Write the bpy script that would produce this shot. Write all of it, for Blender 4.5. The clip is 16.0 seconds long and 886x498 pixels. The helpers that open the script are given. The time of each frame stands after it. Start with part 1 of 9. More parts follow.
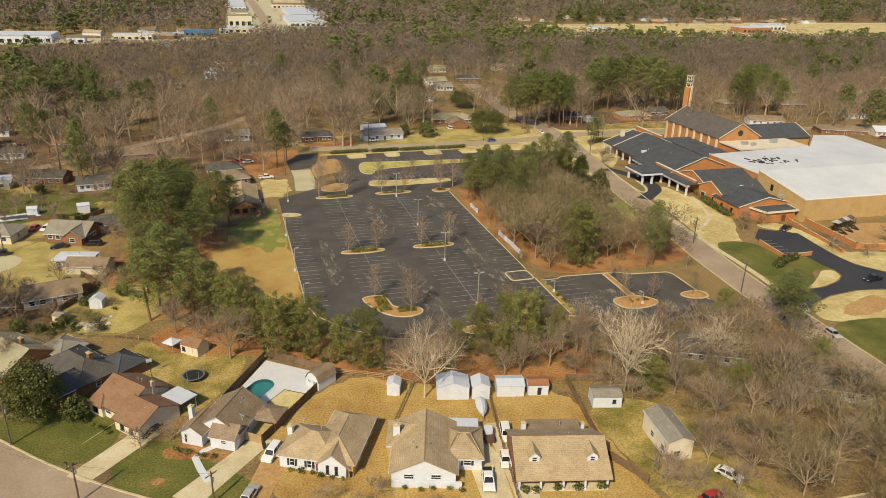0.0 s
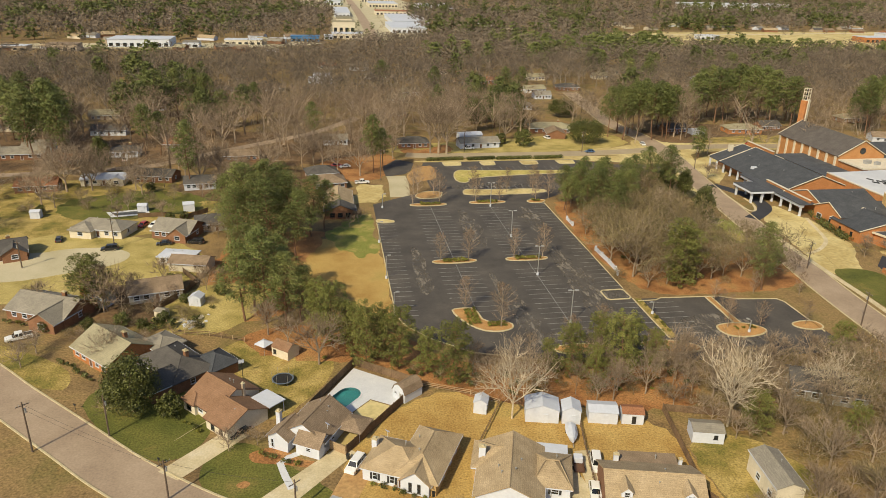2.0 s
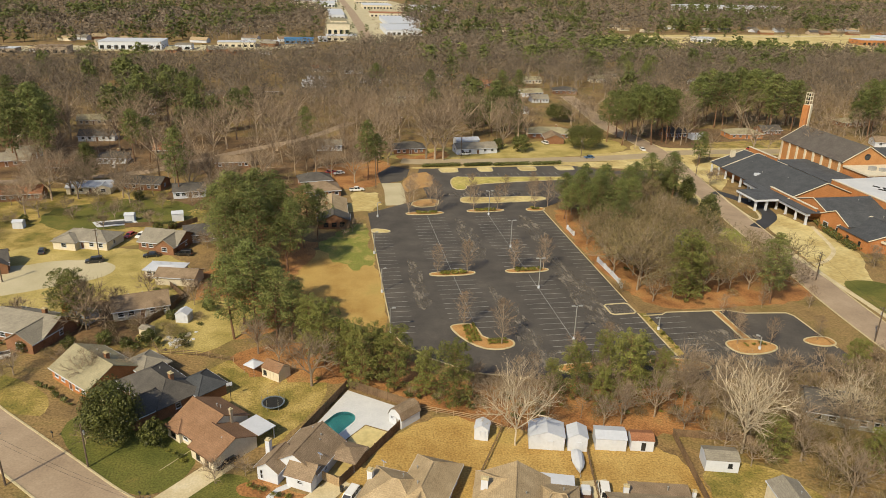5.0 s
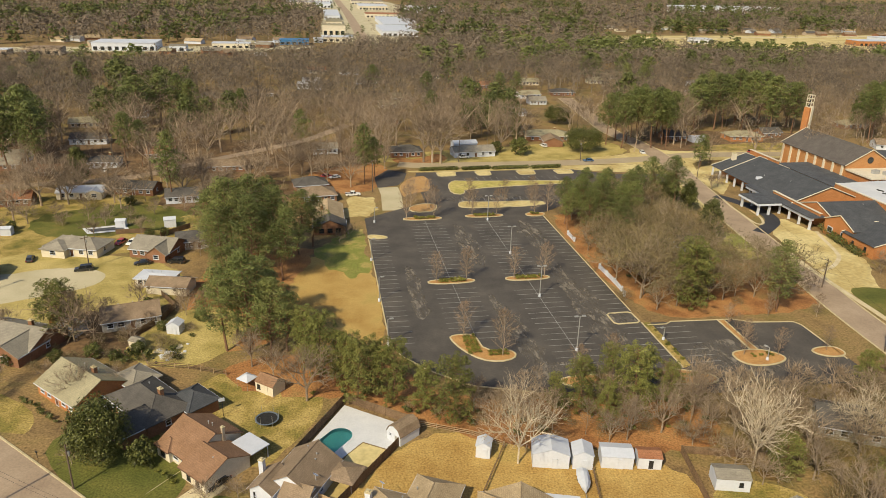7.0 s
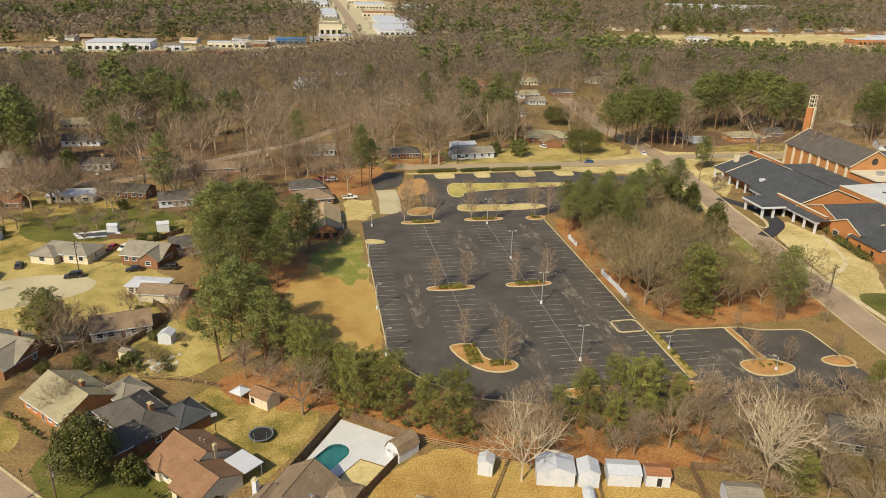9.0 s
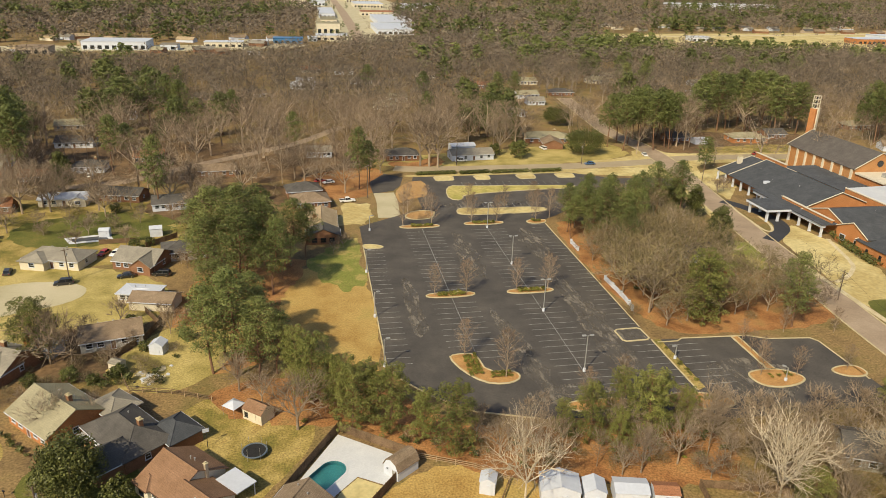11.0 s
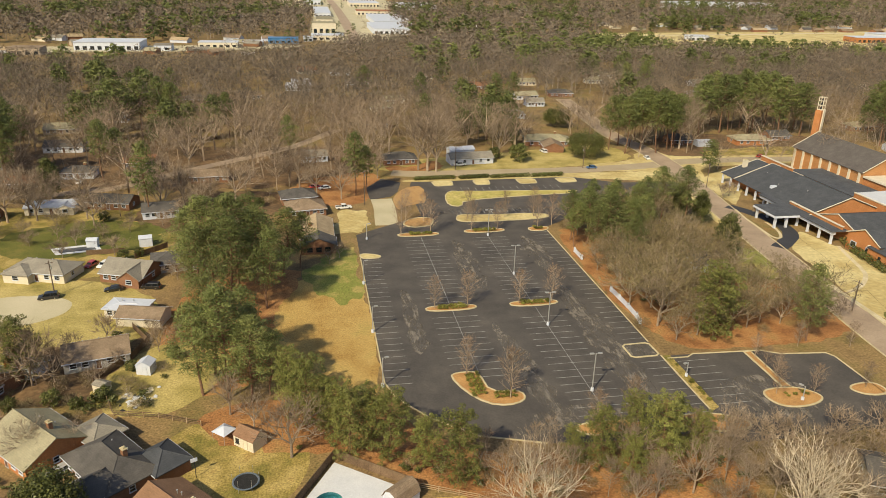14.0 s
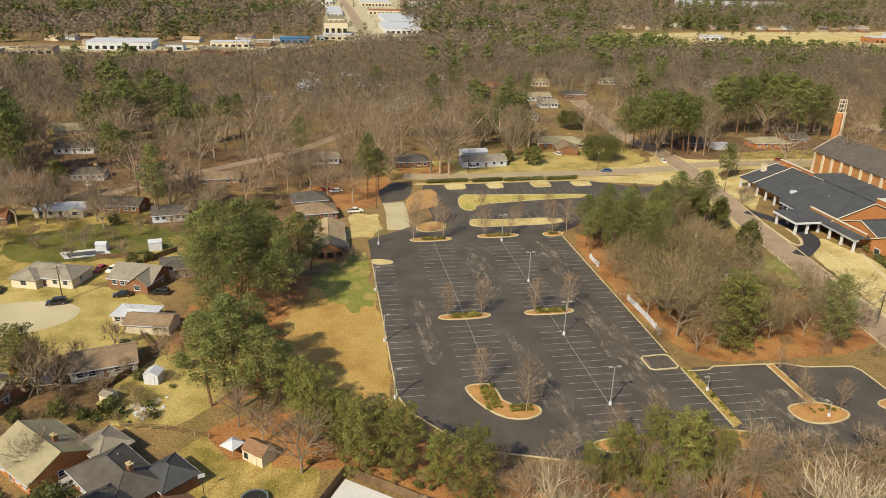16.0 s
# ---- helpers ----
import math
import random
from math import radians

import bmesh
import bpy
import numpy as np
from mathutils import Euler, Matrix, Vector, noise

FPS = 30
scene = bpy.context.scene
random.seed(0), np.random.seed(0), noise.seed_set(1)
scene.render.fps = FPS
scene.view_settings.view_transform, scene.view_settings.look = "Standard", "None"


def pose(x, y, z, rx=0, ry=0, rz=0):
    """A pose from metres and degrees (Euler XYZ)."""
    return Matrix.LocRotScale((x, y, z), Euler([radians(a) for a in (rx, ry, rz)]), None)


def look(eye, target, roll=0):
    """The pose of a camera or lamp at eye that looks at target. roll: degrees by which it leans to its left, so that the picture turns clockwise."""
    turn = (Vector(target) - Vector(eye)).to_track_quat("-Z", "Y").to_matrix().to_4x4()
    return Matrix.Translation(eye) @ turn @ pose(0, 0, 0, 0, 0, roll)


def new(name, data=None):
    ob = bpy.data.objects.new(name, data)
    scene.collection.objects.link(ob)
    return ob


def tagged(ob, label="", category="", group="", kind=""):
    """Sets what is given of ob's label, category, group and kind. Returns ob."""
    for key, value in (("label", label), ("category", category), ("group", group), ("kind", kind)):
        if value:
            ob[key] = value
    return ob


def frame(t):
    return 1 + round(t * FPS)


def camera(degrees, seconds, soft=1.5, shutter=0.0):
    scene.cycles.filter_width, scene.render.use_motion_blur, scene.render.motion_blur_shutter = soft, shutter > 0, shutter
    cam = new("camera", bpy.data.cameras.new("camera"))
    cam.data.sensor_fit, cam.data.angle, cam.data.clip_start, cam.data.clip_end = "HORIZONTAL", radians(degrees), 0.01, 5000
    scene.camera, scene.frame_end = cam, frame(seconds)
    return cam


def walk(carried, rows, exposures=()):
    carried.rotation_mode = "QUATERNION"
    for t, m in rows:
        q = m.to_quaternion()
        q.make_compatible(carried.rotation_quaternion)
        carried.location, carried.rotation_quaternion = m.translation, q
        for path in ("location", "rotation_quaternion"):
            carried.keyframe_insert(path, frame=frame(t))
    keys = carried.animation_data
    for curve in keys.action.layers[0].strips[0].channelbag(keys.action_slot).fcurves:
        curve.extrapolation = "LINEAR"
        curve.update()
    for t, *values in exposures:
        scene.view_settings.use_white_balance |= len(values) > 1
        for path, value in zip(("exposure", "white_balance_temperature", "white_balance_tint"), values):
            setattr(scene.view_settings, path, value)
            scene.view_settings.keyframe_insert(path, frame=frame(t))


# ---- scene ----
cam = camera(63.5, 16.0, soft=0.4)
PATH = [
    (0, (-55.521, -149.166, 79.1), (-54.976, -147.393, 78.353), 1.7),
    (0.5, (-55.158, -147.91, 79.07), (-54.628, -146.129, 78.33), 1.6),
    (1, (-55.006, -146.949, 78.973), (-54.574, -145.141, 78.235), 1.4),
    (1.5, (-55.183, -145.88, 79.009), (-54.832, -144.054, 78.272), 1.4),
    (2, (-55.424, -144.967, 79.047), (-55.121, -143.133, 78.31), 1.4),
    (2.5, (-55.308, -143.832, 79.175), (-55.009, -141.996, 78.44), 1.4),
    (3, (-55.173, -142.585, 79.157), (-54.87, -140.749, 78.423), 1.5),
    (3.5, (-55.014, -141.325, 79.15), (-54.706, -139.49, 78.418), 1.4),
    (4, (-54.982, -140.004, 79.168), (-54.671, -138.17, 78.435), 1.4),
    (6.5, (-54.894, -133.695, 79.126), (-54.568, -131.863, 78.394), 1.5),
    (7, (-54.84, -132.448, 79.147), (-54.512, -130.616, 78.416), 1.5),
    (7.5, (-54.804, -131.105, 79.167), (-54.473, -129.274, 78.433), 1.6),
    (8, (-54.627, -129.916, 79.158), (-54.296, -128.086, 78.423), 1.6),
    (8.5, (-54.616, -128.702, 79.188), (-54.282, -126.872, 78.454), 1.5),
    (9, (-54.508, -127.494, 79.2), (-54.173, -125.665, 78.466), 1.5),
    (11.5, (-53.928, -121.286, 79.239), (-53.586, -119.459, 78.501), 1.5),
    (12, (-53.87, -119.906, 79.259), (-53.526, -118.08, 78.52), 1.5),
    (12.5, (-53.748, -118.618, 79.273), (-53.403, -116.792, 78.533), 1.5),
    (13, (-53.714, -117.474, 79.368), (-53.367, -115.649, 78.628), 1.5),
    (13.5, (-53.555, -116.28, 79.471), (-53.208, -114.455, 78.73), 1.5),
    (14, (-53.445, -115.051, 79.575), (-53.097, -113.226, 78.835), 1.4),
    (14.5, (-53.473, -113.966, 79.567), (-53.124, -112.141, 78.826), 1.5),
    (15, (-53.458, -112.701, 79.662), (-53.106, -110.877, 78.921), 1.5),
    (15.5, (-53.494, -111.544, 79.776), (-53.15, -109.719, 79.035), 1.5),
    (16, (-53.574, -110.748, 79.965), (-53.254, -108.919, 79.222), 1.4),
]
walk(cam, [(t, look(eye, target, roll)) for t, eye, target, roll in PATH], exposures=[(0, 0.0), (16, 0.15)])

# ---- world, sun ----
SUN_TO = Vector((-0.57, -0.64, 0.755)).normalized()
world = bpy.data.worlds.new("sky_world")
world.use_nodes = True
scene.world = world
wn = world.node_tree
sky = wn.nodes.new("ShaderNodeTexSky")
sky.sky_type = "NISHITA"
sky.sun_disc = False
sky.sun_elevation = math.asin(SUN_TO.z)
sky.sun_rotation = math.atan2(SUN_TO.x, SUN_TO.y)
sky.air_density, sky.dust_density, sky.ozone_density = 1.0, 1.6, 1.0
wn.nodes["Background"].inputs["Strength"].default_value = 0.1
wn.links.new(sky.outputs["Color"], wn.nodes["Background"].inputs["Color"])
sun_data = bpy.data.lights.new("sun", "SUN")
sun_data.energy, sun_data.angle, sun_data.color = 4.55, radians(0.53), (1.0, 0.855, 0.575)
sun = new("sun", sun_data)
sun.matrix_world = look(SUN_TO * 300, (0, 0, 0))

# ---- materials ----
MATS = {}


def surface(name, colours, scale=1.0, fine=None, rough=0.85, bump=0.25, metal=0.0, detail=6.0, vary=0.0, spec=0.3, fine_amount=0.35, coords="world"):
    """A two-scale procedural surface: blotches of the given colours at `scale` per metre and a finer grain that lightens and darkens it."""
    if name in MATS:
        return MATS[name]
    m = bpy.data.materials.new(name)
    m.use_nodes = True
    nt = m.node_tree
    N, L = nt.nodes, nt.links
    bsdf = N["Principled BSDF"]
    bsdf.inputs["Roughness"].default_value = rough
    bsdf.inputs["Metallic"].default_value = metal
    bsdf.inputs["Specular IOR Level"].default_value = spec
    if coords == "world":
        pos = N.new("ShaderNodeNewGeometry").outputs["Position"]
    else:
        pos = N.new("ShaderNodeTexCoord").outputs["Object"]
    a = N.new("ShaderNodeTexNoise")
    a.inputs["Scale"].default_value, a.inputs["Detail"].default_value, a.inputs["Roughness"].default_value = scale, detail, 0.62
    L.new(pos, a.inputs["Vector"])
    ramp = N.new("ShaderNodeValToRGB")
    els = ramp.color_ramp.elements
    n = len(colours)
    for i, c in enumerate(colours):
        at = 0.5 if n == 1 else 0.3 + 0.4 * i / (n - 1)
        e = els[i] if i < 2 else els.new(at)
        e.position, e.color = at, (*c, 1)
    if n == 1:
        els[1].position, els[1].color = 0.9, (*colours[0], 1)
    L.new(a.outputs["Fac"], ramp.inputs["Fac"])
    b = N.new("ShaderNodeTexNoise")
    b.inputs["Scale"].default_value, b.inputs["Detail"].default_value = fine or scale * 9, 4.0
    L.new(pos, b.inputs["Vector"])
    span = N.new("ShaderNodeMapRange")
    span.inputs["From Min"].default_value, span.inputs["From Max"].default_value = 0.25, 0.75
    span.inputs["To Min"].default_value, span.inputs["To Max"].default_value = 1 - fine_amount, 1 + fine_amount
    L.new(b.outputs["Fac"], span.inputs["Value"])
    mul = N.new("ShaderNodeVectorMath")
    mul.operation = "SCALE"
    L.new(ramp.outputs["Color"], mul.inputs[0])
    L.new(span.outputs["Result"], mul.inputs["Scale"])
    out = mul.outputs["Vector"]
    if vary:
        info = N.new("ShaderNodeObjectInfo")
        vr = N.new("ShaderNodeMapRange")
        vr.inputs["To Min"].default_value, vr.inputs["To Max"].default_value = 1 - vary, 1 + vary
        L.new(info.outputs["Random"], vr.inputs["Value"])
        mv = N.new("ShaderNodeVectorMath")
        mv.operation = "SCALE"
        L.new(out, mv.inputs[0])
        L.new(vr.outputs["Result"], mv.inputs["Scale"])
        out = mv.outputs["Vector"]
    L.new(out, bsdf.inputs["Base Color"])
    if bump:
        bp = N.new("ShaderNodeBump")
        bp.inputs["Strength"].default_value, bp.inputs["Distance"].default_value = bump, 0.05
        L.new(b.outputs["Fac"], bp.inputs["Height"])
        L.new(bp.outputs["Normal"], bsdf.inputs["Normal"])
    MATS[name] = m
    return m


def foliage(name, colours, patch=0.05, leaf_vary=0.35, rough=0.6, through_light=0.0):
    """Leaves, needles or twigs: colour varies by place (crown to crown), by object and leaf by leaf."""
    m = surface(name, colours, scale=patch, fine=0.45, rough=rough, bump=0, vary=0.22, spec=0.25, fine_amount=0.3)
    nt = m.node_tree
    N, L = nt.nodes, nt.links
    bsdf = N["Principled BSDF"]
    link = bsdf.inputs["Base Color"].links[0]
    src = link.from_socket
    geo = N.new("ShaderNodeNewGeometry")
    rr = N.new("ShaderNodeMapRange")
    rr.inputs["To Min"].default_value, rr.inputs["To Max"].default_value = 1 - leaf_vary, 1 + leaf_vary
    L.new(geo.outputs["Random Per Island"], rr.inputs["Value"])
    mv = N.new("ShaderNodeVectorMath")
    mv.operation = "SCALE"
    L.new(src, mv.inputs[0])
    L.new(rr.outputs["Result"], mv.inputs["Scale"])
    L.new(mv.outputs["Vector"], bsdf.inputs["Base Color"])
    if through_light:
        tr = N.new("ShaderNodeBsdfTranslucent")
        mix = N.new("ShaderNodeMixShader")
        mix.inputs["Fac"].default_value = through_light
        L.new(mv.outputs["Vector"], tr.inputs["Color"])
        L.new(bsdf.outputs["BSDF"], mix.inputs[1])
        L.new(tr.outputs["BSDF"], mix.inputs[2])
        L.new(mix.outputs["Shader"], N["Material Output"].inputs["Surface"])
    return m


def shingle(name, colours, course=0.3):
    """Roof shingles: courses across the slope with random tabs, weathered in blotches."""
    m = surface(name, colours, scale=0.35, fine=6, rough=0.9, bump=0.3, fine_amount=0.3, coords="object")
    nt = m.node_tree
    N, L = nt.nodes, nt.links
    bsdf = N["Principled BSDF"]
    src = bsdf.inputs["Base Color"].links[0].from_socket
    tc = N.new("ShaderNodeTexCoord")
    sep = N.new("ShaderNodeSeparateXYZ")
    add = N.new("ShaderNodeMath")
    mp = N.new("ShaderNodeCombineXYZ")
    L.new(tc.outputs["Object"], sep.inputs["Vector"])
    L.new(sep.outputs["X"], add.inputs[0])
    L.new(sep.outputs["Y"], add.inputs[1])
    L.new(add.outputs["Value"], mp.inputs["X"])
    L.new(sep.outputs["Z"], mp.inputs["Y"])
    brick = N.new("ShaderNodeTexBrick")
    brick.inputs["Scale"].default_value = 1.0
    brick.inputs["Brick Width"].default_value, brick.inputs["Row Height"].default_value = 0.9, course * 0.5
    brick.inputs["Mortar Size"].default_value = 0.012
    brick.inputs["Color1"].default_value = (1.05, 1.05, 1.05, 1)
    brick.inputs["Color2"].default_value = (0.92, 0.92, 0.92, 1)
    brick.inputs["Mortar"].default_value = (0.8, 0.8, 0.8, 1)
    L.new(mp.outputs["Vector"], brick.inputs["Vector"])
    mx = N.new("ShaderNodeVectorMath")
    mx.operation = "MULTIPLY"
    L.new(src, mx.inputs[0])
    L.new(brick.outputs["Color"], mx.inputs[1])
    L.new(mx.outputs["Vector"], bsdf.inputs["Base Color"])
    return m


def brickwork(name, a, b, mortar):
    m = shingle(name, [a, b], course=0.3)
    for n in m.node_tree.nodes:
        if n.type == "TEX_BRICK":
            n.inputs["Brick Width"].default_value, n.inputs["Row Height"].default_value = 0.22, 0.075
            n.inputs["Mortar Size"].default_value = 0.01
            n.inputs["Mortar"].default_value = (*mortar, 1)
    return m


def glass(name, colour=(0.02, 0.025, 0.03), rough=0.06):
    m = surface(name, [colour], scale=0.5, rough=rough, bump=0, spec=0.8, fine_amount=0.1)
    return m


WORN_ASPHALT = surface("worn_asphalt", [(0.11, 0.098, 0.086), (0.18, 0.16, 0.137), (0.27, 0.24, 0.2)], scale=0.5, fine=3, rough=0.95, bump=0.1, fine_amount=0.2, detail=9)
wn_ = WORN_ASPHALT.node_tree
wpos = wn_.nodes.new("ShaderNodeNewGeometry")
wmap = wn_.nodes.new("ShaderNodeMapping")
wmap.inputs["Scale"].default_value = (0.5, 0.16, 1)
wtex = wn_.nodes.new("ShaderNodeTexNoise")
wtex.inputs["Scale"].default_value, wtex.inputs["Detail"].default_value, wtex.inputs["Roughness"].default_value = 1.0, 12, 0.72
wramp = wn_.nodes.new("ShaderNodeMapRange")
wramp.inputs["From Min"].default_value, wramp.inputs["From Max"].default_value, wramp.inputs["To Max"].default_value = 0.43, 0.6, 0.95
wn_.links.new(wpos.outputs["Position"], wmap.inputs["Vector"])
wn_.links.new(wmap.outputs["Vector"], wtex.inputs["Vector"])
wn_.links.new(wtex.outputs["Fac"], wramp.inputs["Value"])
wn_.links.new(wramp.outputs["Result"], wn_.nodes["Principled BSDF"].inputs["Alpha"])
ASPHALT = surface("lot_asphalt", [(0.062, 0.056, 0.053), (0.075, 0.068, 0.063), (0.092, 0.083, 0.075), (0.12, 0.106, 0.093)], scale=0.11, fine=2.6, rough=0.9, bump=0.12, fine_amount=0.16)
ROAD = surface("street_asphalt", [(0.28, 0.21, 0.15), (0.34, 0.26, 0.185), (0.4, 0.31, 0.225)], scale=0.12, fine=2.5, rough=0.9, bump=0.15, fine_amount=0.15)
DRIVE_ASPHALT = surface("new_asphalt", [(0.035, 0.037, 0.045), (0.05, 0.05, 0.058)], scale=0.1, fine=3, rough=0.85, bump=0.1, fine_amount=0.12)
# Lighter than ROAD: sunlight on this street, tempered by cloud shade, put into the colour
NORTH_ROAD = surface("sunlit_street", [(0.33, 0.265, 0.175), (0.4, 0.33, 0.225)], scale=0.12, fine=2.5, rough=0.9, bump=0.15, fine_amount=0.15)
CONCRETE = surface("driveway_concrete", [(0.46, 0.38, 0.23), (0.55, 0.47, 0.3), (0.62, 0.55, 0.4)], scale=0.25, fine=3, rough=0.9, bump=0.15, fine_amount=0.14)
WHITE_CONCRETE = surface("pool_concrete", [(0.54, 0.56, 0.6), (0.62, 0.635, 0.66)], scale=0.4, fine=4, rough=0.8, bump=0.08, fine_amount=0.07)
KERB = surface("kerb_concrete", [(0.42, 0.35, 0.2), (0.56, 0.49, 0.32)], scale=0.6, fine=5, rough=0.9, bump=0.15, fine_amount=0.2)
PAINT = surface("line_paint", [(0.13, 0.13, 0.13), (0.3, 0.3, 0.29), (0.44, 0.44, 0.42)], scale=0.5, fine=5, rough=0.8, bump=0, fine_amount=0.3)
GROUND = surface("dry_ground", [(0.12, 0.078, 0.036), (0.18, 0.12, 0.055), (0.26, 0.175, 0.075), (0.18, 0.14, 0.05), (0.27, 0.16, 0.062)], scale=0.06, fine=2.2, rough=0.95, bump=0.4, fine_amount=0.5, detail=14)
DRY_LAWN = surface("dormant_lawn", [(0.27, 0.155, 0.046), (0.37, 0.235, 0.072), (0.44, 0.3, 0.1), (0.36, 0.275, 0.085)], scale=0.1, fine=2.8, rough=0.95, bump=0.45, fine_amount=0.42, detail=14)
PALE_LAWN = surface("pale_lawn", [(0.5, 0.41, 0.19), (0.58, 0.49, 0.24), (0.44, 0.34, 0.14), (0.55, 0.45, 0.21)], scale=0.06, fine=0.9, rough=0.95, bump=0.3, fine_amount=0.2, detail=9)
YARD_LAWN = surface("straw_yellow_lawn", [(0.19, 0.165, 0.042), (0.32, 0.26, 0.082), (0.43, 0.345, 0.125), (0.48, 0.38, 0.15)], scale=0.1, fine=2.6, rough=0.95, bump=0.45, fine_amount=0.4, detail=14)
GREEN_LAWN = surface("green_lawn", [(0.07, 0.082, 0.016), (0.1, 0.108, 0.022), (0.135, 0.132, 0.03), (0.21, 0.165, 0.05)], scale=0.12, fine=3.0, rough=0.95, bump=0.5, fine_amount=0.5, detail=14)
BRIGHT_GRASS = surface("fresh_grass", [(0.15, 0.18, 0.034), (0.38, 0.3, 0.1), (0.19, 0.21, 0.045), (0.24, 0.23, 0.06), (0.42, 0.33, 0.12)], scale=0.1, fine=2.4, rough=0.95, bump=0.4, fine_amount=0.4, detail=14)
MIXED_LAWN = surface("patchy_lawn", [(0.11, 0.105, 0.024), (0.18, 0.155, 0.036), (0.29, 0.22, 0.064), (0.41, 0.31, 0.108), (0.27, 0.17, 0.055)], scale=0.13, fine=2.8, rough=0.95, bump=0.5, fine_amount=0.5, detail=15)
STRAW = surface("pine_straw", [(0.19, 0.085, 0.033), (0.29, 0.135, 0.05), (0.37, 0.19, 0.073), (0.3, 0.19, 0.07)], scale=0.14, fine=2.6, rough=0.95, bump=0.45, fine_amount=0.5, detail=14)
LITTER = surface("leaf_litter", [(0.085, 0.058, 0.033), (0.15, 0.095, 0.05), (0.24, 0.15, 0.075)], scale=0.09, fine=1.1, rough=0.95, bump=0.4, fine_amount=0.4, detail=9)
DIRT = surface("bare_dirt", [(0.36, 0.2, 0.08), (0.46, 0.3, 0.13)], scale=0.15, fine=1.5, rough=0.95, bump=0.3, fine_amount=0.25)
PALE_SOIL = surface("pale_rubble", [(0.45, 0.36, 0.2), (0.66, 0.6, 0.45)], scale=0.4, fine=2.5, rough=0.95, bump=0.5, fine_amount=0.3)
SAND_DRIVE = surface("gravel_drive", [(0.4, 0.35, 0.22), (0.47, 0.42, 0.28), (0.53, 0.47, 0.33)], scale=0.07, fine=3.5, rough=0.95, bump=0.15, fine_amount=0.12, detail=12)
MULCH = surface("island_mulch", [(0.36, 0.19, 0.07), (0.5, 0.29, 0.11)], scale=0.4, fine=4, rough=0.95, bump=0.4, fine_amount=0.3)

BARK = surface("grey_bark", [(0.24, 0.185, 0.13), (0.38, 0.3, 0.22)], scale=0.8, fine=8, rough=0.9, bump=0.4, vary=0.25)
PALE_BARK = surface("sycamore_bark", [(0.42, 0.35, 0.25), (0.62, 0.54, 0.41)], scale=0.9, fine=8, rough=0.85, bump=0.3, vary=0.15)
PINE_BARK = surface("pine_bark", [(0.14, 0.075, 0.045), (0.24, 0.14, 0.085)], scale=1.2, fine=9, rough=0.95, bump=0.5, vary=0.15)
TWIG = foliage("bare_twigs", [(0.15, 0.11, 0.075), (0.23, 0.172, 0.12), (0.32, 0.245, 0.17)], patch=0.055, leaf_vary=0.3, rough=0.85)
PALE_TWIG = foliage("pale_twigs", [(0.26, 0.2, 0.13), (0.38, 0.305, 0.21)], patch=0.06, leaf_vary=0.25, rough=0.85)
NEEDLES = foliage("pine_needles", [(0.094, 0.114, 0.034), (0.134, 0.152, 0.046), (0.194, 0.205, 0.065)], patch=0.06, leaf_vary=0.3, through_light=0.06)
DARK_LEAF = foliage("evergreen_leaves", [(0.075, 0.085, 0.024), (0.12, 0.125, 0.036)], patch=0.08, leaf_vary=0.45, rough=0.45, through_light=0.12)
WOODS_BARK = surface("woods_bark", [(0.2, 0.16, 0.12), (0.36, 0.295, 0.225)], scale=0.05, fine=3, rough=0.9, bump=0)
LOT_TWIG = foliage("ruddy_twigs", [(0.2, 0.135, 0.09), (0.27, 0.19, 0.13)], patch=0.06, leaf_vary=0.25, rough=0.85)
# Greyer than TWIG: aerial haze over the farther woods is put into the colour
HAZED_TWIG = foliage("hazed_twigs", [(0.075, 0.062, 0.047), (0.13, 0.105, 0.08), (0.18, 0.143, 0.108), (0.25, 0.195, 0.145)], patch=0.075, leaf_vary=0.15, rough=0.85)
YOUNG_NEEDLES = foliage("young_pine_needles", [(0.135, 0.145, 0.036), (0.2, 0.2, 0.056)], patch=0.08, leaf_vary=0.3, through_light=0.08)
BRUSH_TWIG = foliage("winter_brush", [(0.12, 0.095, 0.045), (0.18, 0.145, 0.07), (0.26, 0.2, 0.11)], patch=0.15, leaf_vary=0.35, rough=0.8)
SHRUB_LEAF = foliage("shrub_leaves", [(0.13, 0.135, 0.026), (0.21, 0.2, 0.042)], patch=0.3, leaf_vary=0.35, through_light=0.15)
RUST_LEAF = foliage("rusty_leaves", [(0.17, 0.08, 0.03), (0.26, 0.13, 0.05)], patch=0.3, leaf_vary=0.4, through_light=0.15)

WHITE = surface("white_paint", [(0.54, 0.575, 0.65), (0.62, 0.65, 0.72)], scale=0.4, fine=2.5, rough=0.6, bump=0.03, fine_amount=0.05)
CREAM = surface("cream_siding", [(0.58, 0.52, 0.4), (0.68, 0.62, 0.5)], scale=0.5, fine=4, rough=0.7, bump=0.08, fine_amount=0.08)
TAN = surface("tan_siding", [(0.36, 0.29, 0.21), (0.44, 0.36, 0.27)], scale=0.5, fine=4, rough=0.75, bump=0.08, fine_amount=0.1)
GREY_SIDING = surface("grey_siding", [(0.3, 0.29, 0.27), (0.38, 0.37, 0.35)], scale=0.5, fine=4, rough=0.75, bump=0.08, fine_amount=0.1)
METAL_WHITE = surface("white_metal_roof", [(0.47, 0.505, 0.58), (0.57, 0.6, 0.67)], scale=0.2, fine=2, rough=0.55, bump=0.03, fine_amount=0.05)
MEMBRANE = surface("white_roof_membrane", [(0.5, 0.515, 0.55), (0.56, 0.575, 0.6), (0.62, 0.63, 0.65)], scale=0.08, fine=1, rough=0.6, bump=0.05, fine_amount=0.04)
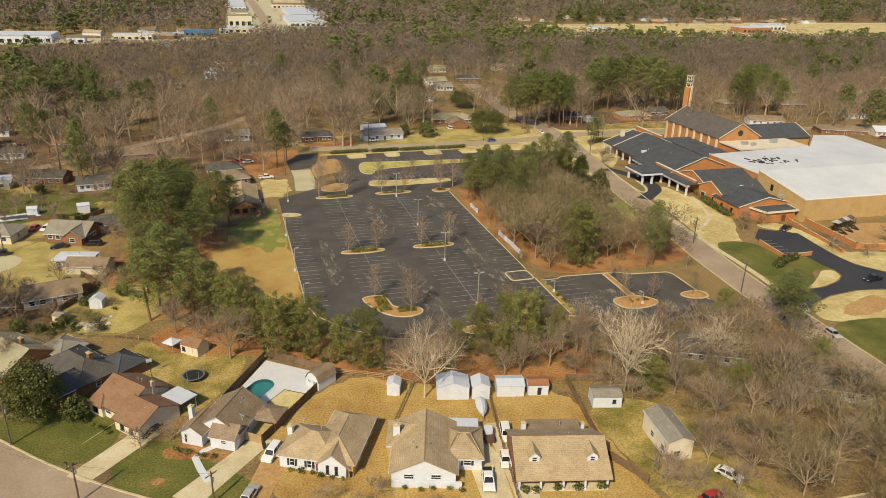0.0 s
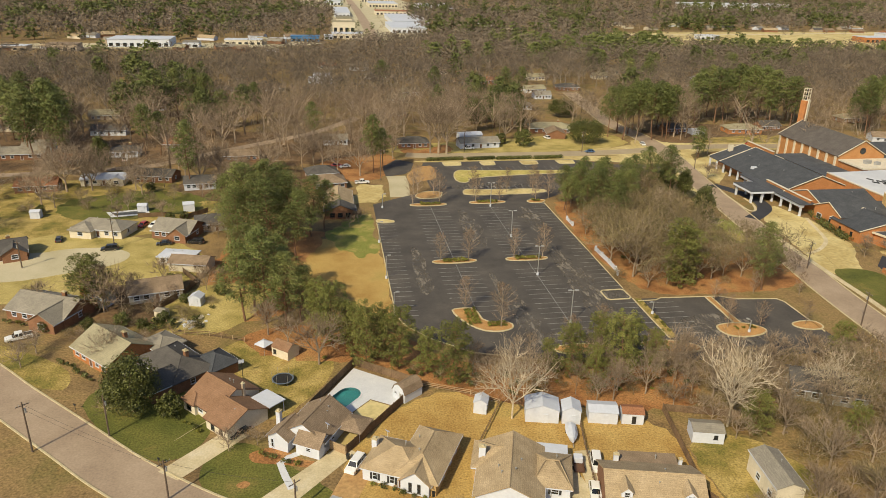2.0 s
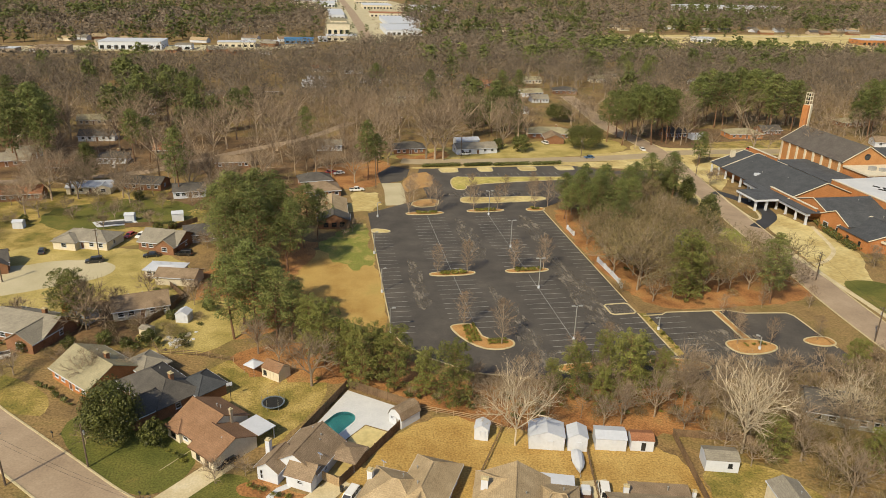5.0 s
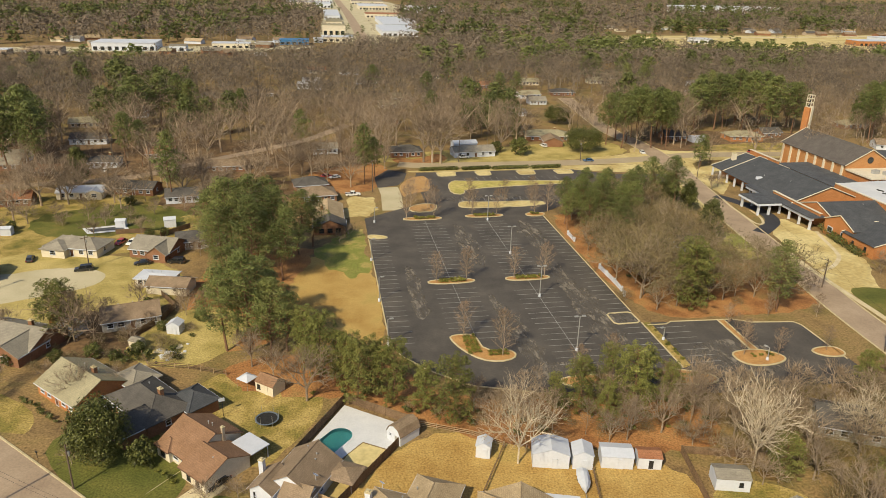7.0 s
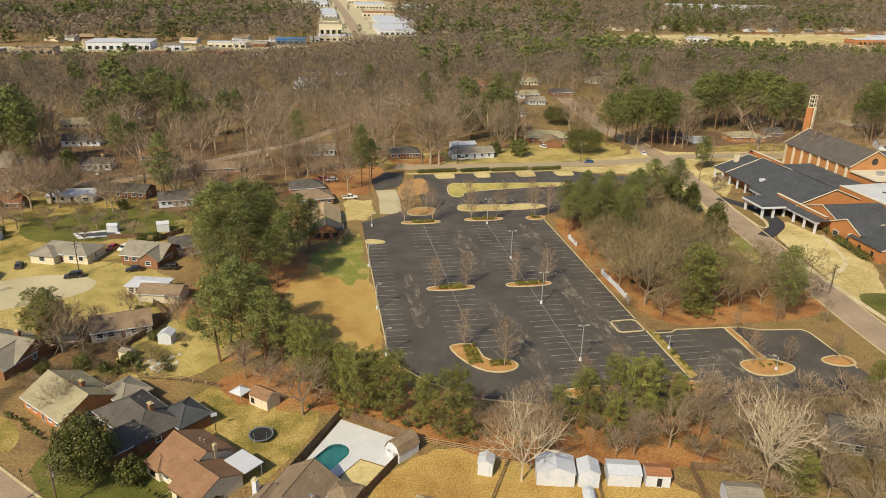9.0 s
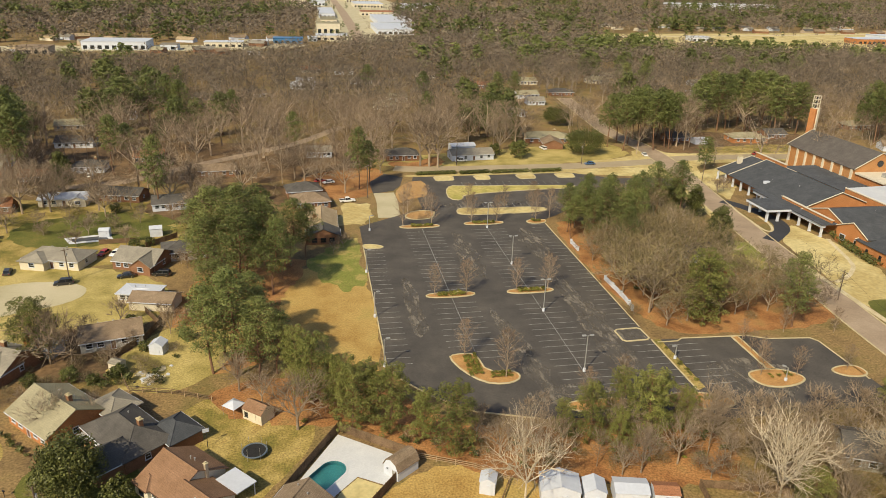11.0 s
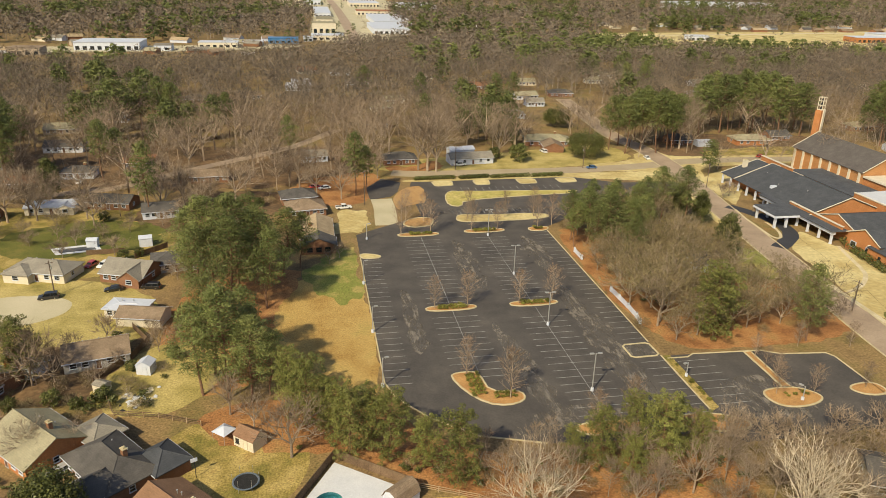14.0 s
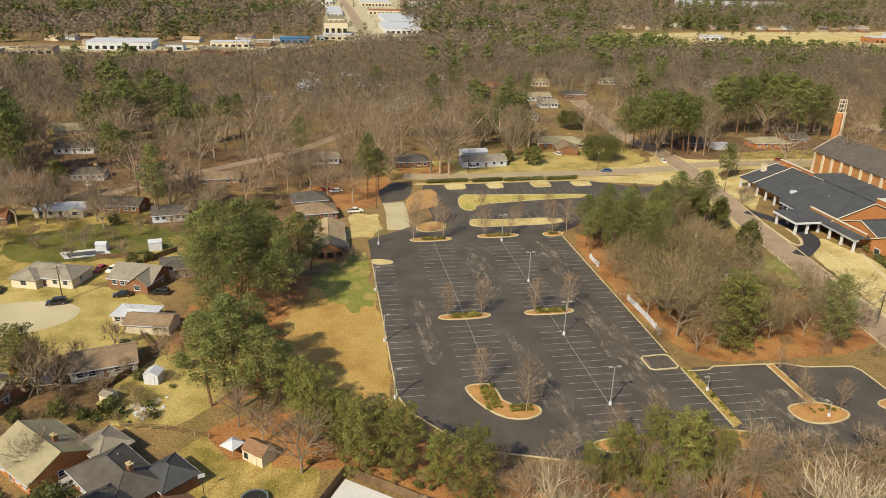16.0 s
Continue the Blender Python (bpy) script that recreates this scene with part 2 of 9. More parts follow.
BRICK = brickwork("red_brick", (0.4, 0.165, 0.06), (0.5, 0.225, 0.09), (0.9, 0.85, 0.75))
TAN_BRICK = brickwork("tan_brick", (0.42, 0.28, 0.12), (0.5, 0.35, 0.17), (0.95, 0.9, 0.8))
NAVE_BRICK = brickwork("orange_brick", (0.41, 0.2, 0.08), (0.48, 0.25, 0.105), (0.9, 0.85, 0.75))
BROWN_BRICK = brickwork("brown_brick", (0.2, 0.1, 0.055), (0.28, 0.15, 0.09), (0.9, 0.85, 0.75))
NAVE_ROOF = shingle("brown_grey_shingles", [(0.095, 0.084, 0.078), (0.135, 0.12, 0.108)])
SLATE_ROOF = shingle("slate_grey_shingles", [(0.055, 0.06, 0.068), (0.085, 0.09, 0.1)])
DARK_ROOF = shingle("charcoal_shingles", [(0.075, 0.07, 0.066), (0.125, 0.115, 0.105)])
GREY_ROOF = shingle("weathered_grey_shingles", [(0.22, 0.2, 0.165), (0.3, 0.275, 0.225)])
TAN_ROOF = shingle("tan_shingles", [(0.32, 0.24, 0.145), (0.39, 0.3, 0.185), (0.45, 0.35, 0.225)])
BROWN_ROOF = shingle("brown_shingles", [(0.22, 0.125, 0.07), (0.28, 0.165, 0.1)])
UMBER_ROOF = shingle("umber_shingles", [(0.2, 0.145, 0.095), (0.3, 0.225, 0.155)])
RED_ROOF = shingle("russet_shingles", [(0.28, 0.12, 0.06), (0.36, 0.17, 0.09)])
OLIVE_ROOF = shingle("buff_shingles", [(0.27, 0.245, 0.16), (0.36, 0.325, 0.215)])
FLAT_ROOF = surface("dark_flat_roof", [(0.06, 0.065, 0.075), (0.1, 0.105, 0.115)], scale=0.2, fine=2, rough=0.85, bump=0.1)
WOOD_FENCE = surface("weathered_fence_wood", [(0.13, 0.085, 0.05), (0.21, 0.14, 0.085)], scale=0.7, fine=6, rough=0.9, bump=0.2, vary=0.12)
NEW_FENCE = surface("pale_fence_wood", [(0.34, 0.24, 0.14), (0.42, 0.31, 0.19)], scale=0.7, fine=6, rough=0.9, bump=0.2, vary=0.12)
POLE_WOOD = surface("utility_pole_wood", [(0.1, 0.075, 0.055), (0.16, 0.12, 0.09)], scale=0.7, fine=7, rough=0.9, bump=0.3)
GALV = surface("galvanised_steel", [(0.36, 0.36, 0.35), (0.46, 0.46, 0.45)], scale=0.8, fine=5, rough=0.5, metal=0.4, bump=0.05, fine_amount=0.1)
BLACK_METAL = surface("black_metal", [(0.02, 0.02, 0.02), (0.035, 0.034, 0.033)], scale=0.8, fine=5, rough=0.55, bump=0.05)
RUBBER = surface("black_rubber", [(0.018, 0.018, 0.018), (0.03, 0.03, 0.03)], scale=2, fine=8, rough=0.85, bump=0.1)
PANE = glass("window_glass")
CAR_GLASS = glass("car_glass", (0.012, 0.014, 0.016), 0.04)
CHROME = surface("chrome", [(0.6, 0.6, 0.6)], scale=2, rough=0.2, metal=1.0, bump=0)
LENS = surface("lamp_lens", [(0.7, 0.7, 0.68)], scale=2, rough=0.15, bump=0, spec=0.7)
POOL_TILE = surface("pool_plaster", [(0.1, 0.3, 0.34), (0.14, 0.37, 0.41)], scale=0.5, fine=3, rough=0.5, bump=0.05, fine_amount=0.1)


def car_paint(name, colour):
    m = surface("paint_" + name, [colour, tuple(min(1, c * 1.06) for c in colour)], scale=0.8, rough=0.28, bump=0, spec=0.6, fine_amount=0.04)
    m.node_tree.nodes["Principled BSDF"].inputs["Coat Weight"].default_value = 0.6
    return m


def water_material():
    m = bpy.data.materials.new("pool_water")
    m.use_nodes = True
    nt = m.node_tree
    b = nt.nodes["Principled BSDF"]
    b.inputs["Base Color"].default_value = (0.55, 0.95, 0.95, 1)
    b.inputs["Roughness"].default_value, b.inputs["Transmission Weight"].default_value, b.inputs["IOR"].default_value = 0.03, 1.0, 1.33
    n = nt.nodes.new("ShaderNodeTexNoise")
    n.inputs["Scale"].default_value = 1.6
    bp = nt.nodes.new("ShaderNodeBump")
    bp.inputs["Strength"].default_value, bp.inputs["Distance"].default_value = 0.25, 0.05
    nt.links.new(n.outputs["Fac"], bp.inputs["Height"])
    nt.links.new(bp.outputs["Normal"], b.inputs["Normal"])
    return m

# ---- mesh tools ----


def mesh_from(name, verts, faces, material):
    me = bpy.data.meshes.new(name)
    me.from_pydata([tuple(v) for v in verts], [], faces)
    me.materials.append(material)
    me.update()
    return me


def fast_mesh(name, verts, tris, material):
    """A mesh of triangles from arrays."""
    me = bpy.data.meshes.new(name)
    n, k = len(verts), len(tris)
    me.vertices.add(n)
    me.vertices.foreach_set("co", np.asarray(verts, dtype=np.float32).ravel())
    me.loops.add(3 * k)
    me.loops.foreach_set("vertex_index", np.asarray(tris, dtype=np.int32).ravel())
    me.polygons.add(k)
    me.polygons.foreach_set("loop_start", np.arange(0, 3 * k, 3, dtype=np.int32))
    me.polygons.foreach_set("loop_total", np.full(k, 3, dtype=np.int32))
    me.materials.append(material)
    me.update(calc_edges=True)
    me.validate()
    return me


def part(name, bm, material, parent, label=""):
    """Links a bmesh (or a mesh) as one mesh object under a thing or a part."""
    if isinstance(bm, bmesh.types.BMesh):
        bmesh.ops.recalc_face_normals(bm, faces=bm.faces)
        me = bpy.data.meshes.new(name)
        bm.to_mesh(me)
        bm.free()
        me.materials.append(material)
    else:
        me = bm
    ob = new(name, me)
    ob.parent = parent
    if label:
        ob["label"] = label
    return ob


def thing(name, x, y, z=0.0, ang=0.0, label="", category="", group="", kind=""):
    ob = new(name)
    ob.empty_display_size = 0.3
    ob.matrix_world = pose(x, y, z, 0, 0, ang)
    return tagged(ob, label, category, group, kind)


def box(bm, cx, cy, z0, sx, sy, sz, ang=0.0, bevel=0.0):
    """A box standing on z0, turned by ang degrees round its centre."""
    m = Matrix.Translation((cx, cy, z0 + sz / 2)) @ Matrix.Rotation(radians(ang), 4, "Z") @ Matrix.Diagonal((sx, sy, sz, 1))
    r = bmesh.ops.create_cube(bm, size=1, matrix=m)
    if bevel:
        es = {e for v in r["verts"] for e in v.link_edges}
        bmesh.ops.bevel(bm, geom=list(es), offset=bevel, segments=2, affect="EDGES")


def rod(bm, p0, p1, r0, r1=None, n=8):
    p0, p1 = Vector(p0), Vector(p1)
    r1 = r0 if r1 is None else r1
    d = p1 - p0
    q = d.to_track_quat("Z", "Y").to_matrix().to_4x4()
    m = Matrix.Translation((p0 + p1) / 2) @ q
    bmesh.ops.create_cone(bm, cap_ends=True, segments=n, radius1=r0, radius2=r1, depth=d.length, matrix=m)


def prism(bm, pts, z0, z1):
    """An upright prism over an outline."""
    lo = [bm.verts.new((p[0], p[1], z0)) for p in pts]
    hi = [bm.verts.new((p[0], p[1], z1)) for p in pts]
    n = len(pts)
    bm.faces.new(lo[::-1])
    bm.faces.new(hi)
    for i in range(n):
        bm.faces.new((lo[i], lo[(i + 1) % n], hi[(i + 1) % n], hi[i]))


def solid(bm, verts, faces):
    vs = [bm.verts.new(v) for v in verts]
    for f in faces:
        bm.faces.new([vs[i] for i in f])


def smooth_outline(pts, step=2.0, rounds=2, wobble=0.0, seed=0):
    """Rounds an outline's corners and roughens it a little."""
    pts = [Vector((p[0], p[1])) for p in pts]
    for _ in range(rounds):
        out = []
        for i, a in enumerate(pts):
            b = pts[(i + 1) % len(pts)]
            out += [a * 0.75 + b * 0.25, a * 0.25 + b * 0.75]
        pts = out
    fine = []
    for i, a in enumerate(pts):
        b = pts[(i + 1) % len(pts)]
        k = max(1, int((b - a).length / step))
        for j in range(k):
            p = a.lerp(b, j / k)
            if wobble:
                w = noise.noise_vector((p.x * 0.35 + seed, p.y * 0.35, seed * 1.7)) + 0.5 * noise.noise_vector((p.x * 1.1, p.y * 1.1, seed))
                p = p + Vector((w.x, w.y)) * wobble
            fine.append((p.x, p.y))
    return fine


def sheet(name, pts, z, material, label, category="ground", wobble=0.0, rounds=2, seed=0, parent=None, rim=0.0):
    """A flat patch of ground or paving with a small thickness."""
    pts = smooth_outline(pts, 1.5, rounds, wobble, seed) if rounds or wobble else pts
    bm = bmesh.new()
    vs = [bm.verts.new((x, y, z)) for x, y in pts]
    es = [bm.edges.new((vs[i], vs[(i + 1) % len(vs)])) for i in range(len(vs))]
    bmesh.ops.triangle_fill(bm, edges=es, use_beauty=True)
    for f in bm.faces:
        if f.normal.z < 0:
            f.normal_flip()
    lower = [bm.verts.new((x, y, -0.05)) for x, y in pts]
    for i in range(len(pts)):
        bm.faces.new((vs[i], lower[i], lower[(i + 1) % len(pts)], vs[(i + 1) % len(pts)]))
    me = bpy.data.meshes.new(name)
    bm.to_mesh(me)
    bm.free()
    me.materials.append(material)
    ob = new(name, me)
    ob.parent = parent
    if not parent:
        tagged(ob, label, category, kind="structure")
    elif label:
        ob["label"] = label
    return ob


def ribbon(pts, width):
    """The outline of a band of that width along a line."""
    pts = [Vector((p[0], p[1])) for p in pts]
    left, right = [], []
    for i, p in enumerate(pts):
        a, b = pts[max(0, i - 1)], pts[min(len(pts) - 1, i + 1)]
        d = (b - a).normalized()
        nrm = Vector((-d.y, d.x)) * width / 2
        left.append((p + nrm)[:])
        right.append((p - nrm)[:])
    return left + right[::-1]


def spline(pts, k=6):
    """A smooth line through the given points."""
    P = [Vector((p[0], p[1])) for p in pts]
    P = [P[0] * 2 - P[1]] + P + [P[-1] * 2 - P[-2]]
    out = []
    for i in range(1, len(P) - 2):
        for j in range(k):
            t = j / k
            out.append((0.5 * (2 * P[i] + (P[i + 1] - P[i - 1]) * t + (2 * P[i - 1] - 5 * P[i] + 4 * P[i + 1] - P[i + 2]) * t * t + (3 * P[i] - P[i - 1] - 3 * P[i + 1] + P[i + 2]) * t ** 3))[:])
    out.append(P[-2][:])
    return out


def kerb_ring(pts, width=0.35, height=0.18, z=0.0, closed=True, name="kerb", parent=None, material=None):
    """A kerb with a rounded top edge along a line."""
    P = [Vector((p[0], p[1])) for p in pts]
    n = len(P)
    prof = [(-width / 2, 0), (-width / 2, height * 0.8), (-width / 2 + 0.05, height), (width / 2 - 0.05, height), (width / 2, height * 0.8), (width / 2, 0)]
    bm = bmesh.new()
    rings = []
    for i in range(n):
        a = P[(i - 1) % n] if closed or i else P[i]
        b = P[(i + 1) % n] if closed or i < n - 1 else P[i]
        d = (b - a).normalized()
        nr = Vector((-d.y, d.x))
        rings.append([bm.verts.new((P[i].x + nr.x * u, P[i].y + nr.y * u, z + h)) for u, h in prof])
    for i in range(n if closed else n - 1):
        r, s = rings[i], rings[(i + 1) % n]
        for j in range(len(prof) - 1):
            bm.faces.new((r[j], r[j + 1], s[j + 1], s[j]))
    ob = part(name, bm, material or KERB, parent)
    if not parent:
        tagged(ob, "low pale concrete kerb along the paving", "kerb", kind="structure")
    return ob


def inside(x, y, poly):
    c = False
    for i in range(len(poly)):
        x1, y1 = poly[i]
        x2, y2 = poly[i - 1]
        if (y1 > y) != (y2 > y) and x < (x2 - x1) * (y - y1) / (y2 - y1) + x1:
            c = not c
    return c

# ---- ground, streets and lawns ----
POOL = [(-53.3 + 2.45 * math.cos(radians(49.5 - 90 + 15 * k)), -23.2 + 2.45 * math.sin(radians(49.5 - 90 + 15 * k))) for k in range(13)]
POOL += [(-58.0 + 2.45 * math.cos(radians(49.5 + 90 + 15 * k)), -28.7 + 2.45 * math.sin(radians(49.5 + 90 + 15 * k))) for k in range(13)]
bm = bmesh.new()
outer = [(-3600, -600), (3600, -600), (3600, 4200), (-3600, 4200)]
for ring in (outer, POOL):
    vs = [bm.verts.new((x, y, 0)) for x, y in ring]
    for i in range(len(vs)):
        bm.edges.new((vs[i], vs[(i + 1) % len(vs)]))
bmesh.ops.triangle_fill(bm, edges=bm.edges[:], use_beauty=True)
for f in list(bm.faces):
    if f.normal.z < 0:
        f.normal_flip()
me = bpy.data.meshes.new("ground")
bm.to_mesh(me)
bm.free()
me.materials.append(GROUND)
tagged(new("ground", me), "dry winter ground of brown grass and leaf litter", "ground", kind="structure")

ROAD_E = spline([(60, -330), (66, -140), (71, -70), (73.5, -30), (76.3, 8), (81, 42), (86.3, 81), (91.6, 115), (99.4, 160), (101, 195), (98, 225), (101, 260), (108, 330)])
ROAD_N = spline([(-22, 166), (-10, 163.5), (20, 163), (60, 163.5), (90, 167), (112, 172), (150, 172), (200, 168), (300, 158)])
ROAD_W = spline([(-330, 120), (-175, 27), (-136, 0.5), (-117, -17.5), (-102, -32), (-90, -43.5), (-75, -55), (-55, -66), (-30, -76), (0, -82), (40, -84)])
ROAD_NW = spline([(-330, 120), (-210, 140), (-164, 146.5), (-138, 151.5), (-125, 156), (-113, 168), (-97, 182.5), (-78, 199), (-60, 217), (-40, 250)])
ROAD_FAR = spline([(-6, 660), (-1, 727), (1, 963), (2, 1235), (0, 1620), (-2, 2600)])
ROAD_FAR_E = spline([(120, 790), (300, 775), (520, 800), (800, 850), (1400, 900)])

for nm, ln, w, z, matl, lab in (
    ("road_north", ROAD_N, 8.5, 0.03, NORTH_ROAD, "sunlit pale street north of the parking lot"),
    ("road_northwest", ROAD_NW, 5.6, 0.034, ROAD, "narrow grey street among bare trees"),
    ("road_east", ROAD_E, 9.2, 0.038, ROAD, "worn tan asphalt street beside the church"),
    ("road_west", ROAD_W, 8.6, 0.034, ROAD, "faded tan asphalt residential street with concrete kerbs"),
    ("road_far", ROAD_FAR, 14, 0.05, ROAD, "distant straight main road with pale paving"),
    ("road_far_east", ROAD_FAR_E, 11, 0.05, CONCRETE, "distant pale road across an open field"),
):
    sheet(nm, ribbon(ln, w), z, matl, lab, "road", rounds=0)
for ln, w in ((ROAD_W, 8.6), (ROAD_E, 9.2)):
    edge = ribbon(ln, w + 0.4)
    half = len(edge) // 2
    kerb_ring(edge[:half], 0.4, 0.14, closed=False, name="kerb_street")
    kerb_ring(edge[half:], 0.4, 0.14, closed=False, name="kerb_street")

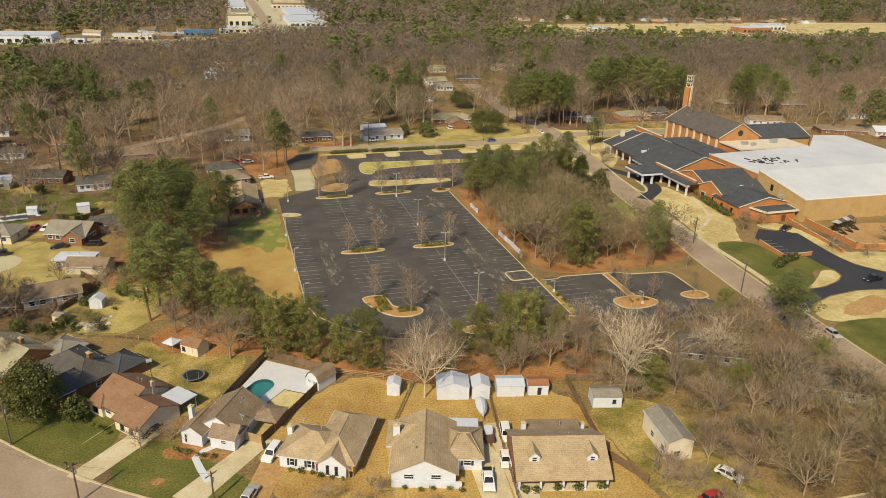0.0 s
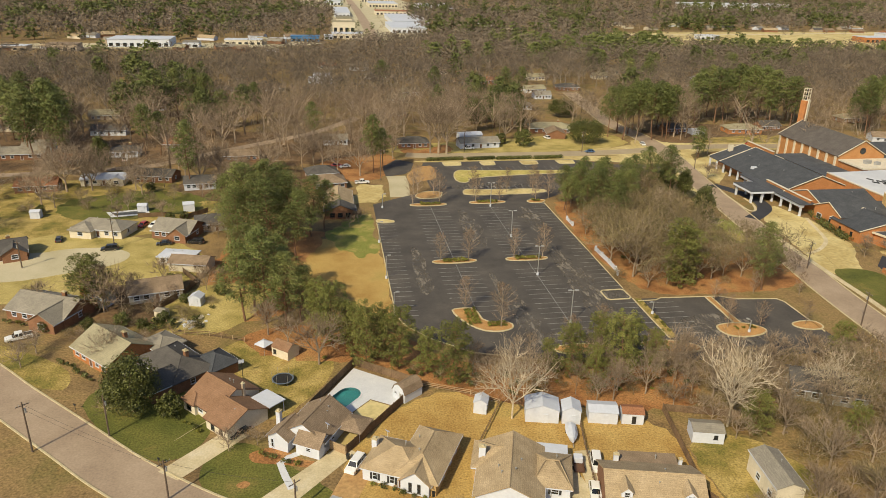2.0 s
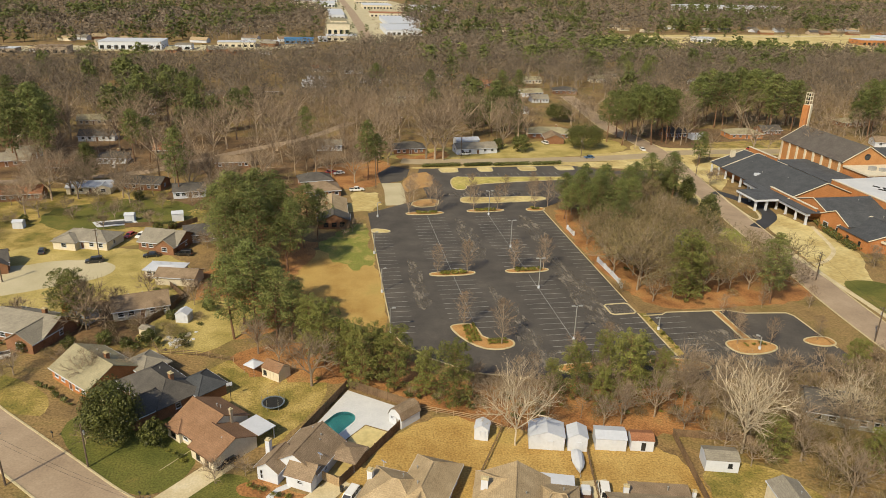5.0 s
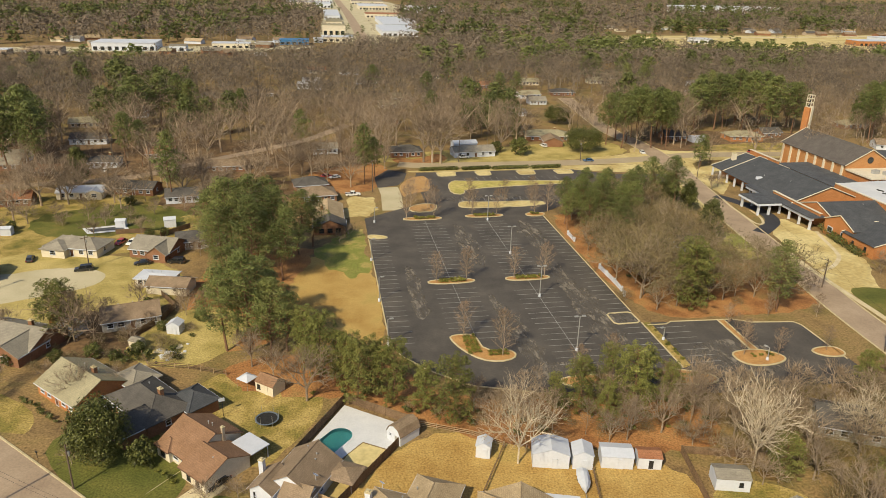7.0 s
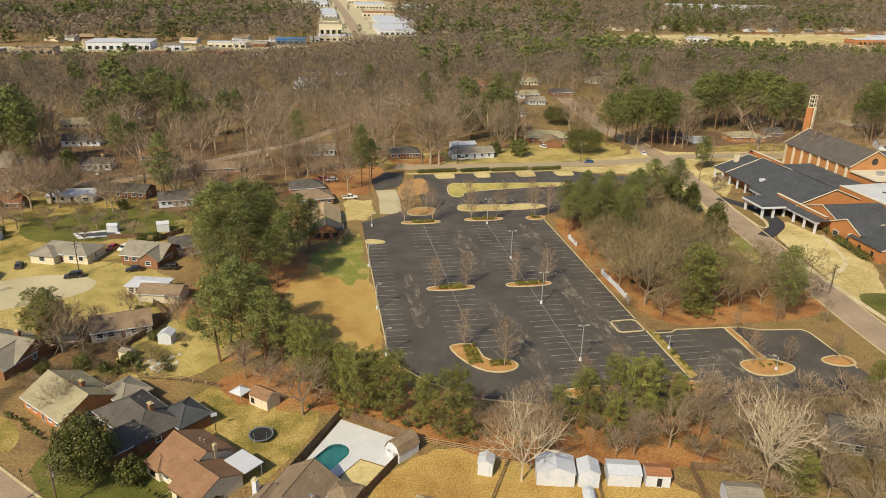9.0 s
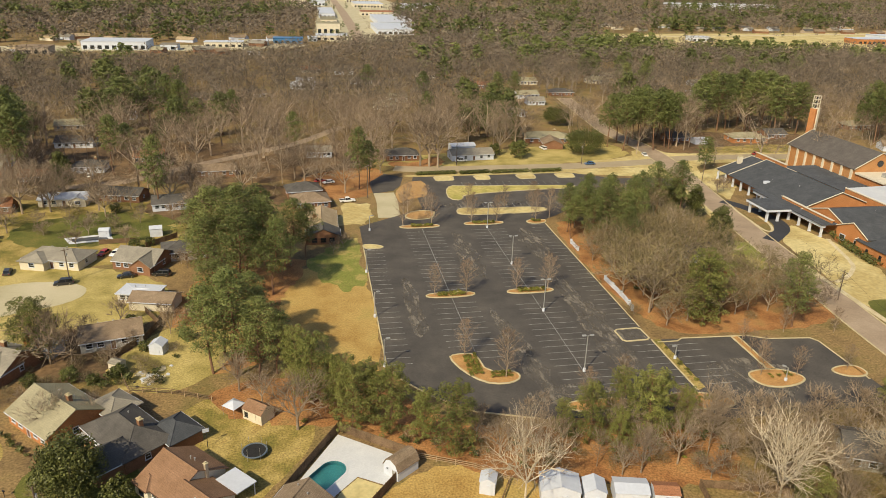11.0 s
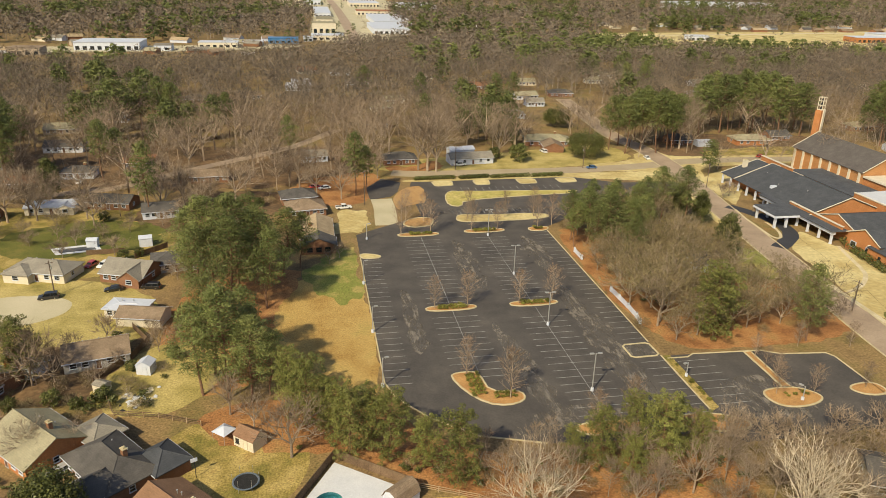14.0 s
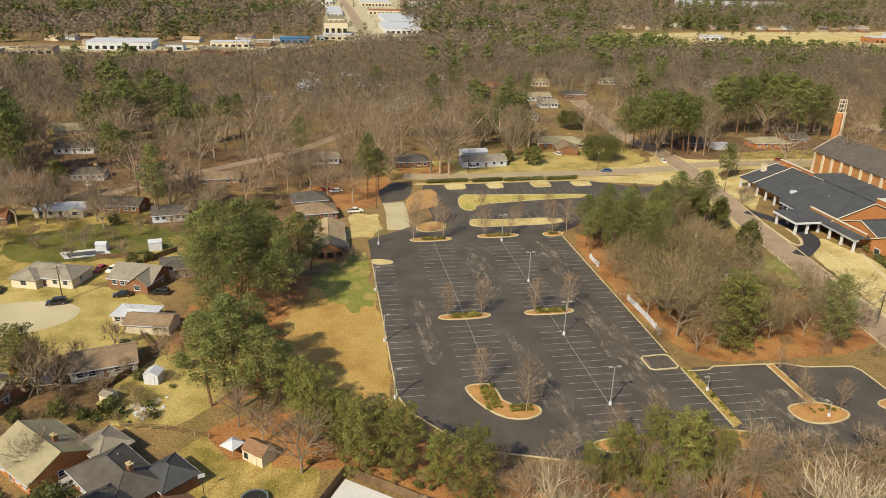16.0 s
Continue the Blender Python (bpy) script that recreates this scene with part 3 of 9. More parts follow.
LAWNS = [
    ("lawn_backyards", DRY_LAWN, 0.012, [(-58, -44), (-38, -22), (-22, -30), (6, -37), (5, -66), (8, -78), (-32, -72), (-50, -62)], "golden dormant lawn behind and around the brick houses", 0.8),
    ("lawn_pool_house", GREEN_LAWN, 0.016, [(-74, -51), (-60, -58), (-54, -53), (-63, -45), (-69, -38), (-75, -35), (-80, -45)], "mown green front lawn", 0.5),
    ("lawn_brown_house", GREEN_LAWN, 0.016, [(-107, -18), (-92, -10), (-84, -20), (-77, -32), (-83, -41), (-92, -37.5)], "mown green front lawn by the street", 0.5),
    ("lawn_far_front", MIXED_LAWN, 0.015, [(-150, 15), (-125, 4), (-108, -8), (-108, -17), (-122, -9), (-140, 7)], "patchy front lawn by the street", 0.6),
    ("lawn_trampoline", MIXED_LAWN, 0.014, [(-84, -14), (-80, 2), (-62, 2), (-54, -12), (-66, -32), (-72, -27)], "patchy green and golden back lawn", 0.8),
    ("lawn_by_lot_dry", DRY_LAWN, 0.014, [(-72, 52), (-57, 66), (-41.4, 66), (-41, 5), (-50, -4), (-58, 8)], "dry golden grass beside the parking lot", 1.0),
    ("lawn_by_lot_green", BRIGHT_GRASS, 0.022, [(-60, 68), (-53, 74), (-50, 82), (-42, 88), (-41.3, 74), (-43.6, 66), (-41.3, 60), (-41.6, 50), (-45.4, 51), (-48, 46), (-50, 53), (-54, 52), (-54, 60)], "bright green strip of grass beside the parking lot", 1.4),
    ("straw_pines_west", STRAW, 0.02, [(-86, 66), (-58, 74), (-58, 62), (-66, 40), (-62, 14), (-84, 8), (-90, 40)], "reddish pine straw under tall pines", 1.4),
    ("straw_south_belt", STRAW, 0.018, [(-78, 6), (-52, 8), (-40, 0), (-30, -16), (18, -18), (18, -38), (-20, -32), (-38, -22), (-50, -11), (-62, -10), (-74, -4)], "orange pine straw under the tree belt", 1.2),
    ("straw_east_belt", STRAW, 0.018, [(21, 14), (21, 90), (30, 96), (50, 90), (60, 66), (58, 48), (70, 46), (77, 30), (72, 14), (45, 13)], "orange pine straw and leaves under trees", 1.2),
    ("lawn_east_yard", BRIGHT_GRASS, 0.024, [(60, 50), (78, 46), (82, 68), (68, 76), (60, 68)], "small green lawn beside the street", 0.8),
    ("lawn_east_clearing", MIXED_LAWN, 0.024, [(44, 88), (62, 84), (72, 104), (60, 112), (46, 106)], "patchy lawn with reddish soil", 1.0),
    ("lawn_southeast", MIXED_LAWN, 0.016, [(5, -44), (18, -44), (24, -56), (26, -76), (10, -80), (6, -66)], "patchy green and brown grass under trees", 1.2),
    ("litter_southeast", GROUND, 0.012, [(8, -40), (24, -20), (66, -16), (70, -60), (66, -110), (12, -90), (9, -66)], "brown leaf litter under bare trees", 1.5),
    ("straw_road_corner", STRAW, 0.02, [(54, -36), (62, -18), (70, -22), (69, -44), (60, -46)], "orange straw beside the street", 1.0),
    ("lawn_church_slope", PALE_LAWN, 0.02, [(83, 22), (88, 46), (91, 69), (99, 77), (105.6, 84), (106, 70), (108, 68), (108, 44), (98, 30), (92, 14)], "pale straw-coloured lawn in front of the church", 0.6),
    ("lawn_church_green", GREEN_LAWN, 0.024, [(84.6, 24), (92, 26), (99.6, 22), (98.6, 9.2), (108, 9), (107.4, -0.5), (101, 0.4), (97.6, -4.6), (95, -8.6), (89, -10), (83.6, -7), (84.6, 6)], "green lawn by the church drive", 0.3),
    ("island_church", PALE_LAWN, 0.028, [(98.3, -4.8), (103.5, -0.4), (107.0, -1.2), (106.0, -5.0), (102, -7.8), (95.7, -10), (89, -10.3), (93.5, -8.2)], "pale kerbed grass bed at the bend of the drive", 0.2),
    ("verge_church_drive", PALE_LAWN, 0.026, [(119.4, 27), (117.8, 17.2), (116.6, 8), (117.2, 0.8), (121.4, -5.6), (127, -10.2), (150, -13.6), (150, 2), (127, 9), (121, 9), (122.4, 26), (121, 36), (112, 38), (110, 34)], "sunlit pale strip along the church drive", 0.2),
    ("lawn_church_north", PALE_LAWN, 0.018, [(96, 108), (104, 154), (140, 156), (120, 140), (104, 118)], "sunlit pale lawn beside the church", 0.8),
    ("lawn_church_south", PALE_LAWN, 0.018, [(80.5, -23), (85.4, -18.4), (93, -15.4), (102, -14.3), (110.4, -15.1), (122, -21), (150, -24.4), (150, -40), (110, -34), (97.7, -28.6), (81, -28.6)], "pale lawn south of the church drive", 0.5),
    ("lawn_street_south", GREEN_LAWN, 0.02, [(79.5, -28), (97, -28.4), (112, -34), (120, -60), (80, -60), (78.2, -43), (78, -36)], "green lawn beside the street", 0.5),
    ("soil_church_south", DIRT, 0.024, [(87, -24), (96, -19.5), (105, -17), (107, -20.5), (100, -26), (90, -27)], "bare orange soil in a lawn", 0.6),
    ("pad_southeast", WORN_ASPHALT, 0.03, [(56, -31), (60, -25), (65, -28.6), (66, -37), (65.5, -47), (60, -51), (59, -39)], "grey gravel parking pad under bare trees", 0.5),
    ("lawn_court", DIRT, 0.024, [(130, 30), (166, 30), (170, 2), (132, 4)], "bare tan soil of the walled playground", 0.3),
    ("lawn_north_strip", PALE_LAWN, 0.02, [(-20, 156), (50, 158.5), (95, 158.5), (92, 140), (60, 150), (40, 152), (-18, 152)], "dry pale grass strip along the north street", 0.6),
    ("lawn_north_yards", YARD_LAWN, 0.012, [(-30, 166), (90, 168), (90, 210), (40, 196), (-30, 184)], "patchy golden front yards", 1.2),
    ("lawn_west_yards", MIXED_LAWN, 0.01, [(-190, 70), (-100, 70), (-88, 100), (-94, 128), (-190, 140)], "patchy green and brown back yards", 1.5),
    ("lawn_west_front", YARD_LAWN, 0.012, [(-160, 28), (-96, 22), (-88, 62), (-150, 82)], "dry front yards along the gravel turnaround", 1.0),
    ("rubble_patch", PALE_SOIL, 0.03, [(-93, 12), (-91, 14.6), (-89.6, 13.6), (-90.6, 11.4)], "pale patch of crushed concrete in the grass", 1.0),
    ("rubble_patch_north", PALE_SOIL, 0.031, [(-89, 13.6), (-87.4, 15.2), (-85.8, 13.8), (-87, 12.2)], "pale patch of sand in the grass", 1.0),
    ("rubble_patch_south", PALE_SOIL, 0.032, [(-91.4, 9.4), (-88.6, 10.6), (-86, 11.6), (-86.4, 9.8), (-89.2, 8)], "pale heap of broken concrete and sand", 1.0),
    ("lawn_rubble_yard", YARD_LAWN, 0.0225, [(-99, 9), (-85, 3), (-77, 10), (-72, 20), (-76, 32), (-88, 34), (-96, 24)], "golden patchy lawn round a heap of rubble", 1.2),
    ("turnaround", SAND_DRIVE, 0.035, [(-170, 46), (-141, 38), (-126, 44), (-114, 49), (-112, 57), (-119, 62), (-131, 63), (-140, 58.5), (-170, 66)], "pale gravel turnaround between houses", 0.3),
    ("lawn_nw_corner", PALE_LAWN, 0.022, [(-48.6, 97), (-43, 99.4), (-39.5, 97.4), (-37.4, 103.5), (-35, 105.6), (-36.6, 112), (-35.4, 121), (-40, 119.4), (-43, 122), (-46.6, 118), (-45.2, 110), (-48.6, 104)], "pale dry grass beside a gravel drive", 0.6),
    ("straw_north_yard", STRAW, 0.024, [(-24, 168), (-4, 166), (2, 176), (-2, 186), (-10, 174), (-22, 178)], "reddish bare soil under bare trees", 1.6),
    ("straw_northeast", LITTER, 0.016, [(104, 168), (150, 166), (200, 180), (210, 220), (120, 226), (104, 200)], "brown needle litter under tall pines", 2.5),
    ("lawn_northeast", MIXED_LAWN, 0.03, [(124, 180), (150, 180), (205, 176), (208, 190), (170, 196), (128, 190)], "patchy front lawn by the street", 1.5),
    ("litter_north_woods", LITTER, 0.008, [(-260, 205), (-70, 212), (-20, 190), (50, 225), (130, 232), (330, 300), (620, 560), (500, 640), (-60, 636), (-120, 570), (-420, 550), (-420, 300)], "brown leaf litter under winter woods", 6.0),
    ("litter_northwest", LITTER, 0.011, [(-300, 150), (-215, 146), (-160, 152), (-128, 158), (-100, 150), (-62, 150), (-30, 178), (-14, 196), (-40, 214), (-260, 230)], "brown leaf litter under trees on a wooded street", 2.5),
    ("litter_yards", LITTER, 0.017, [(-110, 112), (-88, 100), (-64, 118), (-64, 148), (-96, 146), (-112, 128)], "brown litter and thin grass behind houses", 2.0),
    ("verge_street_west", PALE_LAWN, 0.026, [(90, 100), (86, 84), (80, 86), (84, 120), (88, 150), (92, 156), (96, 150)], "pale dry verge beside the street", 0.6),
    ("verge_street_north", PALE_LAWN, 0.026, [(88, 158), (60, 160), (60, 170), (88, 176), (94, 190), (106, 190), (108, 180), (150, 180), (190, 176), (190, 164), (118, 164), (108, 156), (104, 130), (96, 130)], "pale dry verge round the street crossing", 0.8),
    ("litter_far_west", LITTER, 0.008, [(-1500, 640), (-420, 640), (-160, 668), (-54, 716), (-48, 911), (-42, 1229), (-120, 1440), (-120, 2300), (-1500, 2300)], "dark leaf litter under distant woods", 8.0),
    ("litter_far_east", LITTER, 0.008, [(70, 810), (120, 810), (300, 826), (500, 856), (840, 896), (1500, 900), (2000, 2300), (130, 2300), (150, 1370), (78, 1180)], "dark leaf litter under distant woods", 8.0),
    ("soil_nw_pines", STRAW, 0.014, [(-62, 128), (-36, 124), (-26, 152), (-30, 172), (-62, 158)], "reddish soil under pines", 1.6),
    ("lawn_west_green", GREEN_LAWN, 0.02, [(-140, 86), (-112, 88), (-98, 100), (-104, 116), (-128, 120), (-150, 108)], "patch of fresh green back lawn", 2.2),
    ("bed_pool_house", STRAW, 0.035, [(-71.5, -39.5), (-66.5, -37.6), (-62.0, -42.4), (-58.6, -43.6), (-60, -45), (-64, -43.4), (-67.4, -42.8), (-70.6, -42)], "orange straw flower bed along the house", 0.3),
    ("bed_lawn", STRAW, 0.035, [(-72.6, -47.6), (-71, -46.4), (-69.8, -47.6), (-71.2, -48.8)], "round bed of orange straw in a lawn", 0.2),
    ("brush_west", LITTER, 0.016, [(-116, 14), (-106, 10), (-92, 12), (-88, 22), (-98, 24), (-104, 34), (-116, 34)], "brown leaf litter among brush", 1.2),
    ("field_far_east", PALE_LAWN, 0.03, [(300, 660), (420, 640), (560, 620), (1900, 650), (1900, 870), (840, 880), (500, 830), (345, 812), (262, 780)], "distant sunlit dry field", 4.0),
    ("ground_far_town", SAND_DRIVE, 0.03, [(-52, 660), (64, 680), (66, 930), (76, 1180), (140, 1370), (110, 1800), (-100, 1800), (-118, 1440), (-40, 1229), (-46, 911)], "distant sunlit paving of a shopping strip", 4.0),
    ("litter_far_middle", LITTER, 0.009, [(64, 640), (270, 620), (300, 650), (345, 812), (120, 806), (66, 806)], "brown litter under distant trees", 4.0),
    ("ground_far_yards", SAND_DRIVE, 0.025, [(-420, 575), (-150, 585), (-60, 625), (-58, 655), (-160, 640), (-420, 610)], "distant sunlit commercial yard", 4.0),
]
for i, (nm, matl, z, pts, lab, wob) in enumerate(LAWNS):
    sheet(nm, pts, z, matl, lab, "ground", wobble=wob, seed=i * 3.1, rounds=1 if "corner" in nm or "verge" in nm else 2)

# driveways and paths
for nm, pts, z, matl, lab in (
    ("driveway_brown_house", [(-85.4, -42.6), (-81.8, -45.2), (-71.6, -34.4), (-75.2, -31.8)], 0.045, CONCRETE, "sunlit concrete driveway"),
    ("driveway_pool_house", [(-68.8, -51.8), (-64.9, -55.0), (-52.6, -41.6), (-55.4, -39.2)], 0.045, CONCRETE, "long concrete driveway beside a lawn"),
    ("driveway_tan_house", [(-61.0, -61), (-57.2, -63), (-50.0, -46.5), (-53.8, -44.0)], 0.045, DIRT, "worn driveway at the side of the house"),
    ("driveway_white_gable_house", [(-22.6, -74), (-18.2, -75), (-15.4, -55), (-16.6, -46.5), (-20.6, -50)], 0.045, CONCRETE, "concrete driveway between houses"),
    ("driveway_dormer_house", [(-17.2, -74), (-13.6, -75), (-10.4, -46), (-14.8, -46)], 0.049, CONCRETE, "concrete driveway beside the fence line"),
    ("path_brown_house", [(-79.3, -28.6), (-78.3, -27.6), (-83.4, -33.4), (-84.4, -34.4)], 0.045, CONCRETE, "narrow concrete garden path"),
):
    sheet(nm, pts, z, matl, lab, "driveway", rounds=0)
sheet("gravel_drive", ribbon(spline([(-30.4, 104), (-30, 112), (-29.4, 122), (-29.6, 132)]), 7.6), 0.036, SAND_DRIVE, "pale concrete apron at the north-west corner of the lot", "driveway", rounds=0)
sheet("drive_north_lot", [(-33.6, 131.5), (-25.6, 134.5), (-22.5, 140.5), (-20, 152), (-27, 158), (-34, 146)], 0.032, ASPHALT, "shaded dark asphalt drive under pines", "driveway", rounds=0)
sheet("strip_northwest", [(-25.6, 132), (-22, 140.7), (-18, 146), (-12, 147), (-13.5, 126), (-18.8, 124.6), (-23.3, 121.8), (-25.2, 118)], 0.068, DIRT, "orange soil strip beside the drive", "ground", wobble=0.3, rounds=1)
sheet("path_pool_house", ribbon([(-62.6, -40.6), (-64.2, -41.4), (-65.6, -42.9), (-64.7, -46.0), (-63.4, -49.6)], 1.2), 0.055, WHITE_CONCRETE, "white concrete front walk", "path", rounds=0)
sheet("church_drive", [(102, 26), (109, 33), (114.6, 29), (119.1, 26.6), (117.5, 17.2), (116.3, 8.0), (116.8, 0.8), (121.1, -6.0), (126.8, -10.6), (150, -14), (150, -24), (122, -20.5), (110.4, -14.8), (102.0, -14.0), (93.0, -15.1), (85.1, -18.0), (80.2, -21.8), (79.6, -18.5), (82.2, -14.5), (88.0, -10.7), (95.7, -10.3), (102.3, -8.1), (106.4, -5.1), (107.6, -1.3), (106.8, 2.3), (106.9, 9.2), (99.6, 10.0), (100.4, 18)], 0.04, DRIVE_ASPHALT, "dark asphalt church driveway with a small car park", "driveway", rounds=0)
for k in range(6):
    stall_ends = ((101.2, 23.6 - 2.5 * k), (105.6, 22.6 - 2.5 * k))
    b = bmesh.new()
    box(b, (stall_ends[0][0] + stall_ends[1][0]) / 2, (stall_ends[0][1] + stall_ends[1][1]) / 2, 0.05, 4.5, 0.12, 0.01, -13)
    tagged(part("painted_line", b, PAINT, None), "faded white stall line on a church drive", "stall line", "stall lines of the church drive", "structure")
sheet("church_dropoff", ribbon(spline([(88, 69.5), (93, 73.5), (99, 79.5), (101.6, 87), (101, 95), (98, 104), (94.5, 110)]), 5.0), 0.045, DRIVE_ASPHALT, "curved asphalt drop-off drive under the portico", "driveway", rounds=0)
sheet("kerb_strip", ribbon(spline([(95.2, 106), (93.6, 98), (92.4, 87), (91.8, 79.4), (93.0, 77.2), (95.2, 79.2), (97.4, 84.8), (98.2, 92)]), 0.9), 0.06, CONCRETE, "pale concrete kerb round a planted bed", "kerb", rounds=0)
sheet("church_walk", ribbon(spline([(108, 68.5), (105, 60), (102.5, 52), (99.5, 46), (93, 40), (87, 37)]), 1.3), 0.05, CONCRETE, "winding pale footpath across the church lawn", "path", rounds=0)
PAVE = spline([(86.0, 53), (85.2, 45), (84.4, 33), (83.8, 20), (83.2, 5.4), (82.0, -6), (80.6, -13)], 5)
pavement = sheet("pavement_east", ribbon(PAVE, 1.7), 0.044, KERB, "narrow concrete pavement beside the street", "pavement", rounds=0)
slab_b = bmesh.new()
box(slab_b, 0, 0, 0, 1.5, 1.46, 0.05, 0, 0.015)
slab_me = bpy.data.meshes.new("paving_slab")
slab_b.to_mesh(slab_me)
slab_b.free()
slab_me.materials.append(CONCRETE)
for a, c in zip(PAVE, PAVE[1:]):
    n = max(1, round(math.hypot(c[0] - a[0], c[1] - a[1]) / 1.58))
    for i in range(n):
        u = (i + 0.5) / n
        o = new("paving_slab", slab_me)
        o.parent = pavement
        o.matrix_basis = pose(a[0] + (c[0] - a[0]) * u, a[1] + (c[1] - a[1]) * u, 0.046, 0, 0, math.degrees(math.atan2(c[1] - a[1], c[0] - a[0])))

# ---- parking lot ----
LOT = [(-41, 96), (-41, 10), (-39.2, 4), (-34, -3), (-26, -10), (-14, -14), (-4, -15), (18, -15), (22, -19), (58, -19), (60, -14), (59.6, 6.6), (58.4, 8.4), (48, 9.4), (44, 11.5), (20.5, 12.3), (20.5, 96), (26, 100), (48, 118), (70, 130), (92, 128), (90, 142), (66, 143), (50, 153), (-16, 152), (-18, 142), (-18, 112), (-34, 101)]
lot = sheet("parking_lot", LOT, 0.06, ASPHALT, "large dark asphalt parking lot with faded white stalls", "parking lot", rounds=0)
edge_w = [(-41, 76.5), (-41, 40), (-41, 10), (-39.2, 4), (-34, -3), (-26, -10), (-14, -14)]
kerb_ring(edge_w, 0.3, 0.2, closed=False, parent=lot)
kerb_ring([(20.5, 93), (20.5, 60), (20.5, 18.6)], 0.3, 0.2, closed=False, parent=lot)
kerb_ring([(21.4, 11.0), (26.3, 11.0), (28, 12.1), (43.5, 11.4)], 0.35, 0.2, closed=False, parent=lot)
kerb_ring([(44, 11.4), (48, 9.3), (58.4, 8.3), (59.5, 6.5), (59.5, -10)], 0.35, 0.2, closed=False, parent=lot)
kerb_ring([(20.6, 12.4), (20.6, 2), (20.7, -9)], 0.35, 0.2, closed=False, parent=lot)
sheet("grass_divider", [(20.8, 12.2), (22.6, 12.2), (22.8, -8), (20.9, -9)], 0.16, MIXED_LAWN, "strip of grass in kerbs", parent=lot, rounds=0)

for i, pts in enumerate(([(7.5, -8), (13.5, -6), (14.2, 10), (14.0, 30), (12.5, 48), (9.0, 56), (7.2, 34), (7.0, 10)], [(-12, -4), (-7.5, -6), (-8, 12), (-10.5, 30), (-14, 34), (-13.5, 10)],
                      [(-14, 52), (-8, 50), (-8, 84), (-12, 90), (-14, 76)], [(8, 62), (14, 60), (14.5, 88), (9, 90)], [(-34, 20), (-29, 22), (-29.5, 50), (-33, 56)], [(24, -14), (44, -13), (46, -2), (34, 4), (25, -2)], [(-12, 111), (30, 112), (32, 118), (-12, 118)], [(-18, -6), (-8, -13), (6, -6), (-6, -2)])):
    sheet("worn_patch", pts, 0.0635 + 0.0006 * i, WORN_ASPHALT, "pale worn asphalt", wobble=1.6, seed=i * 2.7 + 1, parent=lot)
GRASSY = surface("yellow_green_grass", [(0.3, 0.28, 0.07), (0.42, 0.36, 0.11), (0.52, 0.42, 0.16)], scale=0.16, fine=1.1, rough=0.95, bump=0.3, fine_amount=0.25, detail=9)
S = 2.743
line_me = {}


def stall_line(x0, x1, y, w=0.12, x_dir=True):
    key = round(abs(x1 - x0), 2)
    if key not in line_me:
        b = bmesh.new()
        box(b, 0, 0, 0, key, w, 0.008)
        m = bpy.data.meshes.new("stall_line")
        b.to_mesh(m)
        b.free()
        m.materials.append(PAINT)
        line_me[key] = m
    o = new("stall_line", line_me[key])
    o.parent = lot
    o.matrix_basis = pose((x0 + x1) / 2, y, 0.069) if x_dir else pose(y, (x0 + x1) / 2, 0.07, 0, 0, 90)


for k in range(-4, 13):
    stall_line(-5.6, 5.6, 1.3 + k * S)
for k in range(16, 33):
    stall_line(-5.6, 5.6, 1.3 + k * S)
for k in range(2, 13):
    if k > 3:
        stall_line(-26.7, -15.5, 4.0 + k * S)
    else:
        stall_line(-21.0, -15.5, 4.0 + k * S)
for k in range(15, 32):
    stall_line(-26.7, -15.5, 4.0 + k * S)
for k in range(3, 28):
    stall_line(-40.8, -35.4, 0.9 + k * S)
for k in range(0, 27):
    stall_line(15.0, 20.3, 20.6 + k * S)
for k in range(0, 8):
    stall_line(15.0, 20.4, -9.0 + k * S)
for k in range(0, 7):
    stall_line(23.2, 30.5, -7.0 + k * S)
for k in range(0, 15):
    stall_line(110.2, 116.0, -4 + k * S, x_dir=False)
    stall_line(137.5, 143.0, 2 + k * S, x_dir=False)
for x, y0, y1 in ((0, -11, 40.5), (0, 43.5, 93), (-21.1, 11, 40), (-21.1, 43.5, 92)):
    stall_line(y0, y1, x, x_dir=False)


def island(pts, fill, label, rounds=2):
    """A kerbed planting island on the lot."""
    if rounds < 0:
        o = smooth_outline([q for i, p in enumerate(pts) for a, b in [(pts[i - 1], pts[(i + 1) % len(pts)])] for q in ((p[0] + (a[0] - p[0]) * 0.12, p[1] + (a[1] - p[1]) * 0.12), (p[0] + (b[0] - p[0]) * 0.12, p[1] + (b[1] - p[1]) * 0.12))], 0.5, 0)
    else:
        o = smooth_outline(pts, 0.8, rounds)
    isl = thing("planting_island", 0, 0, 0.06, 0, label, "planting island", "planting islands of the parking lot")
    kerb_ring(o, 0.4, 0.2, closed=True, parent=isl)
    sheet("soil", o, 0.14, fill, "", parent=isl, rounds=0)
    return isl


island([(-27.4, 40.3), (-14.8, 40.3), (-14.8, 43.2), (-27.4, 43.2)], MULCH, "long kerbed island with mulch and clipped shrubs")
island([(-5.9, 40.3), (6.4, 40.3), (6.4, 43.2), (-5.9, 43.2)], MULCH, "long kerbed island with mulch and clipped shrubs")
island([(-28, 92.6), (-15.2, 92.6), (-15.2, 95.6), (-28, 95.6)], MULCH, "long kerbed island with mulch and clipped shrubs")
island([(-6.5, 93.6), (6.5, 93.6), (6.5, 96.6), (-6.5, 96.6)], MULCH, "long kerbed island with mulch and clipped shrubs")
island([(14.8, 93.0), (20.6, 93.0), (22, 96.6), (14.8, 96.6)], MULCH, "short kerbed island with mulch")
island([(-41, 76.2), (-35.2, 76.2), (-35.2, 78.4), (-41, 80.5)], PALE_LAWN, "small kerbed island of dry grass")
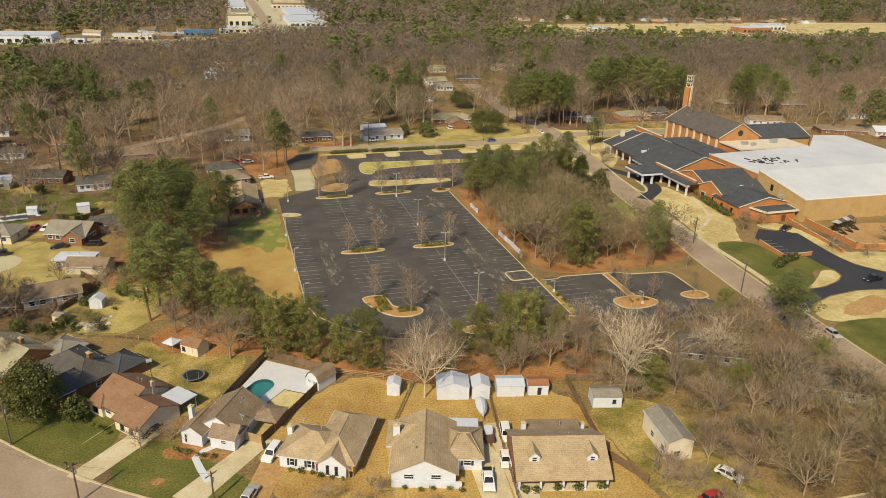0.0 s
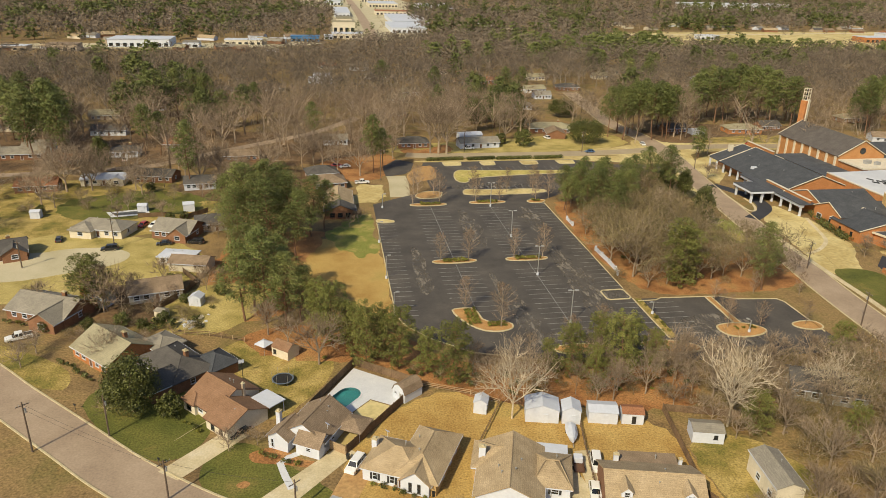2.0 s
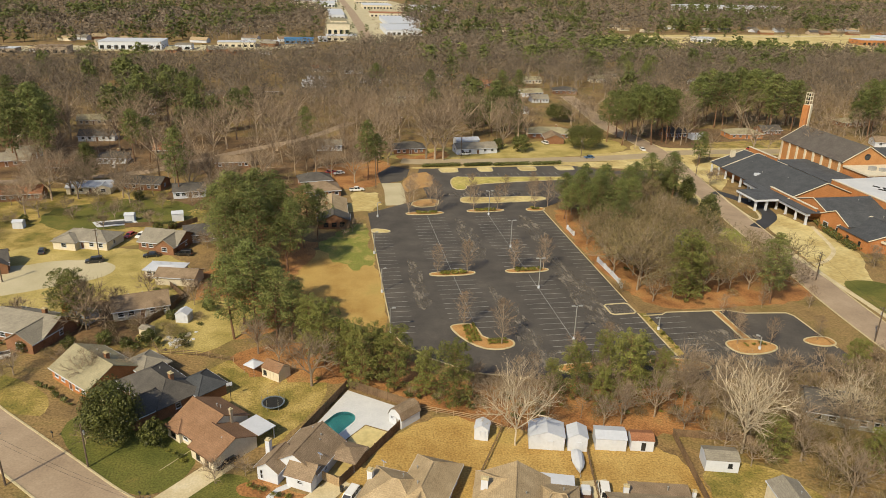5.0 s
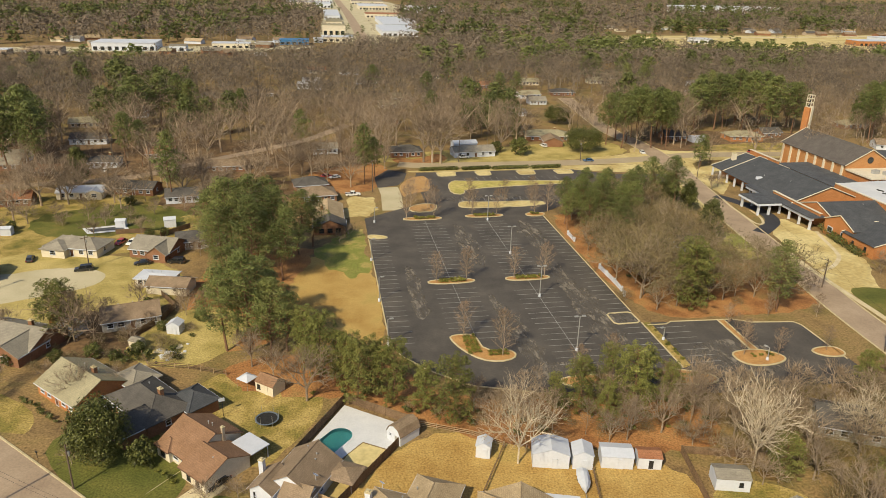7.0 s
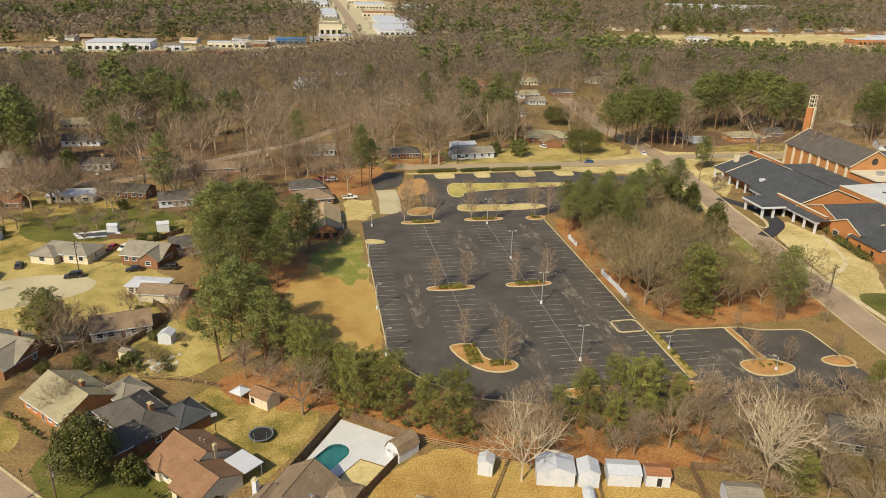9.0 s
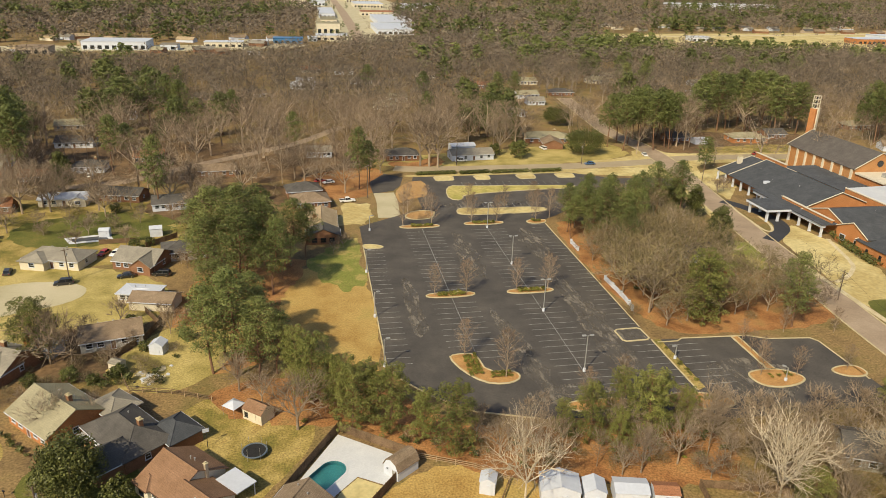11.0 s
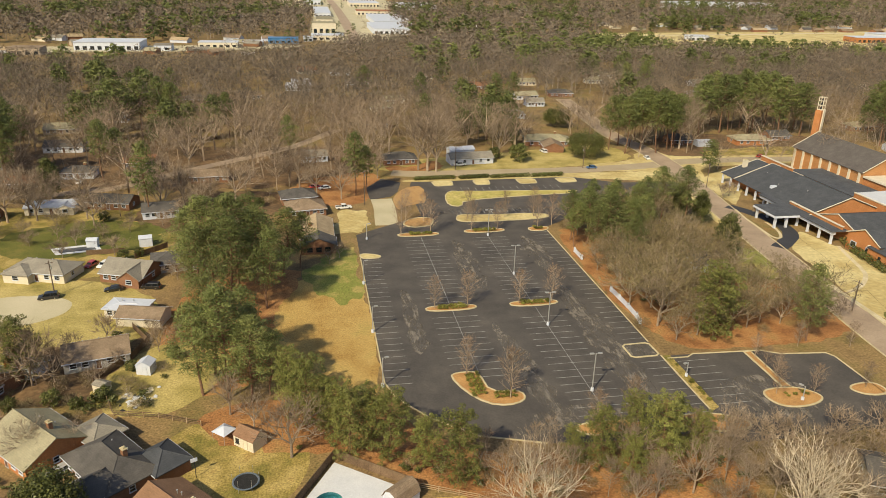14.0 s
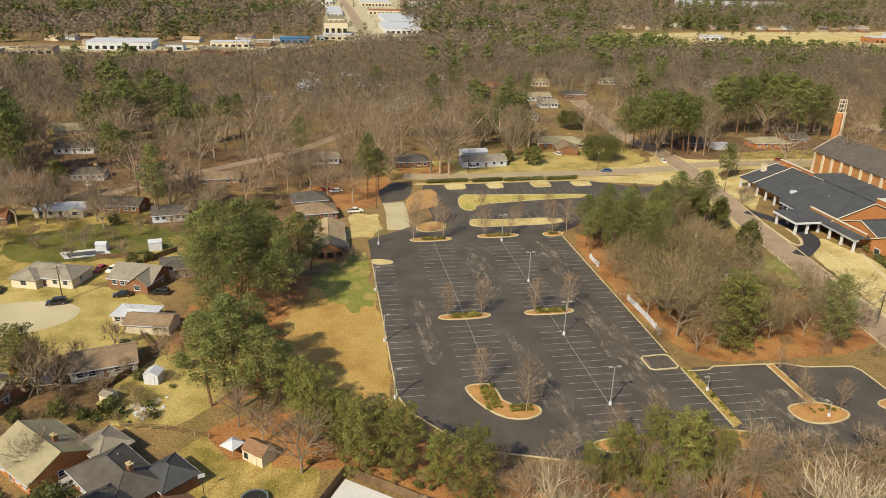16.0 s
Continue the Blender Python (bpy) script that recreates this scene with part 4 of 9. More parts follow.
island([(-25.6, 104.6), (-21.3, 110.1), (-14.2, 109.4), (-15.6, 103), (-17.6, 101.2), (-23.1, 100.6)], DIRT, "kerbed island of orange straw", 1)
island([(-6.4, 104.2), (3, 103.4), (24.3, 104.4), (26.4, 108.6), (19, 110.4), (3.6, 109.8), (-4.8, 111.8), (-6.8, 108)], PALE_LAWN, "long kerbed median of dry grass")
island([(-6.6, 121.6), (-2.2, 119.9), (-0.4, 126.8), (27, 130.4), (44, 131.2), (46, 134.6), (28.7, 136), (1.3, 137.6), (-3.3, 138.8), (-6.3, 132)], GRASSY, "broad kerbed median of yellow-green grass", 1)
island([(-27.3, 10.4), (-26, 11.6), (-22.2, 11.6), (-21.2, 10.6), (-20.4, 3.6), (-15.0, 3.4), (-13.8, 1.6), (-14.6, -0.4), (-18, -1.5), (-22, -0.2), (-25.4, 4.6)], MULCH, "curved corner island with orange mulch and clipped shrubs", 1)
island([(-7.4, -9.2), (4.8, -9.2), (5.6, -12.6), (-4, -13.4), (-7.6, -12)], MULCH, "kerbed island with mulch under two bare trees")
island([(13.7, 18.0), (20.2, 18.2), (20.4, 12.5), (13.8, 12.3)], WORN_ASPHALT, "square kerbed corner island with worn paving", -1)
island([(34.2, -4.4), (37.5, -3.4), (41.7, -3.4), (45.0, -5.6), (46.0, -8.1), (42.7, -10), (37.6, -10.4), (34.6, -8.6)], MULCH, "round kerbed island with small trees")
island([(12.5, -9.6), (19.6, -9.4), (25.5, -12.2), (26, -15.2), (20, -15.8), (13, -14)], MULCH, "kerbed bed of straw and low shrubs")
island([(40.0, 11.2), (41.6, 11.2), (41.4, 0.6), (41.6, -3.6), (39.8, -3.6), (40.0, 3.0)], MULCH, "narrow kerbed strip of mulch between parking bays", 0)
island([(53.3, -5.6), (56.1, -4.3), (60.5, -4.5), (61, -8.0), (58.0, -9), (54.7, -8)], MULCH, "small kerbed island of mulch with a bare tree")
for x0, x1 in ((-7.5, -0.4), (8.9, 14.4), (26.6, 33.4), (43, 50)):
    island([(x0, 145.4), (x1, 145.6), (x1 + 0.6, 151.6), (x0 - 0.4, 151.6)], PALE_LAWN, "kerbed bay of dry grass by the hedge", -1)

# ---- trees ----


def grow_bare(seed, h, spread=0.42, levels=5, fork=4, twig_len=1.3, twig_w=0.05, twigs=3, trunk_r=None, lean=0.0, taper=(0.42, 0.58), share=0.34, first=1.0):
    """Wood and twigs of a leafless tree: two lists of vertices and triangles."""
    rnd = random.Random(seed)
    wv, wf, tv, tf = [], [], [], []

    def tube(p, q, r0, r1, n):
        d = (q - p).normalized()
        a = d.orthogonal().normalized()
        b = d.cross(a)
        i0 = len(wv)
        for c, r in ((p, r0), (q, r1)):
            for k in range(n):
                t = 2 * math.pi * k / n
                wv.append(c + (a * math.cos(t) + b * math.sin(t)) * r)
        for k in range(n):
            k2 = (k + 1) % n
            wf.append((i0 + k, i0 + k2, i0 + n + k2))
            wf.append((i0 + k, i0 + n + k2, i0 + n + k))

    def blade(p, d, ln, w):
        s = d.orthogonal().normalized()
        s.rotate(Matrix.Rotation(rnd.uniform(0, 6.28), 3, d))
        i0 = len(tv)
        tv.extend((p - s * w, p + s * w, p + d * ln))
        tf.append((i0, i0 + 1, i0 + 2))

    def branch(p, d, ln, r, lev):
        n = 7 if lev == 0 else 5 if lev == 1 else 4 if lev == 2 else 3
        bend = Vector((rnd.gauss(0, 1), rnd.gauss(0, 1), rnd.gauss(0, 0.4))) * 0.12 * (lev > 0)
        mid = p + (d + bend).normalized() * ln * 0.5
        d2 = (d - bend * 0.7 + Vector((0, 0, 0.12 if lev > 0 else 0))).normalized()
        end = mid + d2 * ln * 0.5
        if lev <= 2:
            tube(p, mid, r, r * 0.82, n)
            tube(mid, end, r * 0.82, r * 0.62, n)
        elif lev == 3 and levels > 4:
            tube(p, end, r, r * 0.5, 3)
        else:
            s = (end - p).orthogonal().normalized() * r
            i0 = len(wv)
            wv.extend((p - s, p + s, end))
            wf.append((i0, i0 + 1, i0 + 2))
        if lev >= levels - 1:
            for _ in range(twigs):
                s = p.lerp(end, rnd.uniform(0.15, 1))
                v = (d2 + Vector((rnd.gauss(0, 1), rnd.gauss(0, 1), rnd.gauss(0.15, 1))) * 0.55).normalized()
                blade(s, v, twig_len * rnd.uniform(0.6, 1.25), twig_w)
            return
        k = fork if lev else fork + 1
        turn = rnd.uniform(0, 6.28)
        for i in range(k):
            at = rnd.uniform(0.45, 1.0) if i else 1.0
            if lev == 0:
                at = rnd.uniform(0.62, 1.0) if i else 1.0
            base = p.lerp(mid, at * 2) if at < 0.5 else mid.lerp(end, at * 2 - 1)
            az = turn + 6.28 * i / k + rnd.uniform(-0.5, 0.5)
            out = d2.orthogonal().normalized()
            out.rotate(Matrix.Rotation(az, 3, d2))
            ang = rnd.uniform(0.35, 0.9) * (1.0 if i else 0.35)
            v = (d2 * math.cos(ang) + out * math.sin(ang) * (0.6 + spread)).normalized()
            if v.z < -0.05:
                v.z *= 0.3
            branch(base, v.normalized(), ln * rnd.uniform(0.6, 0.84) * (first if lev == 0 else 1.0), r * rnd.uniform(*taper), lev + 1)

    r = trunk_r or h * 0.018
    branch(Vector((0, 0, -0.1)), Vector((lean, lean * 0.5, 1)).normalized(), h * share, r, 0)
    top = max(v.z for v in tv)
    s = h / top
    return [v * s for v in wv], wf, [v * s for v in tv], tf


def leaves(rnd, tv, tf, c, rad, n, size, flat=1.0, narrow=0.45):
    """A clump of leaves that lie along its rounded skin."""
    for _ in range(n):
        o = Vector((rnd.gauss(0, 1), rnd.gauss(0, 1), rnd.gauss(0.25, 1))).normalized()
        k = rnd.uniform(0.7, 1.05)
        p = c + Vector((o.x * rad * k, o.y * rad * k, o.z * rad * flat * k))
        up = (o + Vector((rnd.gauss(0, 0.4), rnd.gauss(0, 0.4), rnd.gauss(0.1, 0.4)))).normalized()
        d = up.orthogonal().normalized()
        d.rotate(Matrix.Rotation(rnd.uniform(0, 6.28), 3, up))
        s = up.cross(d)
        L = size * rnd.uniform(0.65, 1.3)
        i0 = len(tv)
        tv.extend((p - d * L * 0.4, p + s * L * narrow, p + d * L * 0.6, p - s * L * narrow))
        tf.append((i0, i0 + 1, i0 + 2))
        tf.append((i0, i0 + 2, i0 + 3))


def tuft(rnd, tv, tf, c, rad, n, size, flat=0.75, wide=0.21, loose=0.42):
    """A rounded puff of needle sprays that lie along its skin, most of them on its upper side."""
    for _ in range(n):
        o = Vector((rnd.gauss(0, 1), rnd.gauss(0, 1), rnd.gauss(0.5, 1))).normalized()
        k = rnd.uniform(0.82, 1.06)
        p = c + Vector((o.x * rad * k, o.y * rad * k, o.z * rad * flat * k))
        up = (o + Vector((rnd.gauss(0, loose), rnd.gauss(0, loose), rnd.gauss(0.1, loose)))).normalized()
        d = up.orthogonal().normalized()
        d.rotate(Matrix.Rotation(rnd.uniform(0, 6.28), 3, up))
        s = up.cross(d)
        d = (d + o * rnd.uniform(0.1, 0.9)).normalized()
        L = size * rnd.uniform(0.6, 1.3)
        i0 = len(tv)
        tv.extend((p - s * L * wide - d * L * 0.4, p + s * L * wide - d * L * 0.4, p + d * L * 0.6))
        tf.append((i0, i0 + 1, i0 + 2))


def haze(rnd, tv, tf, c, rx, rz, n, ln, w, lift=0.35):
    """Fine twigs standing outward all over a dome-shaped leafless crown."""
    for _ in range(n):
        o = Vector((rnd.gauss(0, 1), rnd.gauss(0, 1), rnd.gauss(0.45, 0.9))).normalized()
        k = rnd.random() ** 0.33 * rnd.uniform(0.8, 1.05)
        p = c + Vector((o.x * rx * k, o.y * rx * k, o.z * rz * k))
        d = (o + Vector((rnd.gauss(0, 0.45), rnd.gauss(0, 0.45), lift + rnd.gauss(0, 0.4)))).normalized()
        s = d.cross(Vector((o.x * 0.7 + rnd.gauss(0, 0.5), o.y * 0.7 + rnd.gauss(0, 0.5), 0.7 + rnd.gauss(0, 0.4)))).normalized()
        L = ln * rnd.uniform(0.6, 1.3)
        i0 = len(tv)
        tv.extend((p - s * w - d * L * 0.5, p + s * w - d * L * 0.5, p + d * L * 0.5))
        tf.append((i0, i0 + 1, i0 + 2))


def grow_upright(seed, h, width=0.42, sides=46, subs=7, twigs=5, w=0.02, low=0.16):
    """A slender leafless tree: one leader to the top and many fine ascending branches in an egg-shaped crown."""
    rnd = random.Random(seed)
    wv, wf, tv, tf = [], [], [], []

    def stick(p, q, r0, r1, n=3):
        d = (q - p).normalized()
        a = d.orthogonal().normalized()
        b = d.cross(a)
        i0 = len(wv)
        for c, r in ((p, r0), (q, r1)):
            for k in range(n):
                t = 2 * math.pi * k / n
                wv.append(c + (a * math.cos(t) + b * math.sin(t)) * r)
        for k in range(n):
            k2 = (k + 1) % n
            wf.append((i0 + k, i0 + k2, i0 + n + k2))
            wf.append((i0 + k, i0 + n + k2, i0 + n + k))

    def blade(v, f, p, q, r):
        d = (q - p).normalized()
        s = d.orthogonal().normalized()
        s.rotate(Matrix.Rotation(rnd.uniform(0, 6.28), 3, d))
        i0 = len(v)
        v.extend((p - s * r, p + s * r, q))
        f.append((i0, i0 + 1, i0 + 2))

    r = h * 0.011 + 0.02
    pts = [Vector((rnd.gauss(0, 0.008) * h * (i > 0), rnd.gauss(0, 0.008) * h * (i > 0), h * 0.98 * i / 6 - 0.1 * (i == 0))) for i in range(7)]
    for i in range(6):
        stick(pts[i], pts[i + 1], r * (1 - i / 6.4), r * (1 - (i + 1) / 6.4), 6)
    for i in range(sides):
        u = low + (0.97 - low) * (i + rnd.random()) / sides
        k = int(u * 6)
        base = pts[k].lerp(pts[min(6, k + 1)], u * 6 - k)
        f = (u - low) / (1 - low)
        reach = h * width * 0.62 * (0.25 + math.sin(math.pi * min(1.0, 0.22 + 0.78 * f)) ** 0.8) * rnd.uniform(0.6, 1.1)
        az = 2.4 * i + rnd.uniform(-0.4, 0.4)
        el = rnd.uniform(0.45, 0.95) + 0.25 * f
        d = Vector((math.cos(az) * math.cos(el), math.sin(az) * math.cos(el), math.sin(el)))
        end = base + d * reach
        if end.z > h:
            end = base.lerp(end, max(0.2, (h - base.z) / (end.z - base.z)))
        stick(base, end, r * 0.3 * (1 - 0.5 * f), 0.012)
        for _ in range(subs):
            a = base.lerp(end, rnd.uniform(0.25, 1))
            dd = (d + Vector((rnd.gauss(0, 0.5), rnd.gauss(0, 0.5), rnd.gauss(0.15, 0.4)))).normalized()
            b = a + dd * reach * rnd.uniform(0.22, 0.45)
            blade(wv, wf, a, b, w)
            for _ in range(twigs):
                q = a.lerp(b, rnd.uniform(0.2, 1))
                e = (dd + Vector((rnd.gauss(0, 0.6), rnd.gauss(0, 0.6), rnd.gauss(0.1, 0.5)))).normalized()
                blade(tv, tf, q, q + e * h * rnd.uniform(0.035, 0.08), w * 0.8)
    return wv, wf, tv, tf


def grow_pine(seed, h, crown_from=0.4, width=0.26, clumps=52, per=34, size=0.62, puff=0.062, egg=False):
    """A pine: bare pole, short limbs and ragged tufts of needles."""
    rnd = random.Random(seed)
    wv, wf, tv, tf = [], [], [], []

    def tube(p, q, r0, r1, n):
        d = (q - p).normalized()
        a = d.orthogonal().normalized()
        b = d.cross(a)
        i0 = len(wv)
        for c, r in ((p, r0), (q, r1)):
            for k in range(n):
                t = 2 * math.pi * k / n
                wv.append(c + (a * math.cos(t) + b * math.sin(t)) * r)
        for k in range(n):
            k2 = (k + 1) % n
            wf.append((i0 + k, i0 + k2, i0 + n + k2))
            wf.append((i0 + k, i0 + n + k2, i0 + n + k))

    r = h * 0.0095 + 0.05
    p = Vector((0, 0, -0.1))
    path = [p]
    for i in range(6):
        p = p + Vector((rnd.gauss(0, 0.012) * h, rnd.gauss(0, 0.012) * h, h * 0.162))
        path.append(p)
    for i in range(6):
        tube(path[i], path[i + 1], r * (1 - i / 6.6), r * (1 - (i + 1) / 6.6), 7)
    for i in range(clumps):
        u = crown_from + (0.98 - crown_from) * ((i + rnd.random()) / clumps) ** 0.85
        f = (u - crown_from) / (1 - crown_from)
        shape = (0.45 + 0.55 * min(1.0, f / 0.3)) * max(0.16, 1 - max(0.0, (f - 0.3) / 0.7) ** 2.2)
        if egg:
            shape = max(0.2, math.sin(math.pi * (0.2 + 0.72 * f))) ** 0.55
        reach = h * width * shape * (rnd.uniform(0.62, 1.08) if i % 4 else rnd.uniform(0.15, 0.5))
        az = 2.4 * i + rnd.uniform(-0.6, 0.6)
        base = path[min(5, int(u * 6))].lerp(path[min(6, int(u * 6) + 1)], min(1, u * 6 - int(u * 6)))
        end = base + Vector((math.cos(az) * reach, math.sin(az) * reach, reach * rnd.uniform(0.0, 0.4)))
        if reach > 0.8:
            tube(base - Vector((0, 0, reach * 0.1)), end, r * 0.24, r * 0.06, 3)
        tuft(rnd, tv, tf, end, h * puff * rnd.uniform(0.75, 1.25), per, size, 0.72)
        if reach > h * 0.12:
            tuft(rnd, tv, tf, base.lerp(end, 0.55), h * puff * rnd.uniform(0.6, 0.9), per // 3, size, 0.7)
    return wv, wf, tv, tf


def grow_round(seed, h, width, clumps=70, per=40, size=0.5, trunk=0.2, cone=0.0):
    """A dense evergreen with an uneven round crown."""
    rnd = random.Random(seed)
    wv, wf, tv, tf = [], [], [], []
    r = h * 0.025
    n = 6
    for c, rr in ((-0.1, r), (h * 0.6, r * 0.5)):
        for k in range(n):
            t = 6.2832 * k / n
            wv.append(Vector((math.cos(t) * rr, math.sin(t) * rr, c)))
    for k in range(n):
        k2 = (k + 1) % n
        wf += [(k, k2, n + k2), (k, n + k2, n + k)]
    mid = h * (trunk + (1 - trunk) / 2)
    half = h * (1 - trunk) / 2
    for i in range(clumps):
        o = Vector((rnd.gauss(0, 1), rnd.gauss(0, 1), rnd.gauss(0, 1))).normalized()
        k = rnd.uniform(0.55, 0.97)
        f = (o.z * k + 1) / 2
        taper = 1 - cone * f
        c = Vector((o.x * width / 2 * k * taper, o.y * width / 2 * k * taper, mid + o.z * half * k * 0.93))
        leaves(rnd, tv, tf, c, width * rnd.uniform(0.09, 0.15), per, size, 0.9, 0.5)
    return wv, wf, tv, tf


PROTO = {}


def proto(key, grown, wood, leaf):
    PROTO[key] = (mesh_from("trunk", grown[0], grown[1], wood), mesh_from("crown", grown[2], grown[3], leaf), max(v.z for v in grown[2]))


for i in range(6):
    if i % 3 == 2:
        proto(("bare", i), grow_upright(10 + i, 16, 0.5, 40, 7, 4, 0.04, 0.22), BARK, TWIG)
    else:
        proto(("bare", i), grow_bare(10 + i, 16, 0.35 + 0.07 * i, fork=4, levels=5, twigs=3, twig_len=1.5, twig_w=0.034, taper=(0.52, 0.68), share=0.27, first=1.25), BARK, TWIG)
for i in range(3):
    proto(("pale", i), grow_bare(43 + i, 20, 0.75, fork=5, levels=5, twigs=2, twig_len=1.25, twig_w=0.03, trunk_r=0.22, taper=(0.56, 0.7), share=0.2, first=1.7), PALE_BARK, PALE_TWIG)
for i in range(3):
    proto(("lot", i), grow_upright(50 + i, 11, 0.46, 48, 7, 5, 0.024, 0.14), BARK, LOT_TWIG)
for i in range(3):
    proto(("low", i), grow_bare(60 + i, 8, 0.6, fork=4, levels=4, twigs=6, twig_len=1.2, twig_w=0.028, trunk_r=0.1, share=0.2, taper=(0.54, 0.68), first=1.6), BARK, TWIG)
for i in range(4):
    proto(("pine", i), grow_pine(70 + i, 24, 0.22 + 0.07 * (i % 3), 0.2, clumps=92, per=60, size=0.45, puff=0.047), PINE_BARK, NEEDLES)
for i in range(3):
    proto(("bushy", i), grow_pine(80 + i, 15, 0.04, 0.27, clumps=110, per=66, size=0.37, puff=0.05, egg=True), PINE_BARK, YOUNG_NEEDLES)
for i in range(4):
    proto(("tall", i), grow_pine(140 + i, 26, 0.3 + 0.06 * (i % 3), 0.19, clumps=66, per=34, size=0.8, puff=0.055), PINE_BARK, NEEDLES)
for i in range(3):
    proto(("limby", i), grow_bare(120 + i, 14, 0.65, fork=4, levels=5, twigs=3, twig_len=1.1, twig_w=0.042, trunk_r=0.16, taper=(0.54, 0.68), share=0.2, first=1.7), BARK, BRUSH_TWIG)
for i in range(2):
    rb = random.Random(130 + i)
    bw, bf, bt, bl = [], [], [], []
    haze(rb, bw, bf, Vector((0, 0, 0.9)), 1.9, 1.6, 60, 1.6, 0.03, 0.9)
    haze(rb, bt, bl, Vector((0, 0, 1.1)), 2.4, 1.9, 420, 0.8, 0.028, 0.5)
    proto(("brush", i), (bw, bf, bt, bl), BARK, BRUSH_TWIG)
proto(("magnolia", 0), grow_round(90, 12, 12, 170, 80, 0.3, 0.05, 0.35), BARK, DARK_LEAF)
proto(("oak", 0), grow_round(91, 12, 18, 150, 60, 0.42, 0.1), BARK, DARK_LEAF)
proto(("cedar", 0), grow_round(92, 13, 9.5, 120, 60, 0.32, 0.06, 0.7), BARK, DARK_LEAF)
proto(("rusty", 0), grow_round(93, 13, 9, 110, 50, 0.34, 0.08, 0.75), BARK, RUST_LEAF)
proto(("shrub", 0), grow_round(94, 4.5, 5, 44, 40, 0.3, 0.02, 0.2), BARK, DARK_LEAF)

LABELS = {
    "bare": ("leafless grey-brown deciduous tree with fine twigs", "tree", "bare trees"),
    "pale": ("large leafless tree with pale bark and wide limbs", "tree", "bare trees"),
    "lot": ("slender leafless tree in a planting island", "tree", "trees in the planting islands"),
    "low": ("small leafless tree with a low spreading crown", "tree", "bare trees"),
    "pine": ("tall pine with a bare trunk and ragged green crown", "pine tree", "pines"),
    "tall": ("tall distant pine with a bare trunk and dark crown", "pine tree", "pines"),
    "bushy": ("bushy young pine, green almost to the ground", "pine tree", "pines"),
    "magnolia": ("dense dark evergreen tree on a front lawn", "tree", ""),
    "oak": ("broad round dark evergreen tree by the street", "tree", ""),
    "cedar": ("dark green conical evergreen tree", "tree", "evergreens"),
    "rusty": ("conical tree with rusty brown leaves", "tree", ""),
    "limby": ("leafless tree with several pale crooked limbs", "tree", "bare trees"),
    "brush": ("tangled olive-brown winter brush under trees", "bush", "brush"),
    "shrub": ("large rounded dark green shrub beside a house", "shrub", "evergreens"),
}
NAMES = {"bare": "bare_tree", "pale": "sycamore_tree", "lot": "island_tree", "low": "small_bare_tree", "pine": "pine_tree", "tall": "tall_pine_tree", "bushy": "young_pine_tree",
         "magnolia": "magnolia_tree", "oak": "evergreen_tree", "cedar": "cedar_tree", "rusty": "rusty_tree", "limby": "forked_bare_tree", "brush": "wild_bush", "shrub": "large_shrub"}
PLANTED = []
tr = random.Random(5)


def plant(kind, x, y, h, i=None, wide=1.0):
    n = sum(1 for k in PROTO if k[0] == kind)
    wood, crown, top = PROTO[(kind, tr.randrange(n) if i is None else i)]
    t = new(NAMES[kind])
    s = h / top
    t.matrix_world = pose(x, y, 0, 0, 0, tr.uniform(0, 360)) @ Matrix.Diagonal((s * wide, s * wide, s, 1))
    tagged(t, *LABELS[kind])
    part("trunk", wood, None, t)
    part("crown", crown, None, t)
    PLANTED.append((x, y, h * 0.2 * wide))
    return t


# tall pines west of the lot
for x, y, h in ((-80, 60, 26), (-73, 55, 28), (-67, 58, 24), (-62, 66, 20), (-86, 65, 21), (-74, 45, 26), (-66, 48, 21), (-81, 50, 22), (-58, 72, 17), (-70, 68, 24), (-77, 70, 23)):
    plant("pine", x, y, h, wide=1.25)
for x, y, h in ((-76.5, 10.8, 21), (-71.6, 9, 25), (-67, 7.2, 19), (-63.6, 9, 15), (-75, 18, 20), (-70, 22, 18), (-66, 16, 17), (-78, 26, 19)):
    plant("pine", x, y, h, wide=1.25)
for x, y, h in ((-56.5, -2.8, 15.5), (-49.4, -12.5, 15), (-52, -7, 12.5), (-42.7, -14.5, 14.5), (-46, -10, 13), (-32.2, -22, 14.5), (-7.7, -22, 12.5), (2.3, -24, 16), (-4, -27, 10), (6, -21, 12.5), (-1, -19.5, 13), (-37, -17.5, 11), (-59, 3, 14), (-53, -3, 11), (11, -22, 10), (-12, -20, 8)):
    plant("bushy", x, y, h, wide=0.92)
# pines and evergreens east of the lot
for x, y, h in ((31, 72, 21), (36, 80, 20), (47.6, 84, 19), (27, 70, 16), (33, 60, 17), (41, 90, 18), (66, 90, 22), (61, 96, 20), (57.5, 14, 19.5), (29, 80, 19), (38, 70, 18), (44, 76, 17), (25, 84, 17), (52, 92, 18), (33, 90, 18), (24, 78, 15)):
    plant("pine", x, y, h, wide=1.15)
plant("bushy", 35.6, 17.5, 19.5, wide=1.0)
plant("bushy", 39.5, 23, 15, wide=1.0)
for x, y, h in ((73.8, 93, 12), (65.7, 63.5, 15), (70, 100, 13)):
    plant("cedar", x, y, h)
plant("pine", 65.5, -30.5, 15, wide=2.0)
plant("pine", 70.5, -24, 13.5, wide=1.8)
plant("oak", 67.3, 183, 12.8, wide=1.05)
plant("magnolia", -93.3, -24.5, 12.5)
plant("shrub", -86.3, -26.4, 4.8)
plant("cedar", -143.5, 144.5, 15.8, wide=0.95)
plant("bushy", -113, 21.5, 14.5, wide=1.3)
plant("bare", -109.5, 19.5, 13)
plant("oak", 52, 82, 5.0, wide=0.7)
